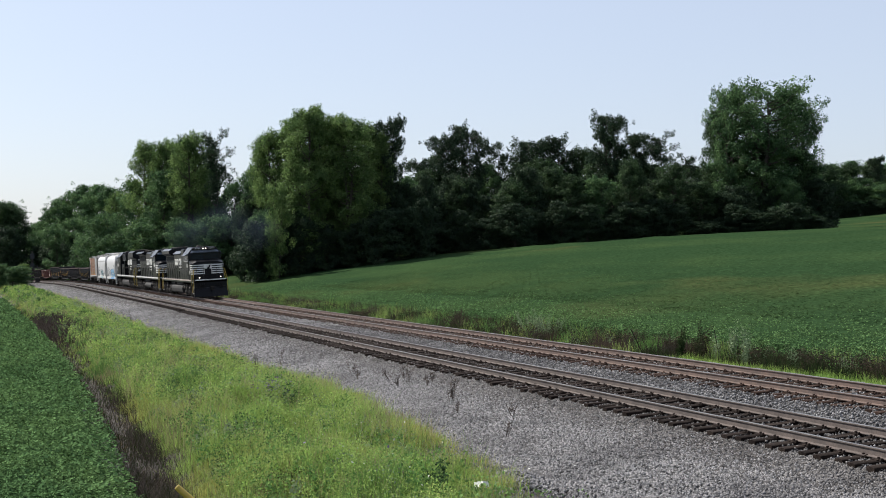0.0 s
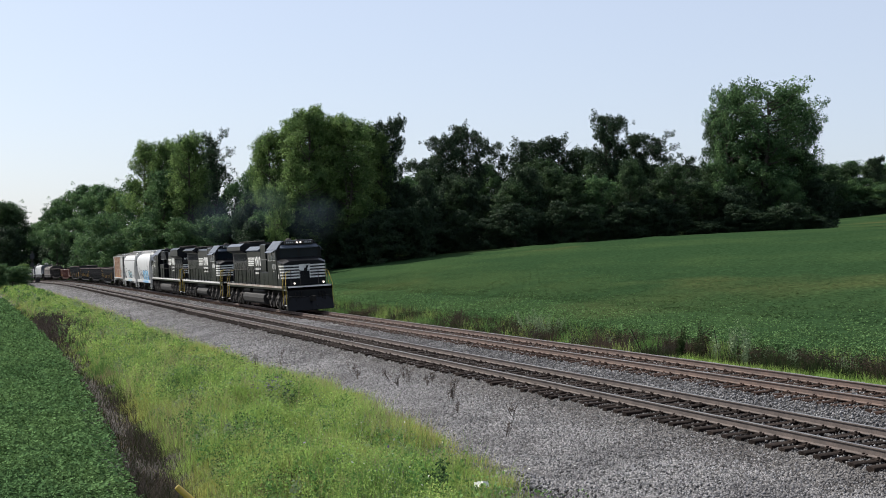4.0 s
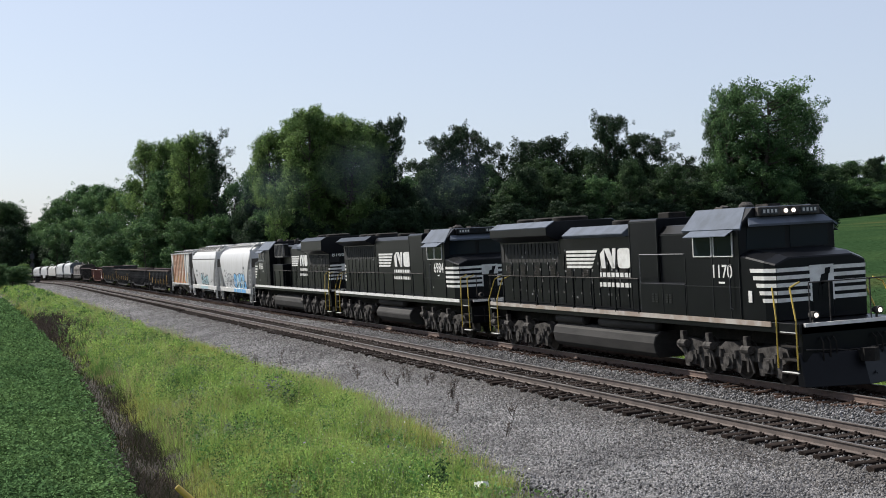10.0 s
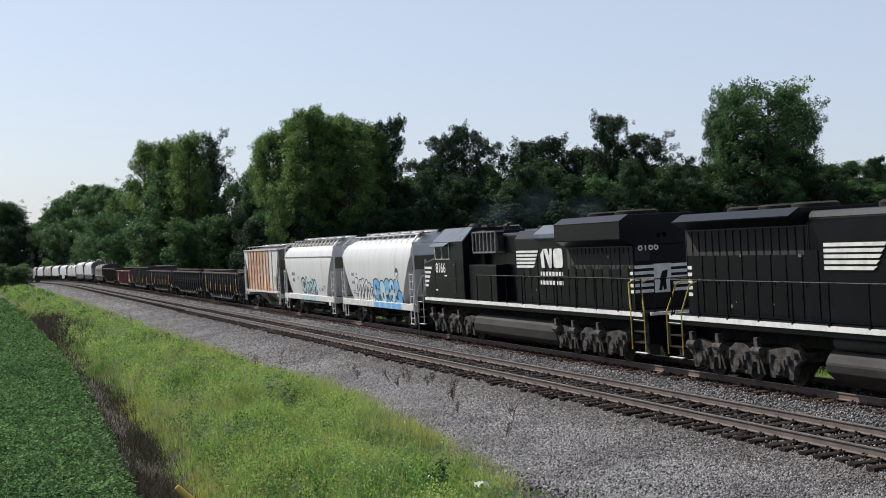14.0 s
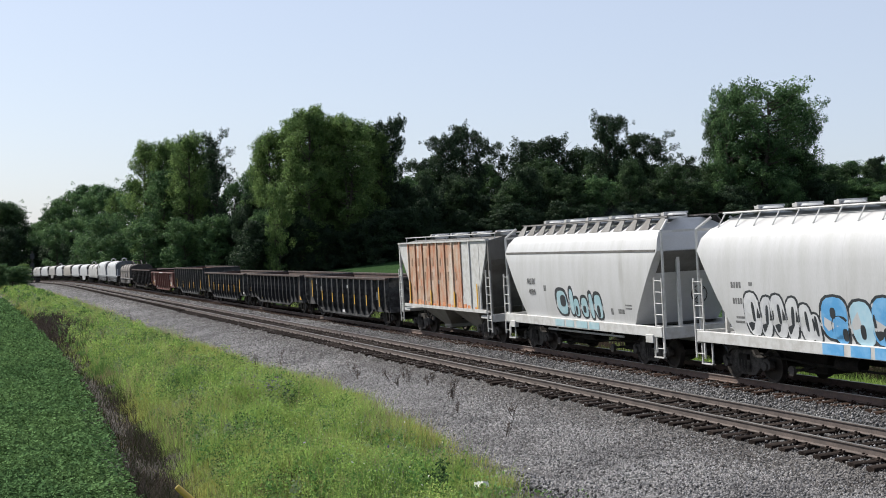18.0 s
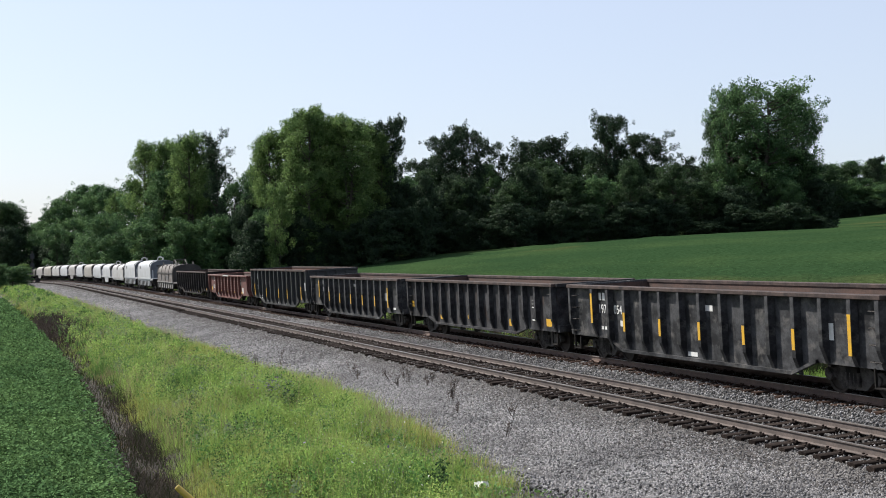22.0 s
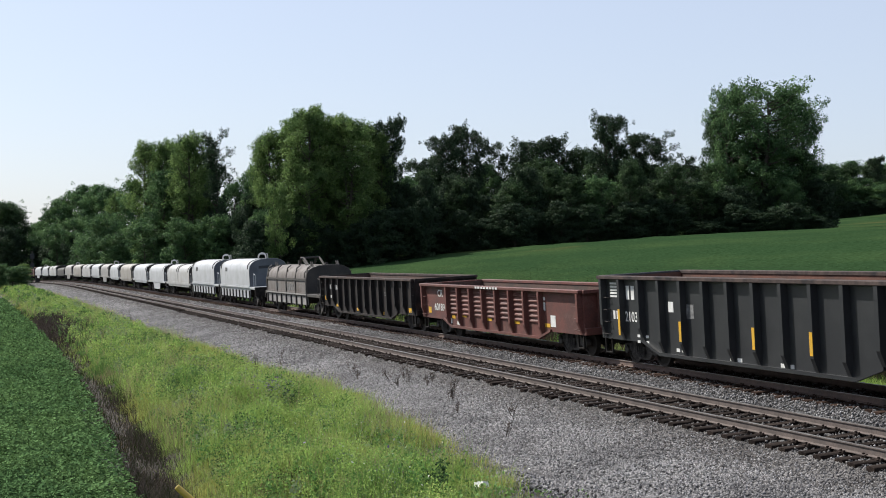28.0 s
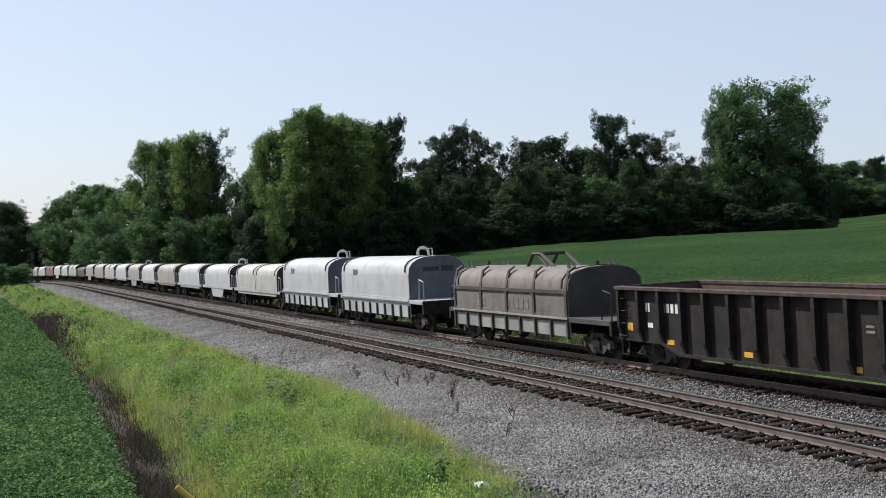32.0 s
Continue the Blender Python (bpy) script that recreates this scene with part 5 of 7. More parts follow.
    for kind, rows in groups.items():
        if kind in ("yellow", "orange", "white", "pale"):
            for y, z, w, h in rows:
                if kind in ("yellow", "orange"):
                    if w < .12:
                        yr = min(at, key=lambda v: abs(v - y))
                        part("reflector", bar(Build(), yr - .06, yr + .06, max(z, belly + .5), z + h, -x0 - .204), M_REFLECT, root, "yellow reflector strip")
                        continue
                    part("reflector", bar(Build(), y - w, y, z, z + h, -x0 - .022), M_REFLECT, root, "yellow reflector strip")
                else:
                    part("marking_bar", bar(Build(), y - w, y, z, z + h, -x0 - (.222 if z > top - .13 else .022)), M_PAINT_W if kind == "white" else M_STENCIL, root, "worn white marking bar")
        else:
            for y, z, w, h in rows:
                put("road_number", letters(kind, h, M_PAINT_W, 1.18 if red else .95), root, -x0 - .028, y, z, label="white car number")
    return root


def bars_at(y, z, n, w, h, kind="white"):
    return [(kind, y - w * k / n, z, w / n * .62, h) for k in range(n)]


RIBS_A = [-7.85] + [-6.87 + 1.09 * k for k in range(13)] + [7.85]
RIBS_B = [-7.8] + [-6.42 + 1.085 * k for k in range(13)] + [7.8]
RIBS_C = [-8.1] + [-6.61 + 1.076 * k for k in range(13)] + [8.1]
YB = [("yellow", y, z, .09, h) for y, z, h in ((6.21, 1.25, .95), (4.03, 1.08, .58), (1.85, 1.05, .5), (-.33, 1.05, .5), (-2.51, 1.05, .5), (-4.69, 1.05, .52), (-6.87, 1.05, .95))]
gondola("black open gondola car with yellow reflector bars and ribs", 223.0, 239.0, M_GON_BLACK, M_INSIDE, 2.46, RIBS_A, .42,
        YB + [("197", 6.05, 1.58, 0, .28), ("054", 5.0, 1.58, 0, .28)] + bars_at(6.0, 1.98, 2, .5, .24) + bars_at(5.9, 1.05, 2, .5, .1) + bars_at(4.6, 1.2, 1, .9, .18) + [("white", -.3, 1.85, .5, .16), ("white", .6, .55, .5, .12), ("white", -5.6, 1.35, .45, .4)])
gondola("weathered dark grey gondola car with orange reflectors", 240.2, 256.1, M_GON_GREY, M_INSIDE, 2.46, RIBS_B, .55,
        [("orange", y, z, w, h) for y, z, w, h in ((7.8, 1.2, .4, .26), (3.95, .78, .42, .18), (.68, .92, .42, .14), (-.5, .92, .36, .12), (-3.64, .82, .46, .26), (-7.0, .95, .44, .26))] + bars_at(5.9, 1.75, 3, .5, .2, "pale") + bars_at(4.75, 1.75, 2, .5, .26, "pale") + bars_at(3.75, 1.75, 2, .5, .26) + bars_at(.6, 1.58, 3, .5, .18) + [("pale", -5.8, 1.80, .4, .05), ("pale", -5.8, 1.68, .4, .05), ("white", -5.8, 1.56, .4, .04), ("white", -5.8, 1.1, .4, .05)])
gondola("black open gondola car with yellow bars, rusty inside", 257.3, 273.9, M_GON_BLACK, M_INSIDE, 2.44, RIBS_C, .42,
        [("yellow", y + .05, z, .09, h) for _, y, z, w, h in YB] + bars_at(6.1, 1.98, 2, .5, .24) + bars_at(6.1, 1.58, 3, .6, .26) + bars_at(4.95, 1.58, 3, .6, .26) + bars_at(4.6, 1.2, 1, .9, .14) + [("white", -.2, 1.95, .7, .14), ("white", -5.4, 1.35, .5, .36), ("white", -6.9, .95, .4, .1), ("white", 1.2, .55, .3, .12)])
gondola("tall clean black gondola car, red rust inside", 274.9, 291.1, M_GON_NS, M_INSIDE_RED, 2.78, 14, .45,
        [("210346", 6.62, 1.38, 0, .31), ("yellow", 7.0, .95, .09, .8), ("yellow", 2.5, .9, .09, .62), ("yellow", -.2, .9, .09, .62), ("yellow", -3.0, .9, .09, .62), ("yellow", -6.6, .95, .09, .8)] + bars_at(7.4, 1.42, 2, .42, .26) + bars_at(6.5, 2.05, 3, .95, .42) + [("white", 7.55, 2.1 + .1 * k, .5, .06) for k in range(5)] + [("white", 3.95, 1.75, .28, .3), ("pale", 3.0, 1.6, .45, .4)] + bars_at(5.9, .75, 3, .8, .08) + bars_at(5.9, .92, 3, .8, .08) + bars_at(3.6, .62, 2, .6, .1) + bars_at(.8, .55, 2, .7, .1) + bars_at(-1.5, .55, 2, .7, .1) + [("white", -6.9, 1.5, .3, .5)])
gondola("red oxide gondola car with pressed side panels", 292.5, 308.6, M_GON_RED, M_INSIDE, 2.28, [-7.85, -4.75, -3.4, -2.04, -.68, .68, 2.04, 3.4, 4.75, 7.85], .48,
        [("601894", 6.6, 1.14, 0, .31), ("CR", 6.15, 1.74, 0, .30), ("yellow", 7.4, 1.0, .36, .26), ("yellow", 4.5, .86, .4, .14), ("yellow", 3.4 - .15, .96, .45, .13), ("yellow", .52, .92, .45, .13), ("yellow", -2.2, .92, .45, .13), ("yellow", -4.9, .92, .45, .13)] + [("white", -4.5, 1.5, .5, .3), ("white", -4.7, 1.86, .3, .12), ("white", -5.4, .95, .4, .4), ("white", 4.8, .65, .3, .2), ("white", 3.9, .62, .3, .14)] + bars_at(1.2, 2.18, 8, 2.4, .08), red=True)
gondola("brown-black gondola car with rust and yellow reflectors", 309.7, 326.2, M_GON_BROWN, M_INSIDE, 2.46, 14, .5,
        [("yellow", 7.8, 1.1, .36, .24), ("yellow", 5.4, .8, .4, .14), ("yellow", 1.4, .7, .4, .14), ("yellow", -3.0, .65, .4, .14), ("yellow", -7.2, .9, .4, .2)] + bars_at(6.6, 1.72, 2, .3, .26) + bars_at(5.9, 1.72, 5, 1.3, .26) + [("white", 6.5, 1.25, .3, .14), ("white", 5.9, 1.2, .4, .14), ("pale", -3.6, 1.7, .3, .06), ("pale", -3.6, 1.58, .3, .06)])


# ---- steel coil cars ----
def arch(w, z0, z1, n=10, flat=.55):
    """Outline of a round-topped cover."""
    pts = [(-w, z0)]
    zs = z0 + (z1 - z0) * flat
    for i in range(n + 1):
        a = math.pi - math.pi * i / n
        pts.append((w * math.copysign(abs(math.cos(a)) ** .75, math.cos(a)), zs + (z1 - zs) * math.sin(a) ** .75))
    return pts + [(w, z0)]


def coil_car(label, front, rear, covers, m, m_end, apron="brackets", deck_z=1.28, top=3.42, hoops=True, moving=False, sill_m=None, dark=False):
    half = (rear - front) / 2
    root = car_thing("coil_car", label, "coil car", "steel coil cars", front, rear, (-half + 1.7, half - 1.7), moving=moving)
    sill_m = sill_m or m
    for a, c in covers:
        cv = part("cover", Build().prism(arch(1.42, deck_z + .05, top), a, c), m, root, smooth=True)
        for e, y in ((-1, a), (1, c)):
            # ends take a darker colour than the cover, as they lie in shade
            part("cover_end", Build().prism(arch(1.40, deck_z + .06, top - .015), y, y + e * .012), m_end, cv, "flat cover end, shade put into its colour")
        for y in (a + .5, c - .5):
            rib = Build().prism(arch(1.45, top - .75, top + .025, flat=.05)[1:-1] + arch(1.40, top - .75, top - .02, flat=.05)[1:-1][::-1], y - .05, y + .05)
            part("lifting_rib", rib, M_COVER_B, cv, "dark lifting strap")
        seam = Build()
        for sx in (-1, 1):
            seam.box(sx * 1.42, sx * 1.45, a + .02, c - .02, deck_z + .05, deck_z + .14)
        part("cover_lip", seam, m, cv)
        if hoops:
            y = a + (c - a) * .16
            hp = Build()
            pts = [(0 + .28 * math.cos(math.pi * i / 8), y, top + .30 * math.sin(math.pi * i / 8) + .1) for i in range(9)]
            hp.pipe([(.28, y, top - .02)] + pts + [(-.28, y, top - .02)], .06)
            hp.pipe([(.34, y - .35, top - .02), (.34, y - .35, top + .32), (-.34, y - .35, top + .32), (-.34, y - .35, top - .02)], .03)
            part("lifting_hoop", hp, M_TRIM_W, cv, "lifting hoop on the roof")
        else:
            hp = Build()
            for y in (a + .5, c - .5):
                hp.box(-.06, .06, y - .05, y + .05, top - .02, top + .16)
            part("lifting_lug", hp, M_CAST, cv)
    part("deck", Build().box(-1.45, 1.45, -half, half, deck_z - .12, deck_z + .05), sill_m if not dark else M_COVER_B, root, "car deck", bevel=.01)
    part("centre_sill", Build().box(-.35, .35, -half, half, .62, deck_z - .12), M_GRIME, root)
    a, c = covers[0][0], covers[-1][1]
    for sx in (-1, 1):
        if apron == "brackets":
            part("side_apron", Build().box(sx * 1.36, sx * 1.40, a, c, .66, deck_z - .12), sill_m, root, "side sill plate")
            n = int((c - a) / 1.25)
            for k in range(n + 1):
                put("side_bracket", shared("coil_bracket", lambda: Build().prism([(-.06, .58), (.06, .58), (.06, 1.2), (-.06, 1.2)], -.07, .05, axis="x"), M_COVER_B), root, sx * 1.41, a + .1 + (c - a - .2) * k / max(1, n), 0, rz=0 if sx < 0 else 180)
            part("side_ledge", Build().box(sx * 1.36, sx * 1.5, a, c, deck_z - .03, deck_z + .04), sill_m, root)
        elif apron == "trapeze":
            mid = (a + c) / 2
            part("side_apron", Build().prism([(mid - 2.9, deck_z), (mid + 2.9, deck_z), (mid + 2.1, .45), (mid - 2.1, .45)], sx * 1.38, sx * 1.42, axis="x"), sill_m, root, "tapered white side apron")
        else:
            part("side_apron", Build().box(sx * 1.36, sx * 1.40, a + .4, c - .4, .95, deck_z - .1), sill_m, root)
    for e in (-1, 1):
        y = e * half
        part("end_sill", Build().box(-1.45, 1.45, y - .08, y + .08, .85, deck_z + .04), M_GRIME, root)
        for x in (-1.35, 1.35):
            rl = Build().pipe([(x, y - e * .05, deck_z - .5), (x, y - e * .05, deck_z + .9), (x, y - e * .6, deck_z + 1.0), (x, y - e * .75, deck_z + .05)], .025)
            part("end_railing", rl, M_CAST if dark else sill_m, root, "bent end handrails")
        coupler(root, y, e)
    return root


# the first coil car: weathered brown cover with dark straps and a lifting frame
c1 = coil_car("weathered brown coil car with strapped open cover", 326.9, 341.5, [(-4.25, 6.75)], M_COVER_R, M_COVER_B, "brackets", 1.28, 3.02, False, True, M_COVER_G, True)
for k, y in enumerate((-4.1, -1.4, 1.1, 3.7, 6.6)):
    part("cover_strap", Build().prism([(-1.47, 1.3), (-1.47, 2.2), (-1.3, 2.9), (-1.05, 3.06), (-1.05, 3.0), (-1.26, 2.85), (-1.43, 2.18), (-1.43, 1.3)], y - .09, y + .09), M_COVER_B, c1, "dark steel strap")
part("cover_beam", Build().box(-1.475, -1.43, -4.25, 6.75, 2.12, 2.24), M_COVER_B, c1, "dark horizontal beam")
fr = Build()
for x in (-.5, .5):
    fr.pipe([(x, -1.4, 2.95), (x, -.2, 3.46), (x, .5, 3.46), (x, 1.1, 2.95)], .07)
fr.pipe([(-.5, -.2, 3.46), (.5, -.2, 3.46)], .07).pipe([(-.5, .5, 3.46), (.5, .5, 3.46)], .07).pipe([(-.5, .15, 3.46), (-.5, -.7, 3.0)], .05)
part("lifting_frame", fr, M_COVER_B, c1, "dark lifting frame on the roof")
for y in [3.9, 3.6, 3.3] + [.9 - .45 * k for k in range(5)]:
    part("spray_mark", bar(Build(), y, y + .25, 1.5, 1.9, -1.425), M_STENCIL, c1, "pale spray paint mark")
lg = Build()
for y in (-3.6, -3.2, 5.9, 6.4):
    for x in (-.8, .8):
        lg.prism([(y - .12, 2.95), (y + .12, 2.95), (y + .2, 3.25)], x - .03, x + .03, axis="x")
part("lifting_lug", lg, M_COVER_B, c1, "dark roof lugs")
coil_far = coil_car("white round-topped coil car with roof hoops", 345.0, 358.6, [(-4.9, 6.5)], M_COVER_W, M_COVER_END, "brackets", 1.42, 3.46, True, True)
mk = Build()
for k in range(3):
    bar(mk, 4.0 - .28 * k, 4.2 - .28 * k, 2.55, 2.85, -1.425)
part("marking_bar", mk, M_STENCIL, coil_far, "dark marking bars")
emk = Build().box(-.7, .1, -4.925, -4.91, 2.75, 2.95).box(.2, .8, -4.925, -4.91, 2.72, 2.98)
part("end_marking", emk, M_SPRAY_K, coil_far, "dark marks on the cover end")
c3 = coil_car("white round-topped coil car with roof hoops", 359.2, 372.6, [(-4.7, 6.4)], M_COVER_W, M_COVER_END, "brackets", 1.42, 3.44, True, True)
mk = Build()
for k in range(3):
    bar(mk, 3.9 - .3 * k, 4.1 - .3 * k, 2.5, 2.85, -1.425)
part("marking_bar", mk, M_STENCIL, c3, "dark marking bars")
M_COVER_P = material("pale_coil_cover", (0.34, 0.34, 0.34), 0.5, second=(0.27, 0.26, 0.245), scale=0.8, third=(0.17, 0.155, 0.14), third_scale=1.4, third_spread=(0.58, 0.8), grain=0.1, grain_scale=14)
KINDS = [("pale stained coil car with two covers", 2, M_COVER_P, M_COVER_B, "plain", False), ("white coil car with tapered side apron", 1, M_COVER_W, M_COVER_B, "trapeze", False), ("white coil car with one long cover", 1, M_COVER_W, M_COVER_B, "plain", False),
         ("grey coil car with tapered side apron", 1, M_COVER_G, M_COVER_B, "trapeze", False), ("pale tan coil car with one cover", 1, M_COVER_T, M_COVER_B, "plain", False), ("faded red coil car with two covers", 2, M_COVER_O, M_COVER_B, "plain", False), ("dark coil car with open frame", 1, M_COVER_B, M_COVER_B, "plain", True)]
y = 373.4
for k, (kind, length) in enumerate(zip((0, 1, 2, 4, 2, 3, 2, 0, 4, 3, 6, 0, 2, 1, 5, 2, 0, 3, 2, 4, 5, 0, 2, 1, 2, 3, 4, 2), (16.2, 14.2, 14.6, 15.0, 13.4, 13.8, 14.8, 15.2) * 4)):
    lab, n, m, me, ap, dark = KINDS[kind]
    half = length / 2 - .35
    cov = [(-half + 1.1, half - 1.1)] if n == 1 else [(-half + .9, -.08), (.08, half - .9)]
    coil_car(lab, y, y + length - .7, cov, m, me, ap, 1.25, 3.06 if not dark else 2.6, k % 4 == 1, False, m, dark)
    y += length


# ---- trees ----
M_BARK = material("bark", (0.0421, 0.0337, 0.0263), 0.95, second=(0.0702, 0.058, 0.0468), scale=3, grain=0.3, grain_scale=14, bump=0.6, bump_scale=8)
# greens lean blue and are lifted: distance haze is tinted into the leaves
LEAVES = [material("leaves_mid", (0.046, 0.096, 0.042), 0.6, second=(0.124, 0.212, 0.082), scale=0.35, island=0.34, thin=0.3, spec=0.08),
          material("leaves_yellowish", (0.070, 0.124, 0.042), 0.6, second=(0.190, 0.280, 0.092), scale=0.35, island=0.32, thin=0.4, spec=0.08),
          # two darker leaf colours: the wood's inner and lower shade is put into them
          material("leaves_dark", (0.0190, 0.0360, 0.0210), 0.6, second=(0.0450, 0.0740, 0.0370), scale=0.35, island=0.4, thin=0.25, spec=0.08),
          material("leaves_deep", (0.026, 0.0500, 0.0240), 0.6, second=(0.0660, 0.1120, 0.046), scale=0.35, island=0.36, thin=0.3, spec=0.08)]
THETA = radians(20.0)


def at_view(px, d):
    """Plan place that lies d metres ahead, px across a picture 1568 wide."""
    X = (px - 784) / 2310 * d
    return d * math.sin(THETA) + X * math.cos(THETA), d * math.cos(THETA) - X * math.sin(THETA)


def leaf_cloud(rng, centres, radii, per, size, flat):
    """Leaf sprays round many centres, lying every way; flat evens out the later stretching in height. Gives corners and soft clump normals."""
    out, soft = [], []
    up = np.array((1, 1, flat))
    for (cx, cy, cz), r in zip(centres, radii):
        n = int(1.5 * per * (r ** 2))
        d = rng.normal(size=(n, 3))
        d /= np.linalg.norm(d, axis=1)[:, None]
        lumpy = 1 + .3 * np.sin(d[:, 0] * 5 + cx) * np.sin(d[:, 1] * 5 + cy) * np.sin(d[:, 2] * 4 + cz)
        p = d * (r * lumpy * rng.uniform(.4, 1.06, n) ** .6)[:, None] * up + np.array((cx, cy, cz))
        nrm = rng.normal(size=(n, 3))
        nrm *= np.sign((nrm * d).sum(axis=1) + 1e-6)[:, None]
        nrm = nrm / np.linalg.norm(nrm, axis=1)[:, None] + d * .35
        nrm /= np.linalg.norm(nrm, axis=1)[:, None]
        a = np.cross(nrm, rng.normal(size=(n, 3)))
        a /= np.linalg.norm(a, axis=1)[:, None]
        b = np.cross(nrm, a)
        s = (.72 * size * rng.uniform(.55, 1.4, n))[:, None]
        out.append(np.stack([p - a * s * up, p - b * s * .75 * up, p + a * s * up, p + b * s * .75 * up], axis=1))
        axis_out = np.stack([p[:, 0], p[:, 1], np.zeros(n)], axis=1) / 6.0
        q = d * .8 + nrm * .38 + axis_out * .35 + np.array((0, 0, .22))
        q /= np.linalg.norm(q, axis=1)[:, None]
        soft.append(np.repeat(q, 4, axis=0))
    return np.concatenate(out).reshape(-1, 3), np.concatenate(soft)


def tree_kind(key, seed, shape, leaf, per=46, size=.21):
    """Meshes of one kind of tree, 1 unit = 1 m at 20 m height: trunk with limbs, and crown."""
    rng = np.random.default_rng(seed)
    rnd = random.Random(seed)
    H = 20.0
    wood = Build()
    base, wide, low, holes = shape["trunk"], shape["wide"], shape["low"], shape["holes"]
    centres, radii = [], []
    for k in range(shape["stems"]):
        ang = 6.28 * k / shape["stems"] + rnd.random()
        lean = Vector((math.cos(ang), math.sin(ang), 0)) * (0 if shape["stems"] == 1 else wide * .35)
        pts = [Vector((0, 0, -.4)) + lean * .15 * (0 if shape["stems"] == 1 else 1)]
        for i in range(1, 6):
            pts.append(Vector((rnd.uniform(-.35, .35), rnd.uniform(-.35, .35), H * .93 * i / 5)) + lean * (i / 5))
        for i in range(5):
            wood.rod(pts[i], pts[i + 1], base * (1 - i / 5.6), 7, base * (1 - (i + 1) / 5.6))
        for j in range(shape["limbs"]):
            f = low + (.97 - low) * (j + rnd.random()) / shape["limbs"]
            i = min(4, int(f * 5))
            a = pts[i].lerp(pts[i + 1], f * 5 - i)
            env = wide * shape["env"](f) * rnd.uniform(.55, 1.1)
            th = rnd.random() * 6.283
            tip = a + Vector((math.cos(th) * env, math.sin(th) * env, env * rnd.uniform(.15, .65)))
            tip.z = min(tip.z, H * 1.0)
            midp = a.lerp(tip, .5) + Vector((0, 0, -.12 * env))
            wood.rod(a, midp, .09 * (1.25 - f) + .03, 5, .06)
            wood.rod(midp, tip, .06, 5, .015)
            if rnd.random() < holes:
                continue
            big_r = rnd.uniform(.75, 1.35) * shape["clump"]
            heart = a.lerp(tip, .82)
            centres.append(tuple(heart))
            radii.append(big_r * .78)
            centres.append(tuple(a.lerp(tip, .4)))
            radii.append(.8 * shape["clump"])
            for _ in range(6):
                way = Vector((rnd.gauss(0, 1), rnd.gauss(0, 1), rnd.uniform(-.35, 1.5))).normalized()
                c = heart + Vector((way.x * big_r, way.y * big_r, way.z * big_r * shape.get("flat", .8)))
                centres.append(tuple(c))
                radii.append(big_r * rnd.uniform(.34, .56))
            for _ in range(shape.get("twigs", 2)):
                c = tip + Vector((rnd.gauss(0, .9), rnd.gauss(0, .9), rnd.gauss(.15, .4)))
                wood.rod(tip, c, .02, 4, .008)
                centres.append(tuple(c))
                radii.append(rnd.uniform(.35, .62) * shape["clump"])
    corners, soft = leaf_cloud(rng, centres, radii, per, size, shape.get("flat", .8))
    crown = soup("crown_" + key, corners, LEAF, leaf)
    crown.normals_split_custom_set(soft.tolist())
    trunk = wood.mesh("trunk_" + key)
    trunk.materials.append(M_BARK)
    return trunk, crown


def dome(f):
    return max(.12, math.sin(math.pi * min(1, max(0, (f - .02))) ** .8)) ** .7


def tall(f):
    return .55 + .45 * math.sin(math.pi * f) if f < .85 else .55 * (1 - (f - .85) / .2)


def vase(f):
    return .35 + .75 * f if f < .8 else .95 - 2.2 * (f - .8)


def round_low(f):
    return max(.2, math.cos(f * 1.45) ** .5)


TREES = {
    "cottonwood": tree_kind("cottonwood", 1, dict(trunk=.42, wide=4.6, low=.07, holes=.03, stems=3, limbs=30, env=tall, clump=1.5, flat=.5, twigs=4), LEAVES[1], 34, .23),
    "maple": tree_kind("maple", 2, dict(trunk=.40, wide=5.6, low=.10, holes=.03, stems=1, limbs=70, env=dome, clump=1.55, flat=.62, twigs=4), LEAVES[0], 32, .24),
    "oak": tree_kind("oak", 3, dict(trunk=.45, wide=6.2, low=.18, holes=.08, stems=1, limbs=60, env=vase, clump=1.5, twigs=3, flat=.66), LEAVES[2], 46, .24),
    "big": tree_kind("big", 4, dict(trunk=.55, wide=6.6, low=.10, holes=.08, stems=2, limbs=52, env=vase, clump=1.35, twigs=4, flat=.7), LEAVES[0], 40),
    "ragged": tree_kind("ragged", 5, dict(trunk=.32, wide=4.2, low=.35, holes=.22, stems=1, limbs=44, env=vase, clump=1.1, twigs=4, flat=.7), LEAVES[2], 54, .21),
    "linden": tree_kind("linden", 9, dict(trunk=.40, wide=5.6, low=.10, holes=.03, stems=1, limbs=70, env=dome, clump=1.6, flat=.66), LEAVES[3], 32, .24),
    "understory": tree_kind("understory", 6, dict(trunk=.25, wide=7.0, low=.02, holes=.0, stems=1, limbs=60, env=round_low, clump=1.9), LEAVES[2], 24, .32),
    "thicket": tree_kind("thicket", 7, dict(trunk=.25, wide=7.5, low=.02, holes=.02, stems=2, limbs=36, env=round_low, clump=1.7), LEAVES[0], 26, .30),
    "sapling": tree_kind("sapling", 8, dict(trunk=.25, wide=6.5, low=.03, holes=.05, stems=2, limbs=34, env=tall, clump=1.45), LEAVES[1], 30, .27)}
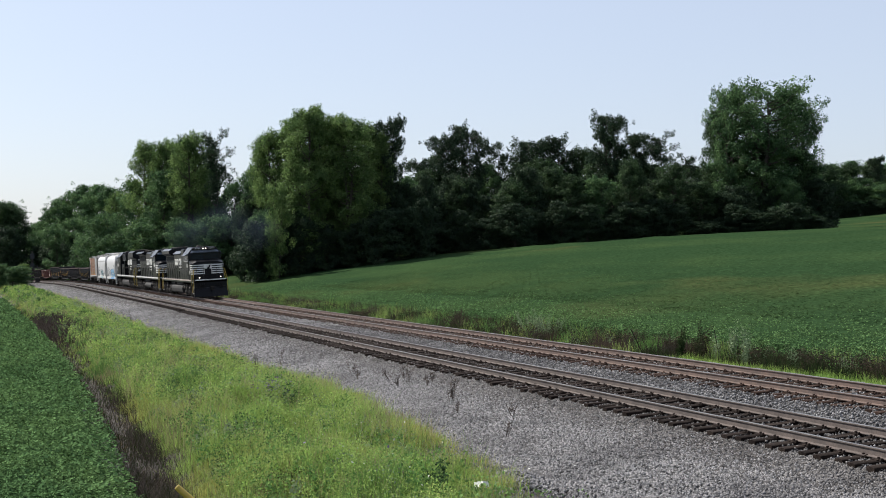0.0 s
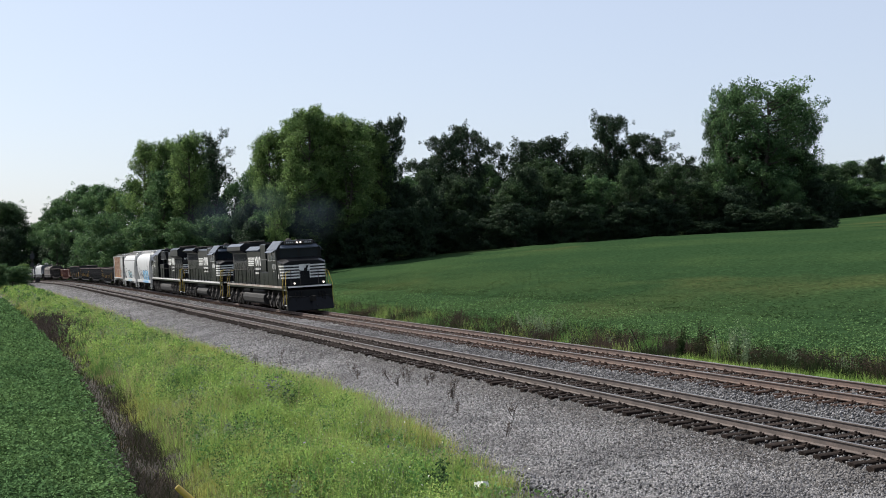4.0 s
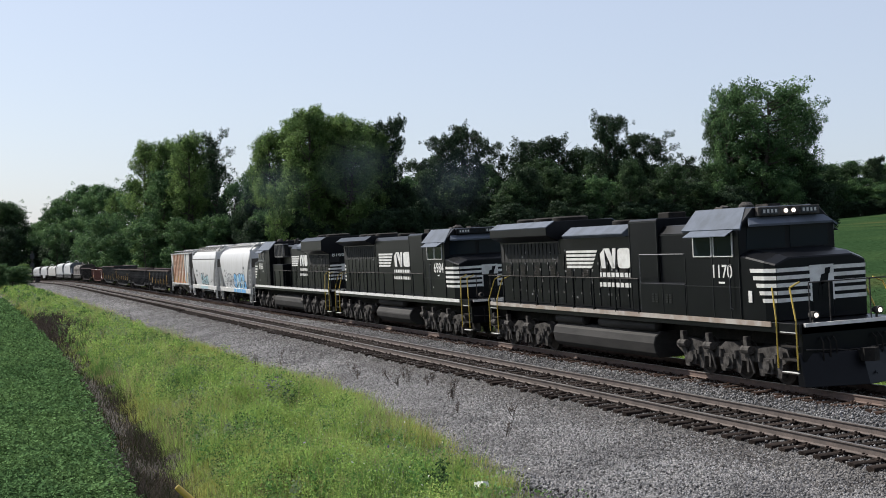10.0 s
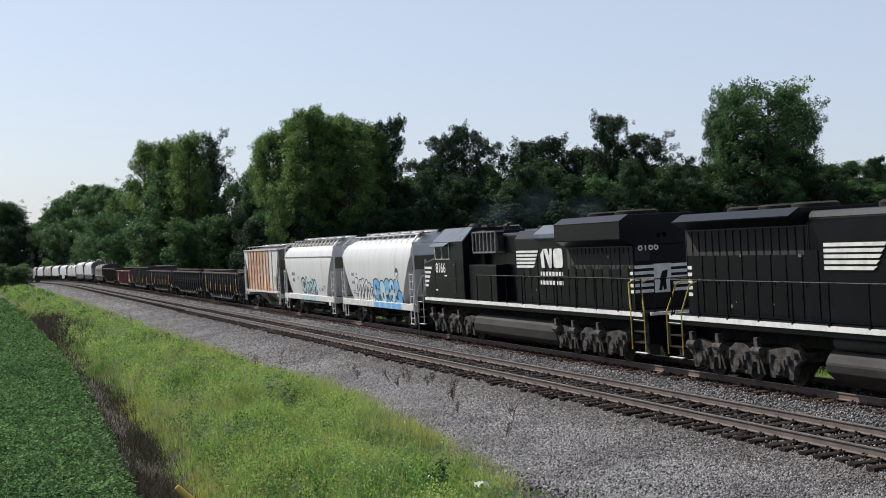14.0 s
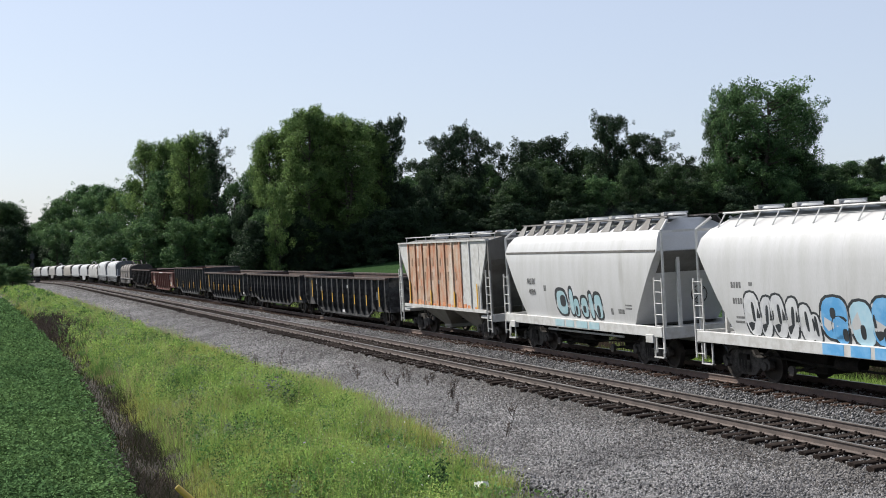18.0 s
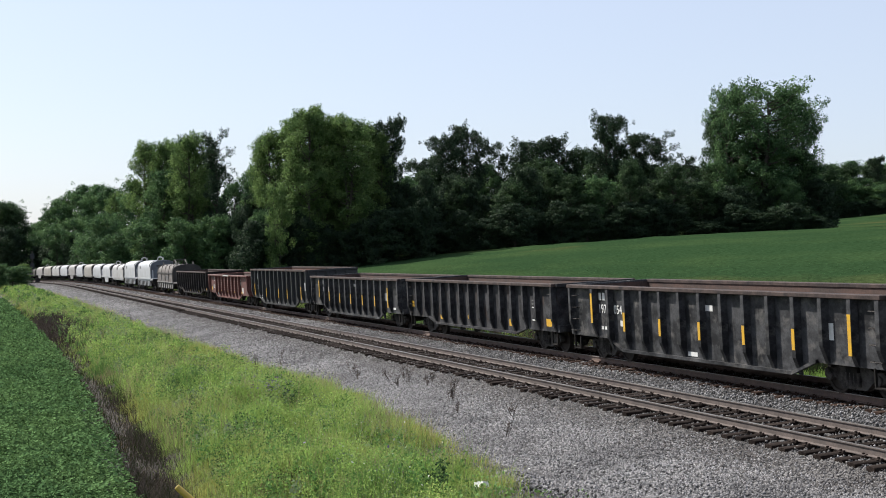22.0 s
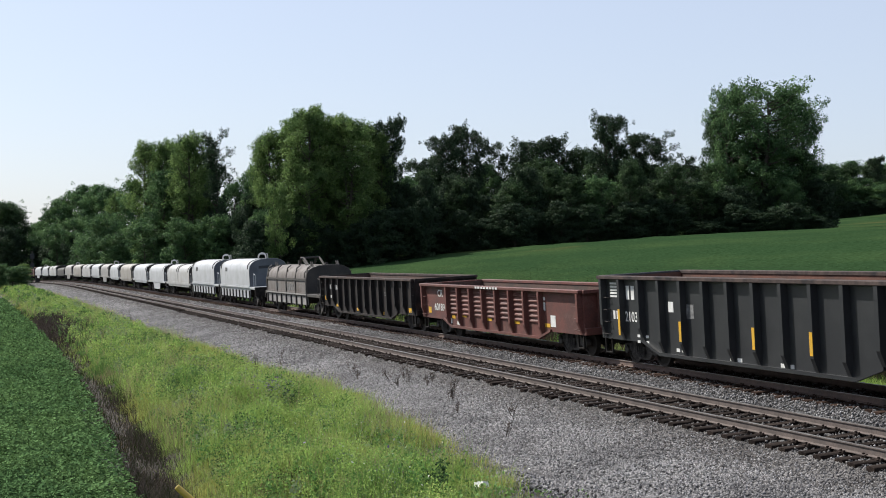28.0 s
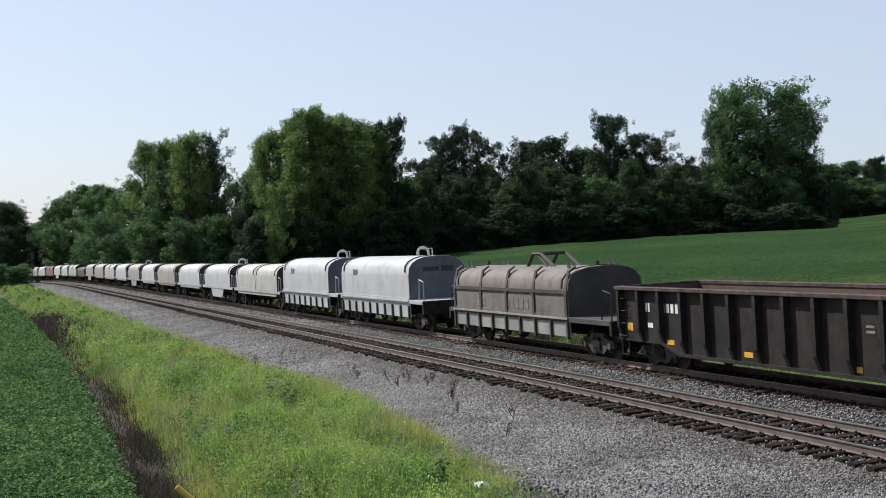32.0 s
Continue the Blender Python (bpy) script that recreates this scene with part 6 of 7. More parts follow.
LABEL = {"cottonwood": "tall leafy tree with several stems, sunlit yellow-green crown", "maple": "dense broad green tree at the wood's edge", "linden": "dense tree within the wood, leaves darkened as shade", "oak": "dark oak-like tree with open uneven crown",
         "big": "large spreading tree standing above the wood", "ragged": "thin ragged tree with open crown and gaps", "understory": "dense shrub filling the wood's edge, leaves darkened as shade",
         "thicket": "green bushy thicket at the wood's edge", "sapling": "young light green tree at the wood's edge"}


def tree(kind, px, d, top, width, seed=0, dz=0.0):
    """Plants a tree d metres ahead whose crown reaches up to the given height line and spans width."""
    x, y = at_view(px, d)
    z = land(x, y) - .1 + dz
    h = 3.31 + (467 - top) * d / 2310 - z
    w = width * d / 2310
    wide = {"cottonwood": 5.8, "maple": 6.2, "linden": 6.2, "oak": 6.6, "big": 8.2, "ragged": 4.6, "understory": 8.0, "thicket": 9.0, "sapling": 8.0}[kind]
    root = thing("tree" if kind not in ("understory", "thicket") else "shrub", LABEL[kind], "tree" if kind not in ("understory", "thicket") else "shrub", "trees of the wood" if kind not in ("understory", "thicket") else "shrubs of the wood")
    root.matrix_basis = Matrix.LocRotScale((x, y, z), Euler((0, 0, 1.7 * seed + px * .37)), (w / wide, w / wide, h / 19.2))
    trunk, crown = TREES[kind]
    for n, me in (("trunk", trunk), ("crown", crown)):
        o = new(n, me)
        o.parent = root
    return root


WOOD = [  # kind, across, ahead, top line, half width
    ("maple", 12, 335, 357, 44), ("maple", -40, 345, 350, 50), ("thicket", 60, 400, 400, 40),
    ("maple", 70, 350, 392, 26), ("maple", 105, 335, 352, 34), ("maple", 150, 312, 326, 38), ("maple", 195, 292, 330, 36), ("maple", 235, 262, 318, 36), ("thicket", 105, 315, 405, 40), ("thicket", 180, 280, 385, 44), ("maple", 320, 216, 246, 44), ("maple", 370, 210, 285, 38), ("cottonwood", 290, 212, 244, 34),
    ("maple", 450, 182, 292, 34), ("cottonwood", 512, 174, 212, 34), ("cottonwood", 645, 176, 214, 40), ("cottonwood", 532, 170, 196, 28), ("cottonwood", 560, 169, 183, 26), ("cottonwood", 602, 171, 199, 28), ("cottonwood", 465, 174, 236, 24), ("cottonwood", 672, 175, 232, 26), ("thicket", 470, 166, 380, 34), ("maple", 720, 190, 312, 40),
    ("maple", 88, 345, 372, 30), ("maple", 128, 320, 338, 40), ("maple", 172, 300, 326, 42), ("cottonwood", 208, 285, 338, 26), ("thicket", 150, 290, 420, 42), ("thicket", 210, 262, 420, 45),
    ("cottonwood", 256, 215, 247, 38), ("maple", 300, 222, 262, 40), ("cottonwood", 338, 205, 231, 44), ("ragged", 384, 202, 236, 32), ("thicket", 262, 204, 400, 52), ("thicket", 330, 200, 395, 50), ("maple", 290, 208, 300, 45), ("maple", 345, 212, 292, 48),
    ("maple", 415, 232, 322, 40), ("thicket", 430, 214, 400, 60), ("understory", 395, 205, 410, 45),
    ("cottonwood", 482, 172, 226, 40), ("cottonwood", 548, 168, 186, 56), ("cottonwood", 618, 170, 205, 52), ("cottonwood", 585, 172, 200, 46), ("oak", 690, 176, 212, 34), ("maple", 665, 180, 262, 46), ("sapling", 492, 162, 330, 34), ("maple", 560, 178, 262, 60),
    ("oak", 790, 196, 240, 40), ("oak", 830, 198, 226, 40), ("ragged", 882, 204, 256, 30), ("oak", 935, 206, 250, 44), ("oak", 988, 206, 246, 42), ("maple", 1030, 208, 262, 36), ("oak", 1074, 196, 204, 40), ("oak", 1118, 200, 238, 36),
    ("ragged", 1172, 198, 238, 36), ("ragged", 1212, 202, 276, 26), ("maple", 760, 196, 300, 44), ("maple", 1150, 205, 290, 46), ("maple", 860, 204, 290, 44), ("maple", 960, 202, 282, 46), ("maple", 1060, 200, 270, 44),
    ("big", 1352, 192, 158, 96), ("big", 1410, 195, 176, 66), ("maple", 1290, 198, 252, 44), ("maple", 1415, 196, 262, 46), ("maple", 1350, 196, 240, 66),
    ("sapling", 812, 182, 318, 44), ("sapling", 908, 178, 322, 46), ("maple", 980, 182, 296, 40), ("thicket", 930, 180, 300, 44), ("sapling", 1116, 182, 282, 34), ("maple", 1192, 184, 290, 40), ("thicket", 760, 180, 338, 44), ("thicket", 1060, 182, 320, 46), ("sapling", 1240, 186, 322, 36), ("thicket", 1300, 186, 330, 44), ("thicket", 1400, 188, 322, 44), ("maple", 1010, 180, 310, 34),
    ("maple", 1474, 330, 290, 30), ("maple", 1508, 336, 284, 32), ("cottonwood", 1549, 330, 279, 20), ("maple", 1575, 336, 288, 34), ("maple", 1428, 205, 300, 40), ("maple", 1460, 320, 300, 36), ("thicket", 1530, 324, 318, 40), ("thicket", 1490, 322, 326, 40), ("thicket", 1550, 322, 330, 42), ("maple", 1620, 340, 280, 40),
]
WOOD += [("linden", 8, 330, 360, 40), ("linden", 30, 334, 372, 26), ("understory", 10, 322, 405, 40), ("thicket", 386, 198, 388, 44), ("understory", 410, 199, 395, 40), ("linden", 1236, 212, 292, 40), ("linden", 1222, 206, 318, 34), ("linden", 1462, 322, 292, 34), ("linden", 1500, 328, 290, 34), ("linden", 1540, 330, 292, 30), ("oak", 1552, 326, 279, 18), ("linden", 1580, 332, 292, 34), ("maple", 1268, 196, 196, 34), ("big", 1292, 193, 160, 52)]
for k in range(12):
    WOOD.append(("linden" if k % 3 else "oak", 752 + 43 * k, 214 + 5 * (k % 3), 284 + 14 * ((k * 5) % 4), 44))
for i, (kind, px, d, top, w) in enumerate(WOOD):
    # many trees here swap to the darker leaves that stand for shade
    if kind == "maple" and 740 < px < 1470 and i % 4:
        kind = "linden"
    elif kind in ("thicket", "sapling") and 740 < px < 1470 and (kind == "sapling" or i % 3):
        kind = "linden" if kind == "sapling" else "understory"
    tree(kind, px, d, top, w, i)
# lower edge of the wood, its shade put into dark leaves, in two rows
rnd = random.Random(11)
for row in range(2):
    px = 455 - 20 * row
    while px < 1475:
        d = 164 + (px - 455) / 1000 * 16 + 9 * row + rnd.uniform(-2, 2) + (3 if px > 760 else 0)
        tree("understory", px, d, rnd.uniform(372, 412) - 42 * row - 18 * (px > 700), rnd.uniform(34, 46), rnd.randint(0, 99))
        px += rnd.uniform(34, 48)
px = 70
while px < 450:
    d = 330 - (px - 70) / 380 * 125
    tree("understory", px, d, rnd.uniform(420, 440), rnd.uniform(26, 36), rnd.randint(0, 99))
    px += rnd.uniform(24, 34)
px = 1462
while px < 1620:
    tree("understory", px, 318, rnd.uniform(345, 365), 26, rnd.randint(0, 99))
    px += 22
# bush beside the track at the bend
tree("thicket", 22, 238, 474, 40, 3)
tree("sapling", 40, 250, 468, 20, 5)
tree("thicket", -10, 232, 470, 34, 6)


# ---- crops, grass, weeds, loose stones ----
M_BEAN = material("soybean_leaves", (0.0689, 0.128, 0.0499), 0.65, second=(0.095, 0.164, 0.0618), scale=0.25, island=0.6, thin=0.2, spec=0.0)
M_BEAN_HILL = material("soybean_leaves_hill", (0.034, 0.066, 0.027), 0.75, second=(0.062, 0.088, 0.034), scale=0.09, stretch=(1, .45, 1), island=0.4, thin=0.2, spec=0.0)
# dark green that stands for the shade between the bean leaves
M_BEAN_SHADE = material("soybean_shade", (0.0229, 0.0516, 0.0161), 0.9, spec=0.0, second=(0.0321, 0.0666, 0.0207), scale=0.5, grain=0.4, grain_scale=9, bump=1.5, bump_scale=7)
M_BEAN_FAR = material("soybean_canopy", (0.0200, 0.0412, 0.0172), 0.95, spec=0.0, second=(0.0290, 0.0530, 0.0205), scale=0.09, stretch=(1, .45, 1), third=(0.0520, 0.0600, 0.0230), third_scale=0.055, third_spread=(0.53, 0.72), grain=0.4, grain_scale=5.0, bump=2.5, bump_scale=6.0)
M_BLADE = [material("grass_fresh", (0.200, 0.325, 0.075), 0.6, second=(0.275, 0.380, 0.100), scale=0.35, island=0.5, thin=0.4, spec=0.05),
           material("grass_yellow", (0.352, 0.352, 0.103), 0.6, second=(0.259, 0.3, 0.0879), scale=0.35, island=0.3, thin=0.4, spec=0.05),
           material("grass_dry", (0.152, 0.112, 0.068), 0.75, second=(0.08, 0.06, 0.044), scale=0.4, island=0.35, thin=0.25, spec=0.0),
           material("weed_leaf", (0.098, 0.196, 0.056), 0.6, second=(0.150, 0.262, 0.075), scale=0.4, island=0.4, thin=0.25, spec=0.05),
           material("weed_dark", (0.028, 0.044, 0.0176), 0.7, second=(0.048, 0.04, 0.028), scale=0.5, island=0.35, thin=0.2, spec=0.0)]
M_WITHERED = material("withered_stalks", (0.098, 0.080, 0.070), 0.85, second=(0.062, 0.050, 0.045), scale=0.7, island=0.35, thin=0.2, spec=0.0)
M_WHITEFLOWER = material("white_petal", (0.6, 0.6, 0.55), 0.7)
M_PURPLE = material("purple_flower", (0.12, 0.09, 0.17), 0.7, island=0.3)
rng = np.random.default_rng(5)


def land_v(x, y):
    return np.array([land(a, b) for a, b in zip(x, y)])


def shift_v(y):
    u = np.maximum(0, y - 200.0)
    return -u * u / 3600.0


def wig_v(y, x=None):
    return (0 if x is None else drift(x, y)) + np.array([0.35 * noise.noise((b * 0.12, 1.0, 0.0)) + 0.15 * noise.noise((b * 0.5, 1.0, 5.0)) for b in y])


def stuff(name, me, label, category):
    return tagged(new(name, me), label, category, kind="stuff")


def leaf_quads(p, size, up=.6):
    """Tilted little leaves at the points p."""
    n = len(p)
    nrm = rng.normal(size=(n, 3)) * np.array((1, 1, .6)) + np.array((0, 0, up * 2))
    nrm /= np.linalg.norm(nrm, axis=1)[:, None]
    a = np.cross(nrm, rng.normal(size=(n, 3)))
    a /= np.linalg.norm(a, axis=1)[:, None]
    b = np.cross(nrm, a)
    s = np.asarray(size).reshape(-1, 1) * np.ones((n, 1)) * rng.uniform(.65, 1.3, (n, 1))
    return np.stack([p - a * s, p + b * s * .6 - nrm * s * .1, p + a * s, p - b * s * .6 - nrm * s * .1], axis=1).reshape(-1, 3)


def blades(x, y, z, h, w, lean=.35):
    """Tapered grass blades as narrow triangles with a bend."""
    n = len(x)
    p = np.stack([x, y, z], axis=1)
    th = rng.uniform(0, 6.283, n)
    side = np.stack([np.cos(th), np.sin(th), np.zeros(n)], axis=1) * (w / 2)[:, None]
    tilt = np.stack([rng.normal(0, lean, n), rng.normal(0, lean, n), np.ones(n)], axis=1)
    top = p + tilt * h[:, None]
    midp = p + tilt * (h * .55)[:, None] * np.array((.6, .6, 1.0))
    return np.stack([p - side, p + side, midp + side * .75, midp - side * .75, top + side * .12, top - side * .12], axis=1).reshape(-1, 3)


def sheet(name, xs, ys, height, mat, label, rough=.12, sc=.8):
    verts, faces = [], []
    for y in ys:
        for x in xs:
            xx = x + (float(drift(x, y)) if x < 4 else 0)
            verts.append((xx, y, land(xx, y) + (height if (xx < 4 or xx > 29.9) and y not in (ys[0], ys[-1]) and x != xs[0] and not (x == xs[-1] and x < 4) else -.05) + rough * noise.noise((xx * sc, y * sc, 2.0))))
    nx = len(xs)
    for j in range(len(ys) - 1):
        for i in range(nx - 1):
            faces.append((j * nx + i, j * nx + i + 1, (j + 1) * nx + i + 1, (j + 1) * nx + i))
    me = bpy.data.meshes.new(name)
    me.from_pydata(verts, [], faces)
    me.materials.append(mat)
    me.polygons.foreach_set("use_smooth", [True] * len(faces))
    return stuff(name, me, label, "crop field")


def spread(n, x0, x1, y0, y1, power=1.0):
    """Random plan places, denser towards y0."""
    u = rng.uniform(0, 1, n) ** power
    return rng.uniform(x0, x1, n), y0 + (y1 - y0) * u


# bean field on the camera's side of the ditch: shade-dark sheet under loose leaves
sheet("soybean_field", [-300, -120, -60, -30, -15, -8, -4, -2, -1] + [-.5 + .35 * i for i in range(11)], [5 + 1.0 * i for i in range(60)] + [66 + 4 * i for i in range(50)] + [300, 400], .45, M_BEAN_SHADE, "soybean field beside the ditch, coloured as shade between the leaves")
x, y = spread(160000, -.4, 3.45, 20, 150, 1.9)
x0 = x
x = x + wig_v(y) * .8 * np.clip(x / 2, 0, 1)
keep = (x < 3.4) & (rng.uniform(0, 1, len(x)) < np.clip((3.45 - x) * 2.2 + .35, 0, 1))
x, y = x[keep], y[keep]
x = x + drift(x, y)
lump = np.array([noise.noise((a * 1.3, b * 1.3, 7.0)) for a, b in zip(x, y)])
z = -1.0 + .58 + .13 * lump + rng.uniform(-.10, .10, len(x)) - np.where(x - drift(x, y) > 2.8, rng.uniform(0, .5, len(x)), 0)
p = np.stack([x, y, z], axis=1)
stuff("soybean_leaves", soup("soybean_leaves", leaf_quads(p, .021 + .0007 * y, 1.0), LEAF, M_BEAN), "dense soybean leaves covering the field", "crop plants")

# bean field beyond the tracks, rising to the wood
sheet("soybean_field", [29.3, 29.55, 29.95] + [30.4 + .8 * i for i in range(13)] + [41 + 2.5 * i for i in range(40)] + [145, 160, 180, 210, 250, 300], [-20 + 2 * i for i in range(75)] + [130 + 6 * i for i in range(30)] + [320, 380, 460], .42, M_BEAN_FAR, "wide green soybean field rising to the wood", .16, .9)
x, y = spread(90000, 29.2, 37, 24, 150, 1.4)
x = 29.2 + (x - 29.2) * rng.uniform(.15, 1, len(x))
x = x + .5 * wig_v(y)
z = land_v(x, y) + .42 + rng.uniform(-.10, .12, len(x)) - np.where(x < 29.7, rng.uniform(0, .55, len(x)), 0)
xe, ye = spread(26000, 29.15, 30.3, 24, 150, 1.4)
xe = xe + .35 * wig_v(ye)
x, y, z = np.concatenate([x, xe]), np.concatenate([y, ye]), np.concatenate([z, land_v(xe, ye) + rng.uniform(.0, .55, len(xe))])
stuff("soybean_leaves", soup("soybean_leaves_far", leaf_quads(np.stack([x, y, z], axis=1), .052, 1.2), LEAF, M_BEAN), "dense soybean leaves along the field's edge", "crop plants")
x, y = spread(60000, 34, 52, 24, 130, 1.0)
x = 34 + (x - 34) * rng.uniform(0, 1, len(x))
z = land_v(x, y) + .42 + rng.uniform(-.02, .09, len(x))
stuff("soybean_leaves", soup("soybean_leaves_hill", leaf_quads(np.stack([x, y, z], axis=1), .05, 2.0), LEAF, M_BEAN_HILL), "soybean leaves over the rising field", "crop plants")


# grassy bank between ditch and ballast: tussocks of arching blades, each with its own height and tone
M_OLIVE = material("grass_olive", (0.218, 0.318, 0.088), 0.65, second=(0.315, 0.385, 0.122), scale=0.4, island=0.4, thin=0.48, spec=0.04)
M_SEED = material("grass_seed_heads", (0.300, 0.262, 0.150), 0.8, second=(0.215, 0.180, 0.118), scale=0.3, island=0.3, thin=0.3, spec=0.0)
M_WEED_PALE = material("weed_pale_leaf", (0.150, 0.205, 0.115), 0.6, second=(0.205, 0.262, 0.150), scale=0.5, island=0.35, thin=0.25, spec=0.06)
M_WEED_DARK = material("weed_dark_leaf", (0.040, 0.080, 0.030), 0.6, second=(0.066, 0.115, 0.042), scale=0.6, island=0.4, thin=0.25, spec=0.06)
BANK_MATS = (M_BLADE[0], M_BLADE[1], M_BLADE[2], M_BLADE[3], M_OLIVE, M_SEED, M_BLADE[4])


def field_noise(x, y, sx, sy, k):
    return np.array([noise.noise((a * sx, b * sy, k)) for a, b in zip(x, y)])


def tussocks(cx, cy, h, rad, per, tone, width, splay=.9):
    """Blades of many tussocks: centres, heights, radii, blades each, material slots; they arch outwards."""
    k = np.repeat(np.arange(len(cx)), per)
    n = len(k)
    off = rng.normal(0, 1, (n, 2)) * rad[k][:, None]
    x, y = cx[k] + off[:, 0], cy[k] + off[:, 1]
    hh = h[k] * rng.uniform(.5, 1.12, n)
    w = width * (1 + y / 45) * rng.uniform(.7, 1.3, n)
    p = np.stack([x + wig_v(y, x) + shift_v(y), y, land_v(x, y) - .03], axis=1)
    th = rng.uniform(0, 6.283, n)
    side = np.stack([np.cos(th), np.sin(th), np.zeros(n)], axis=1) * (w / 2)[:, None]
    out = np.concatenate([off / rad[k][:, None] * (.085 * splay) + rng.normal(0, .10, (n, 2)), np.zeros((n, 1))], axis=1)
    up = np.array((0, 0, 1.0))
    midp = p + (out * .7 + up * .62) * hh[:, None]
    top = p + (out * 2.1 + up * rng.uniform(.8, 1.0, n)[:, None]) * hh[:, None]
    slot = tone[k]
    swap = rng.uniform(0, 1, n)
    slot = np.where(swap < .12, 4, np.where(swap > .94, 5, slot))
    return np.stack([p - side, p + side, midp + side * .75, midp - side * .75, top + side * .12, top - side * .12], axis=1).reshape(-1, 3), slot


def bank_room(x, y):
    """1 on the bank, falling to 0 at the ditch and at the ballast."""
    return np.clip((edge_at(y) + .1 - x) / 1.1, 0, 1) * np.clip((x - 4.9) / .6, 0, 1)


for nm, n, y0, y1, power, per, rad, width in (("near", 5600, 17, 64, 1.3, 44, .19, .0052), ("far", 3400, 58, 270, 1.6, 34, .34, .0064)):
    x, y = spread(n, 4.5, 11.8, y0, y1, power)
    room = bank_room(x, y)
    burnt = np.exp(-((x - 6.05) / .95) ** 2 - ((y - 97) / 10) ** 2)
    keep = (room > .02) & (rng.uniform(0, 1, n) > burnt)
    x, y, room = x[keep], y[keep], room[keep]
    big, fine = field_noise(x, y, .42, .24, 3.0), field_noise(x, y, 1.3, .9, 9.0)
    h = (.40 + .34 * big + .24 * fine + rng.uniform(-.08, .14, len(x))) * (.45 + .55 * room)
    h = np.clip(h, .16, .95)
    t = field_noise(x, y, .28, .12, 31.0) + .35 * fine + rng.normal(0, .16, len(x)) + np.clip((x - edge_at(y) + 1.4) * .35, 0, .5) + np.clip((24 - y) * .06, 0, .3)
    tone = np.where(t > .46, 1, np.where(t > .16, 4, np.where(t > -.20, 0, 3)))
    tone = np.where((field_noise(x, y, .5, .3, 47.0) > .34) & (rng.uniform(0, 1, len(x)) < .55), 5, tone)
    v, slot = tussocks(x, y, h, rad * rng.uniform(.6, 1.5, len(x)), per, tone, width)
    stuff("grass", soup("bank_grass_" + nm, v, BLADE, BANK_MATS[0], BANK_MATS[1:], slot), "tall uncut yellow-green grass in tussocks on the bank", "grass")

# short turf and thatch between the tussocks
x, y = spread(90000, 5.15, 11.9, 17, 120, 1.7)
keep = rng.uniform(0, 1, len(x)) < np.clip((edge_at(y) + .3 - x) / .7, 0, 1)
x, y = x[keep], y[keep]
slot = rng.choice([0, 4, 2, 3, 6], len(x), p=[.34, .36, .12, .16, .02])
stuff("grass", soup("bank_turf", blades(x + wig_v(y, x), y, land_v(x, y) - .02, rng.uniform(.08, .3, len(x)), .009 * (1 + y / 45) * rng.uniform(.7, 1.3, len(x)), .5), BLADE, BANK_MATS[0], BANK_MATS[1:], slot), "short turf and thatch under the tall grass", "grass")

# feathery seed heads standing over the grass in drifts
x, y = spread(52000, 4.9, 11.2, 17, 170, 1.7)
drifts = field_noise(x, y, .45, .25, 61.0) + .5 * field_noise(x, y, 1.6, 1.1, 6.0)
keep = (rng.uniform(0, 1, len(x)) < np.clip(.15 + 1.6 * drifts, .04, 1)) & (bank_room(x, y) > .25)
x, y, drifts = x[keep], y[keep], drifts[keep]
h = (.62 + .3 * np.clip(drifts, -.3, .6)) * rng.uniform(.7, 1.2, len(x))
stuff("seed_grass", soup("seed_grass", blades(x + wig_v(y, x), y, land_v(x, y), h, .0058 * (1 + y / 40) * rng.uniform(.7, 1.3, len(x)), .26), BLADE, M_SEED, (M_OLIVE,), (rng.uniform(0, 1, len(x)) < .45).astype(int)), "thin straw-coloured seed heads over the grass", "grass")

# leafy growth through the grass, standing in uneven mounds
x, y = spread(380000, 5.3, 11.2, 17, 230, 2.0)
hump = field_noise(x, y, .8, .6, 21.0) + .6 * field_noise(x, y, 2.1, 1.9, 4.0)
keep = rng.uniform(0, 1, len(x)) < np.clip(.50 + 1.1 * hump, .08, 1) * np.clip((edge_at(y) - .4 - x) * 1.2, 0, 1) * (1 - np.exp(-((x - 6.05) / .95) ** 2 - ((y - 97) / 10) ** 2))
x, y, hump = x[keep], y[keep], hump[keep]
z = land_v(x, y) + (.44 + .60 * hump) * rng.uniform(.25, 1.1, len(x)) * np.clip((edge_at(y) + .2 - x) / 1.8, .3, 1)
tone = field_noise(x, y, .5, .3, 33.0) + .5 * field_noise(x, y, 1.5, 1.0, 38.0) + rng.normal(0, .12, len(x))
stuff("leafy_weeds", soup("leafy_weeds", leaf_quads(np.stack([x + wig_v(y, x) + shift_v(y), y, z], axis=1), .0135 + .00042 * y, .3), LEAF, M_BLADE[3], (M_OLIVE, M_WEED_PALE, M_BLADE[0], M_WEED_DARK), np.where(tone < -.42, 4, np.where(tone > .34, 2, np.where(tone > .06, 1, np.where(tone > -.16, 3, 0))))), "leafy green weeds mixed through the bank grass", "weeds")


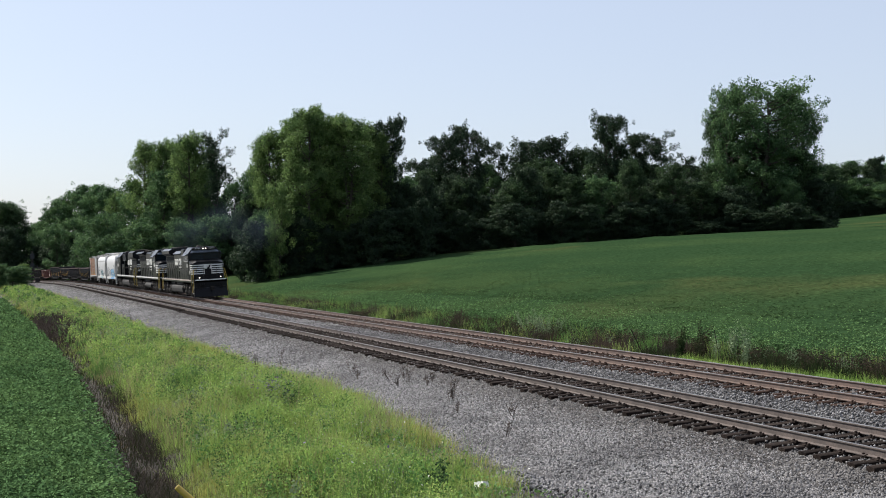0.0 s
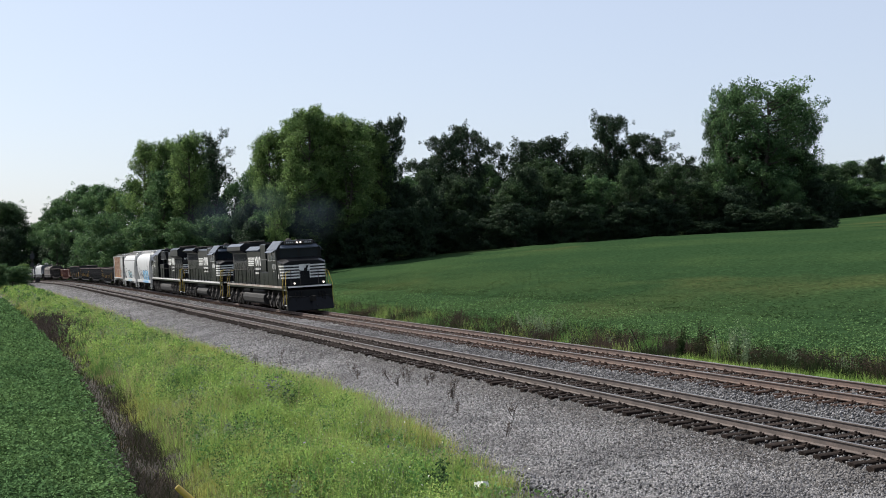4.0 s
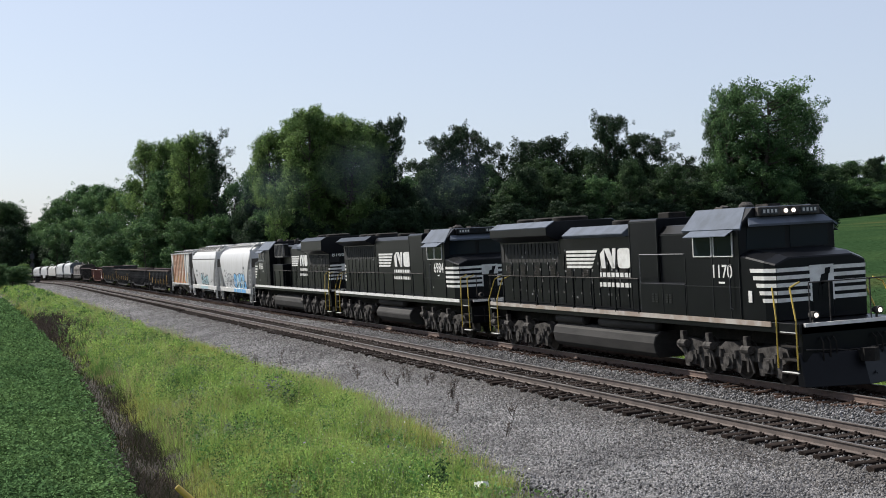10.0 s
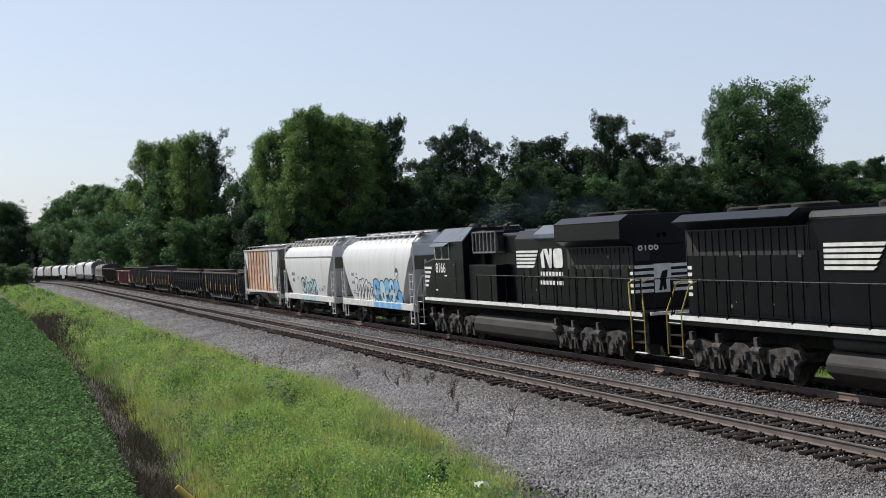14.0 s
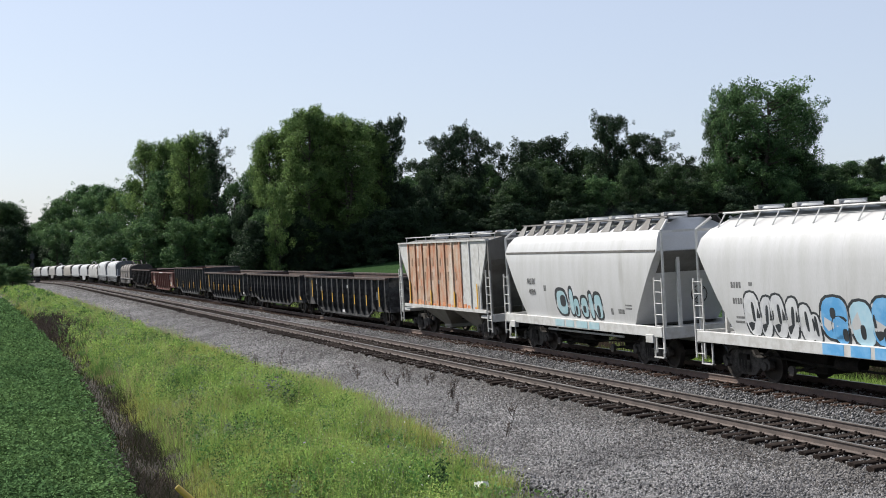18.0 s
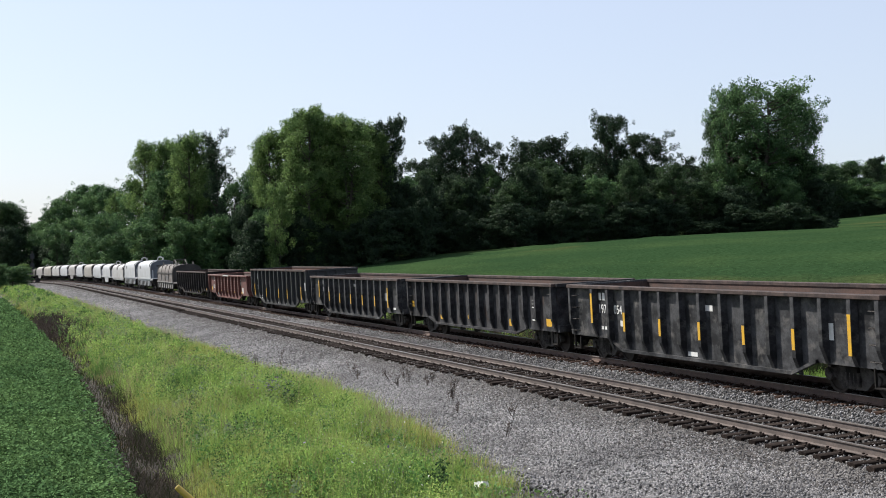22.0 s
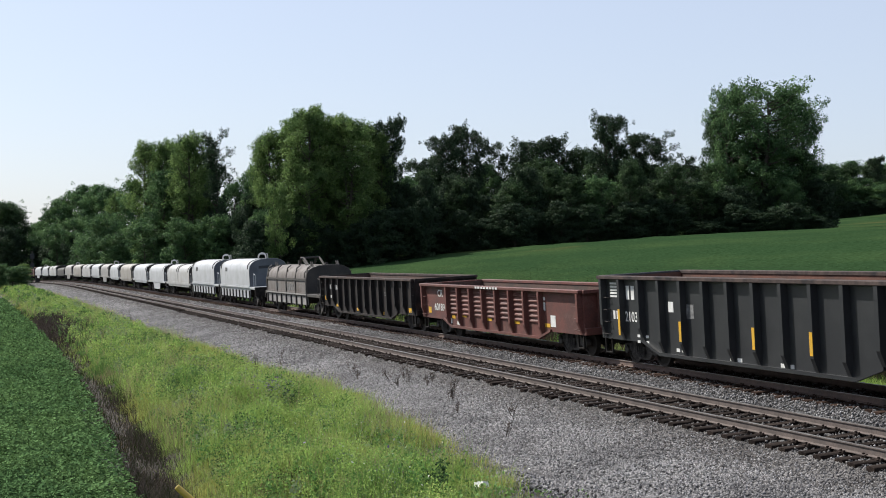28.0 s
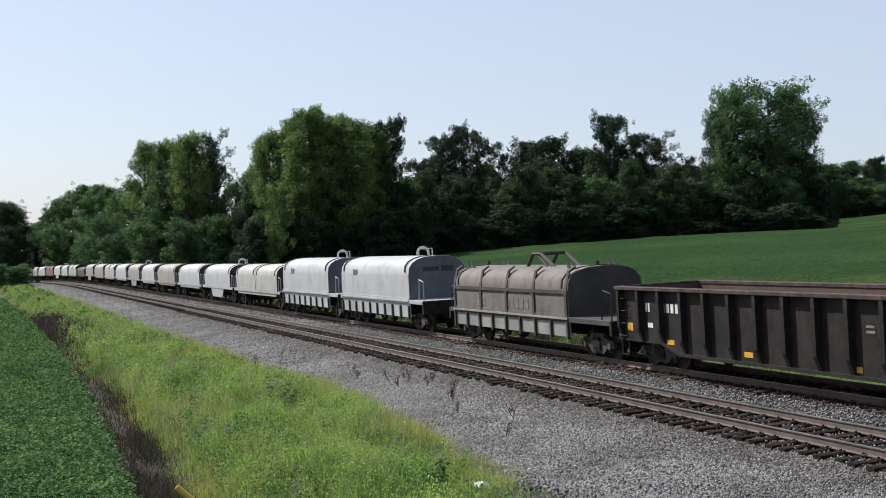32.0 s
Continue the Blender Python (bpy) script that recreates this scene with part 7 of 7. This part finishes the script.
def weeds(name, places, mats, label, stem_m, leaf=.07, flower=None):
    """Leafy weeds: a stem with many leaves each; joined, as they grow into one another."""
    pts, sz, st = [], [], []
    for x, y, h, spreadr, n in places:
        z0 = land(x, y)
        stems = 3 + int(spreadr * 6)
        for _ in range(stems):
            dx, dy = rng.normal(0, spreadr, 2)
            hh = h * rng.uniform(.6, 1.1)
            k = int(n / stems)
            f = rng.uniform(.12, 1.0, k)
            pts.append(np.stack([x + bend(y)[0] + dx * (.4 + .6 * f) + rng.normal(0, .06, k), y + dy * (.4 + .6 * f) + rng.normal(0, .06, k), z0 + hh * f], axis=1))
            sz.append(leaf * (1.25 - .7 * f))
    p = np.concatenate(pts)
    return stuff(name, soup(name, leaf_quads(p, np.concatenate(sz), .35), LEAF, mats), label, "weeds")


pl = []
for _ in range(520):
    y = 18 + 150 * rng.uniform() ** 1.6
    x = rng.uniform(5.3, 9.6)
    pl.append((x + 0, y, rng.uniform(.35, .8), rng.uniform(.1, .35), int(rng.uniform(30, 90))))
weeds("weed_clumps", pl, M_BLADE[3], "broad-leaved green weeds among the grass", None, .05)
pl = [(x, y, h, r, n) for x, y, h, r, n in ((5.5, 33.5, 1.2, .3, 260), (5.3, 30, .9, .25, 200), (6.4, 24.5, .8, .3, 220), (7.4, 21.5, .7, .35, 260))]
weeds("weed_clumps", pl, M_BLADE[3], "darker leafy weeds on the bank", None, .05)
weeds("weed_clumps", [(8.0, 67.3, 1.05, .55, 1100), (8.9, 68.5, .9, .5, 700), (8.3, 36.3, .75, .3, 420), (7.9, 22.3, .7, .35, 500), (6.3, 37.5, .6, .35, 380)], M_WEED_DARK, "dark green bushy weeds on the bank", None, .045)
weeds("weed_clumps", [(5.75, 33.0, 1.05, .12, 130), (6.3, 32.4, .9, .3, 260), (7.1, 25.5, .75, .1, 70), (6.0, 24.6, .7, .12, 80), (5.9, 38.5, .7, .25, 160)], M_WEED_PALE, "pale leafy weeds at the ditch", None, .055)
pts = np.concatenate([np.stack([rng.normal(8.15, .28, 90), rng.normal(36.3, .35, 90), rng.uniform(-.25, .15, 90)], axis=1), np.stack([rng.uniform(5.5, 9.5, 60), rng.uniform(20, 60, 60), np.full(60, -.25) + rng.uniform(-.1, .2, 60)], axis=1)])
stuff("wild_flowers", soup("wild_flowers", leaf_quads(pts, .035), LEAF, M_PURPLE), "small purple wild flowers in the grass", "flowers")
pts = np.stack([rng.uniform(6.5, 10, 40), rng.uniform(20, 30, 40), np.full(40, -.32) + rng.uniform(-.1, .15, 40)], axis=1)
stuff("white_flowers", soup("white_flowers", leaf_quads(pts, .025), LEAF, M_WHITEFLOWER), "few small white flowers in the grass", "flowers")

# ditch: dry stalks, mostly dark blades that carry the ditch's shade
x, y = spread(22000, 3.5, 5.2, 18, 160, 1.4)
x = x + wig_v(y, x)
z = land_v(x - drift(x, y), y) - .02
stuff("dead_grass", soup("ditch_grass", blades(x, y, z, rng.uniform(.08, .26, len(x)), rng.uniform(.005, .009, len(x)) * (1 + y / 50), .5), BLADE, M_BLADE[4], (M_BLADE[2],), (rng.uniform(0, 1, len(x)) < .10).astype(int)), "dead grass lying in the ditch, darkened to carry its shade", "grass")
# burnt brown patch of dead weeds on the bank
x, y = rng.normal(6.05, .75, 11000), rng.normal(97, 9, 11000)
stuff("dead_weeds", soup("dead_weeds", blades(x, y, land_v(x, y), rng.uniform(.15, .55, len(x)), np.full(len(x), .045), .5), BLADE, M_WITHERED, (M_BLADE[4],), (rng.uniform(0, 1, len(x)) < .15).astype(int)), "brown patch of dead weeds on the bank", "weeds")

for n, cx, cy, sx, sy, hh in ((2600, 4.1, 27.0, .28, 1.4, .55), (1500, 4.6, 35.5, .25, 1.6, .45), (1300, 4.9, 47, .25, 3, .4)):
    x, y = rng.normal(cx, sx, n), rng.normal(cy, sy, n)
    stuff("dead_weeds", soup("dead_weeds_ditch", blades(x + drift(x, y), y, land_v(x, y), rng.uniform(.15, hh, n), np.full(n, .012), .4), BLADE, M_WITHERED, (M_BLADE[4],), (rng.uniform(0, 1, n) < .4).astype(int)), "withered brown weeds at the ditch", "weeds")

# verge beyond the tracks: bright low grass by the ballast, dark dry growth and tall leafy weeds by the field
M_VERGE_BROWN = material("verge_dry_growth", (0.082, 0.060, 0.044), 0.85, second=(0.050, 0.043, 0.038), scale=0.5, island=0.4, thin=0.25, spec=0.0)
x, y = spread(5200, 23.8, 29.5, 22, 210, 1.5)
patch, fine = field_noise(x, y, .25, .09, 13.0), field_noise(x, y, .8, .35, 5.0)
fresh = (x < np.where(y < 46, 27.4, 25.9) + 1.6 * patch) & (y < 64)
h = np.where(fresh, .30, .55 + .45 * np.clip(fine, -.5, .6)) * rng.uniform(.7, 1.3, len(x)) * np.clip((x - 23.7) / .9, .25, 1)
tone = np.where(fresh, np.where(patch > .1, 4, 0), np.where(fine + .5 * patch > .40, 3, np.where(fine > .26, 4, np.where(patch + .4 * fine < .06, 6, 2))))
rad = rng.uniform(.15, .38, len(x))
k = np.repeat(np.arange(len(x)), 26)
off = rng.normal(0, 1, (len(k), 2)) * rad[k][:, None]
bx, by = x[k] + off[:, 0], y[k] + off[:, 1]
v = blades(bx + shift_v(by), by, land_v(bx, by) - .03, h[k] * rng.uniform(.5, 1.15, len(k)), .0085 * (1 + by / 45) * rng.uniform(.7, 1.3, len(k)), .22)
stuff("grass", soup("verge_grass", v, BLADE, M_BLADE[0], (M_BLADE[1], M_VERGE_BROWN, M_BLADE[3], M_OLIVE, M_SEED, M_BLADE[4]), tone[k]), "rough grass and dry weeds along the verge", "grass")
for mat, count, label, hlo, hhi, cell in ((M_VERGE_BROWN, 330, "brown dry weeds along the verge", .5, 1.15, 1), (M_BLADE[4], 270, "dark brown-green weeds along the verge", .6, 1.2, 2), (M_BLADE[3], 55, "fresh green weeds along the verge", .5, 1.2, 3), (M_WEED_PALE, 30, "pale leafy weeds along the verge", .6, 1.25, 4)):
    pl = []
    for _ in range(count):
        y = 34 + 140 * rng.uniform() ** 1.4
        x = rng.uniform(25.6, 28.9) if y > 52 else rng.uniform(28.0, 29.2)
        pl.append((x, y, rng.uniform(hlo, hhi) * (1 if y > 52 else .75), rng.uniform(.18, .5), int(rng.uniform(70, 150))))
    weeds("weed_clumps", pl, mat, label, None, .046)
weeds("weed_clumps", [(27.6, 45.9, 1.5, .4, 800), (27.3, 46.9, 1.3, .4, 700), (27.2, 45.2, 1.0, .45, 600)], M_BLADE[4], "tall dark bushy weeds beside the field", None, .055)
weeds("weed_clumps", [(27.9, 44.0, 1.55, .2, 300), (28.0, 43.0, 1.45, .2, 260), (27.7, 44.7, 1.1, .2, 220), (27.5, 42.4, .9, .2, 150), (28.2, 62, 1.35, .5, 700), (28.4, 64, 1.2, .5, 520), (27.7, 60.6, 1.0, .45, 420)], M_WEED_PALE, "tall pale green leafy weeds beside the field", None, .06)
weeds("weed_clumps", [(26.9, 49.5, .8, .35, 300), (26.5, 100, 1.5, .5, 400), (26.6, 55, .8, .4, 340)], M_BLADE[3], "fresh green leafy weeds beside the field", None, .05)

# dry stalks standing in the ballast
for k, (sx, sy, sh) in enumerate(((11.9, 52, .85), (13.1, 45.5, .45), (13.3, 42, .5), (13.5, 40.5, .6), (13.6, 38.8, .45), (13.8, 37, .5), (12.0, 28.6, .55), (13.2, 31, .4), (12.7, 43.5, .5), (13.0, 40, .45), (13.4, 36, .5), (13.0, 35, .35), (13.7, 41.5, .5), (14.0, 39.5, .4), (12.4, 33.0, .35), (9.9, 47, 1.1), (10.1, 92, 1.4), (10.4, 90, 1.2))):
    b = Build()
    rnd = random.Random(k)
    z0 = land(sx, sy)
    for i in range(4):
        x1, y1, hh = sx + rnd.gauss(0, .09), sy + rnd.gauss(0, .09), sh * rnd.uniform(.5, 1)
        b.rod((sx + rnd.gauss(0, .04), sy + rnd.gauss(0, .04), z0 - .03), (x1, y1, z0 + hh), .007, 4, .004)
        for j in range(7):
            f = rnd.uniform(.3, 1)
            b.rod((sx + (x1 - sx) * f, sy + (y1 - sy) * f, z0 + hh * f), (sx + (x1 - sx) * f + rnd.gauss(0, .06), sy + rnd.gauss(0, .06), z0 + hh * f + .06), .007, 4, .003)
    r = thing("dry_weed", "dry brown weed stalks standing in the ballast", "weed", "weeds in the ballast")
    part("stalk_clump", b, M_WITHERED, r)


# loose ballast stones
def stones(n, x0, x1, y0, y1, power, size, name, lift=0.0):
    x, y = spread(n, x0, x1, y0, y1, power)
    keep = x > edge_at(y) - .3 + rng.normal(0, .15, n)
    x, y = x[keep], y[keep]
    n = len(x)
    z = land_v(x, y) + size * .15 + lift * rng.uniform(0, 1, n)
    c = np.stack([x + shift_v(y), y, z], axis=1)
    axes = rng.normal(size=(n, 3, 3))
    q = np.empty_like(axes)
    q[:, 0] = axes[:, 0] / np.linalg.norm(axes[:, 0], axis=1)[:, None]
    t = np.cross(q[:, 0], axes[:, 1])
    q[:, 1] = t / np.linalg.norm(t, axis=1)[:, None]
    q[:, 2] = np.cross(q[:, 0], q[:, 1])
    r = size * rng.uniform(.55, 1.25, (n, 5, 1))
    tri = [q[:, 0], -.5 * q[:, 0] + .87 * q[:, 1], -.5 * q[:, 0] - .87 * q[:, 1], q[:, 2], -q[:, 2]]
    tips = np.stack(tri, axis=1) * r + c[:, None, :]
    idx = [(0, 1, 3), (1, 2, 3), (2, 0, 3), (1, 0, 4), (2, 1, 4), (0, 2, 4)]
    verts = tips.reshape(-1, 3)
    faces = (np.arange(n)[:, None, None] * 5 + np.array(idx)[None]).reshape(-1, 3)
    me = bpy.data.meshes.new(name)
    me.vertices.add(len(verts))
    me.vertices.foreach_set("co", verts.astype(np.float32).ravel())
    me.loops.add(faces.size)
    me.loops.foreach_set("vertex_index", faces.astype(np.int32).ravel())
    me.polygons.add(len(faces))
    me.polygons.foreach_set("loop_start", np.arange(0, faces.size, 3, dtype=np.int32))
    me.polygons.foreach_set("loop_total", np.full(len(faces), 3, dtype=np.int32))
    me.materials.append(M_STONE)
    me.materials.append(M_STONE_DUSTY)
    # dark dust lies thickest along the running rails
    near_rail = np.exp(-((x - 15.2) / 1.3) ** 2) + 1.0 * np.exp(-((x - 16.5) / .85) ** 2) + .7 * np.exp(-((x - 20.6) / 1.0) ** 2)
    dusty = rng.uniform(0, 1, n) < np.clip(near_rail, 0, .85)
    me.polygons.foreach_set("material_index", np.repeat(dusty, 6).astype(np.int32))
    me.update(calc_edges=True)
    return stuff("ballast_stones", me, "loose grey crushed ballast stones", "stones")


stones(104000, 8.8, 15.3, 17, 48, 1.1, .035, "ballast_near")
stones(52000, 10.4, 15.3, 48, 135, 1.3, .052, "ballast_mid")
stones(26000, 10.4, 15.3, 115, 290, 1.5, .085, "ballast_bend")
stones(62000, 15.0, 24.2, 18, 75, 1.2, .038, "ballast_bed", .055)
stones(26000, 15.0, 24.2, 70, 280, 1.5, .075, "ballast_far")


# ---- small things along the line ----
def signal_mast():
    x, y = at_view(57, 268)
    z = land(x, y)
    r = thing("railway_signal", "dark trackside signal mast with two lamp heads", "signal")
    r.matrix_basis = pose(x, y, z)
    part("mast", Build().rod((0, 0, 0), (0, 0, 6.9), .09, 10), M_CAST, r)
    part("base", Build().box(-.3, .3, -.3, .3, -.2, .3), M_STONE, r, "concrete base")
    for zz in (5.9, 3.9):
        h = part("signal_head", Build().prism([(-.42, zz - .55), (.42, zz - .55), (.42, zz + .3), (.3, zz + .55), (-.3, zz + .55), (-.42, zz + .3)], -.14, -.1), M_SPRAY_K, r, "black signal head")
        for k in range(3):
            part("lens_hood", Build().rod((0, -.14, zz - .32 + .32 * k), (0, -.4, zz - .32 + .32 * k), .12, 10), M_SPRAY_K, h)
    b = Build()
    for k in range(16):
        b.rod((-.2, .12, .4 + .38 * k), (.2, .12, .4 + .38 * k), .015, 5)
    b.rod((-.2, .12, .2), (-.2, .12, 6.5), .02, 5).rod((.2, .12, .2), (.2, .12, 6.5), .02, 5)
    part("ladder", b, M_CAST, r, "thin access ladder")
    part("instrument_case", Build().box(.6, 1.5, -.3, .3, -.1, 1.4), M_TANK, r, "grey equipment case", bevel=.02)


signal_mast()

post = thing("marker_post", "leaning yellow and white plastic marker post", "marker post")
post.matrix_basis = pose(3.02, 14.6, -1.2)
tip, foot = Vector((-.76, .55, 1.95)), Vector((1.75, .1, -.42))
axis = tip - foot
part("tube", Build().turned([(.034, 0), (.034, 1)], foot, foot + axis * .80, 14), M_TRIM_W, post, "white lower tube", smooth=True)
part("sleeve", Build().turned([(.037, 0), (.037, .97), (.032, 1)], foot + axis * .80, tip, 14), M_YELLOW, post, "yellow upper sleeve", smooth=True)

litter = thing("paper_scrap", "crumpled white paper scrap lying in grass", "litter")
litter.matrix_basis = pose(9.05, 22.7, land(9.05, 22.7) + .18)
part("sheet", Build().add([(-.16, 0, 0), (-.02, -.08, .09), (.13, -.02, .02), (.15, .09, .10), (0, .11, .03), (-.13, .10, .11), (0, .02, .14)], [(0, 1, 6), (1, 2, 6), (2, 3, 6), (3, 4, 6), (4, 5, 6), (5, 0, 6)]), M_WHITEFLOWER, litter)

# thin stakes in the verge
for sx, sy, tilt in ((27.0, 49.2, 28), (27.8, 44.5, 12)):
    st = thing("stake", "thin dark leaning stake among the verge weeds", "stake", "stakes in the verge")
    st.matrix_basis = pose(sx, sy, land(sx, sy) - .1, 0, -tilt, 0)
    part("rod", Build().rod((0, 0, 0), (0, 0, 1.35), .018, 6), M_GRIME, st)


# exhaust haze left behind by the engines: faint rigid puffs that drift after the train and over the field
def haze_material():
    m = bpy.data.materials.new("exhaust_haze")
    m.use_nodes = True
    n, l = m.node_tree.nodes, m.node_tree.links
    p = n["Principled BSDF"]
    p.inputs["Base Color"].default_value = (0.52, 0.60, 0.71, 1)
    p.inputs["Roughness"].default_value = 1.0
    p.inputs["Specular IOR Level"].default_value = 0.0
    tc, t, thick, mul, tr, mx = n.new("ShaderNodeTexCoord"), n.new("ShaderNodeTexNoise"), n.new("ShaderNodeMapRange"), n.new("ShaderNodeMath"), n.new("ShaderNodeBsdfTransparent"), n.new("ShaderNodeMixShader")
    flat, core, soft = n.new("ShaderNodeVectorMath"), n.new("ShaderNodeVectorMath"), n.new("ShaderNodeMapRange")
    flat.operation, core.operation, mul.operation = "MULTIPLY", "LENGTH", "MULTIPLY"
    flat.inputs[1].default_value = (.385, 0, .476)      # thins out towards its rim
    t.inputs["Scale"].default_value, t.inputs["Detail"].default_value = 0.5, 3
    thick.inputs["From Min"].default_value, thick.inputs["From Max"].default_value = 0.3, 0.75
    thick.inputs["To Min"].default_value, thick.inputs["To Max"].default_value = 0.01, 0.075
    soft.inputs["From Min"].default_value, soft.inputs["From Max"].default_value = 1.0, 0.1
    soft.interpolation_type = "SMOOTHSTEP"
    l.new(tc.outputs["Object"], t.inputs["Vector"])
    l.new(tc.outputs["Object"], flat.inputs[0])
    l.new(flat.outputs[0], core.inputs[0])
    l.new(core.outputs["Value"], soft.inputs["Value"])
    l.new(t.outputs["Fac"], thick.inputs["Value"])
    l.new(thick.outputs[0], mul.inputs[0])
    l.new(soft.outputs[0], mul.inputs[1])
    l.new(mul.outputs[0], mx.inputs[0])
    l.new(tr.outputs[0], mx.inputs[1])
    l.new(p.outputs[0], mx.inputs[2])
    l.new(mx.outputs[0], n["Material Output"].inputs["Surface"])
    return m


M_HAZE = haze_material()
PUFFS = []
for k, (dy, dx, dz) in enumerate(((-3, 2.4, .3), (1, -.4, 1.2), (5, -3.0, .2))):
    b = Build()
    rings = []
    for a in range(1, 10):
        ph = math.pi * a / 10
        rings.append([(2.6 * math.sin(ph) * math.cos(6.283 * j / 18), 1.6 * math.sin(ph) * math.sin(6.283 * j / 18), 2.1 * math.cos(ph)) for j in range(18)])
    b.loft(rings)
    puff = thing("exhaust_puff", "faint blue-grey exhaust haze drifting behind the engines", "smoke", "exhaust puffs")
    part("haze", b, M_HAZE, puff, smooth=True).visible_shadow = False
    PUFFS.append((puff, dx, dy, dz, k))


# ---- the train rolls by at an even pace ----
def on_line(y, half):
    """Pose of a car whose trucks, half apart from its middle, stand on the far track at y."""
    (xa, za), (xb, zb) = bend(y - half), bend(y + half)
    turn = Matrix.Rotation(math.atan2(xa - xb, 2 * half), 4, "Z") @ Matrix.Rotation(math.atan2(zb - za, 2 * half), 4, "X") @ Matrix.Rotation(-math.atan(BANK), 4, "Y")
    return Matrix.Translation((XF + (xa + xb) / 2, y, rail_z(XF) + (za + zb) / 2)) @ turn


def motions():
    for root, y0, length in CARS:
        walk(root, [(t, on_line(y0 - SPEED * t, length * 0.34)) for t in range(0, 33, 2)])
    # exhaust haze drifts more slowly than the train, then blows over the field into the wood
    for puff, dx, dy, dz, k in PUFFS:
        rows = []
        for t in range(0, 33, 2):
            late = min(10.0, max(0.0, t - 10.0))
            rows.append((t, pose(XF + 1.0 + dx * (1 + .06 * t) + (7.2 + .5 * k) * late, 116.0 + dy * (.35 + .065 * min(t, 10)) - 4.5 * min(t, 10) + 10.8 * late, 6.0 + .16 * min(t, 10) + dz + .05 * late)))
        walk(puff, rows)
    # wheels turn with the way that they roll
    for w, y, r in WHEELS:
        walk(w, [(k / 15, pose(0, y, r) @ Matrix.Rotation(SPEED * k / 15 / r, 4, "X")) for k in range(481)])


motions()
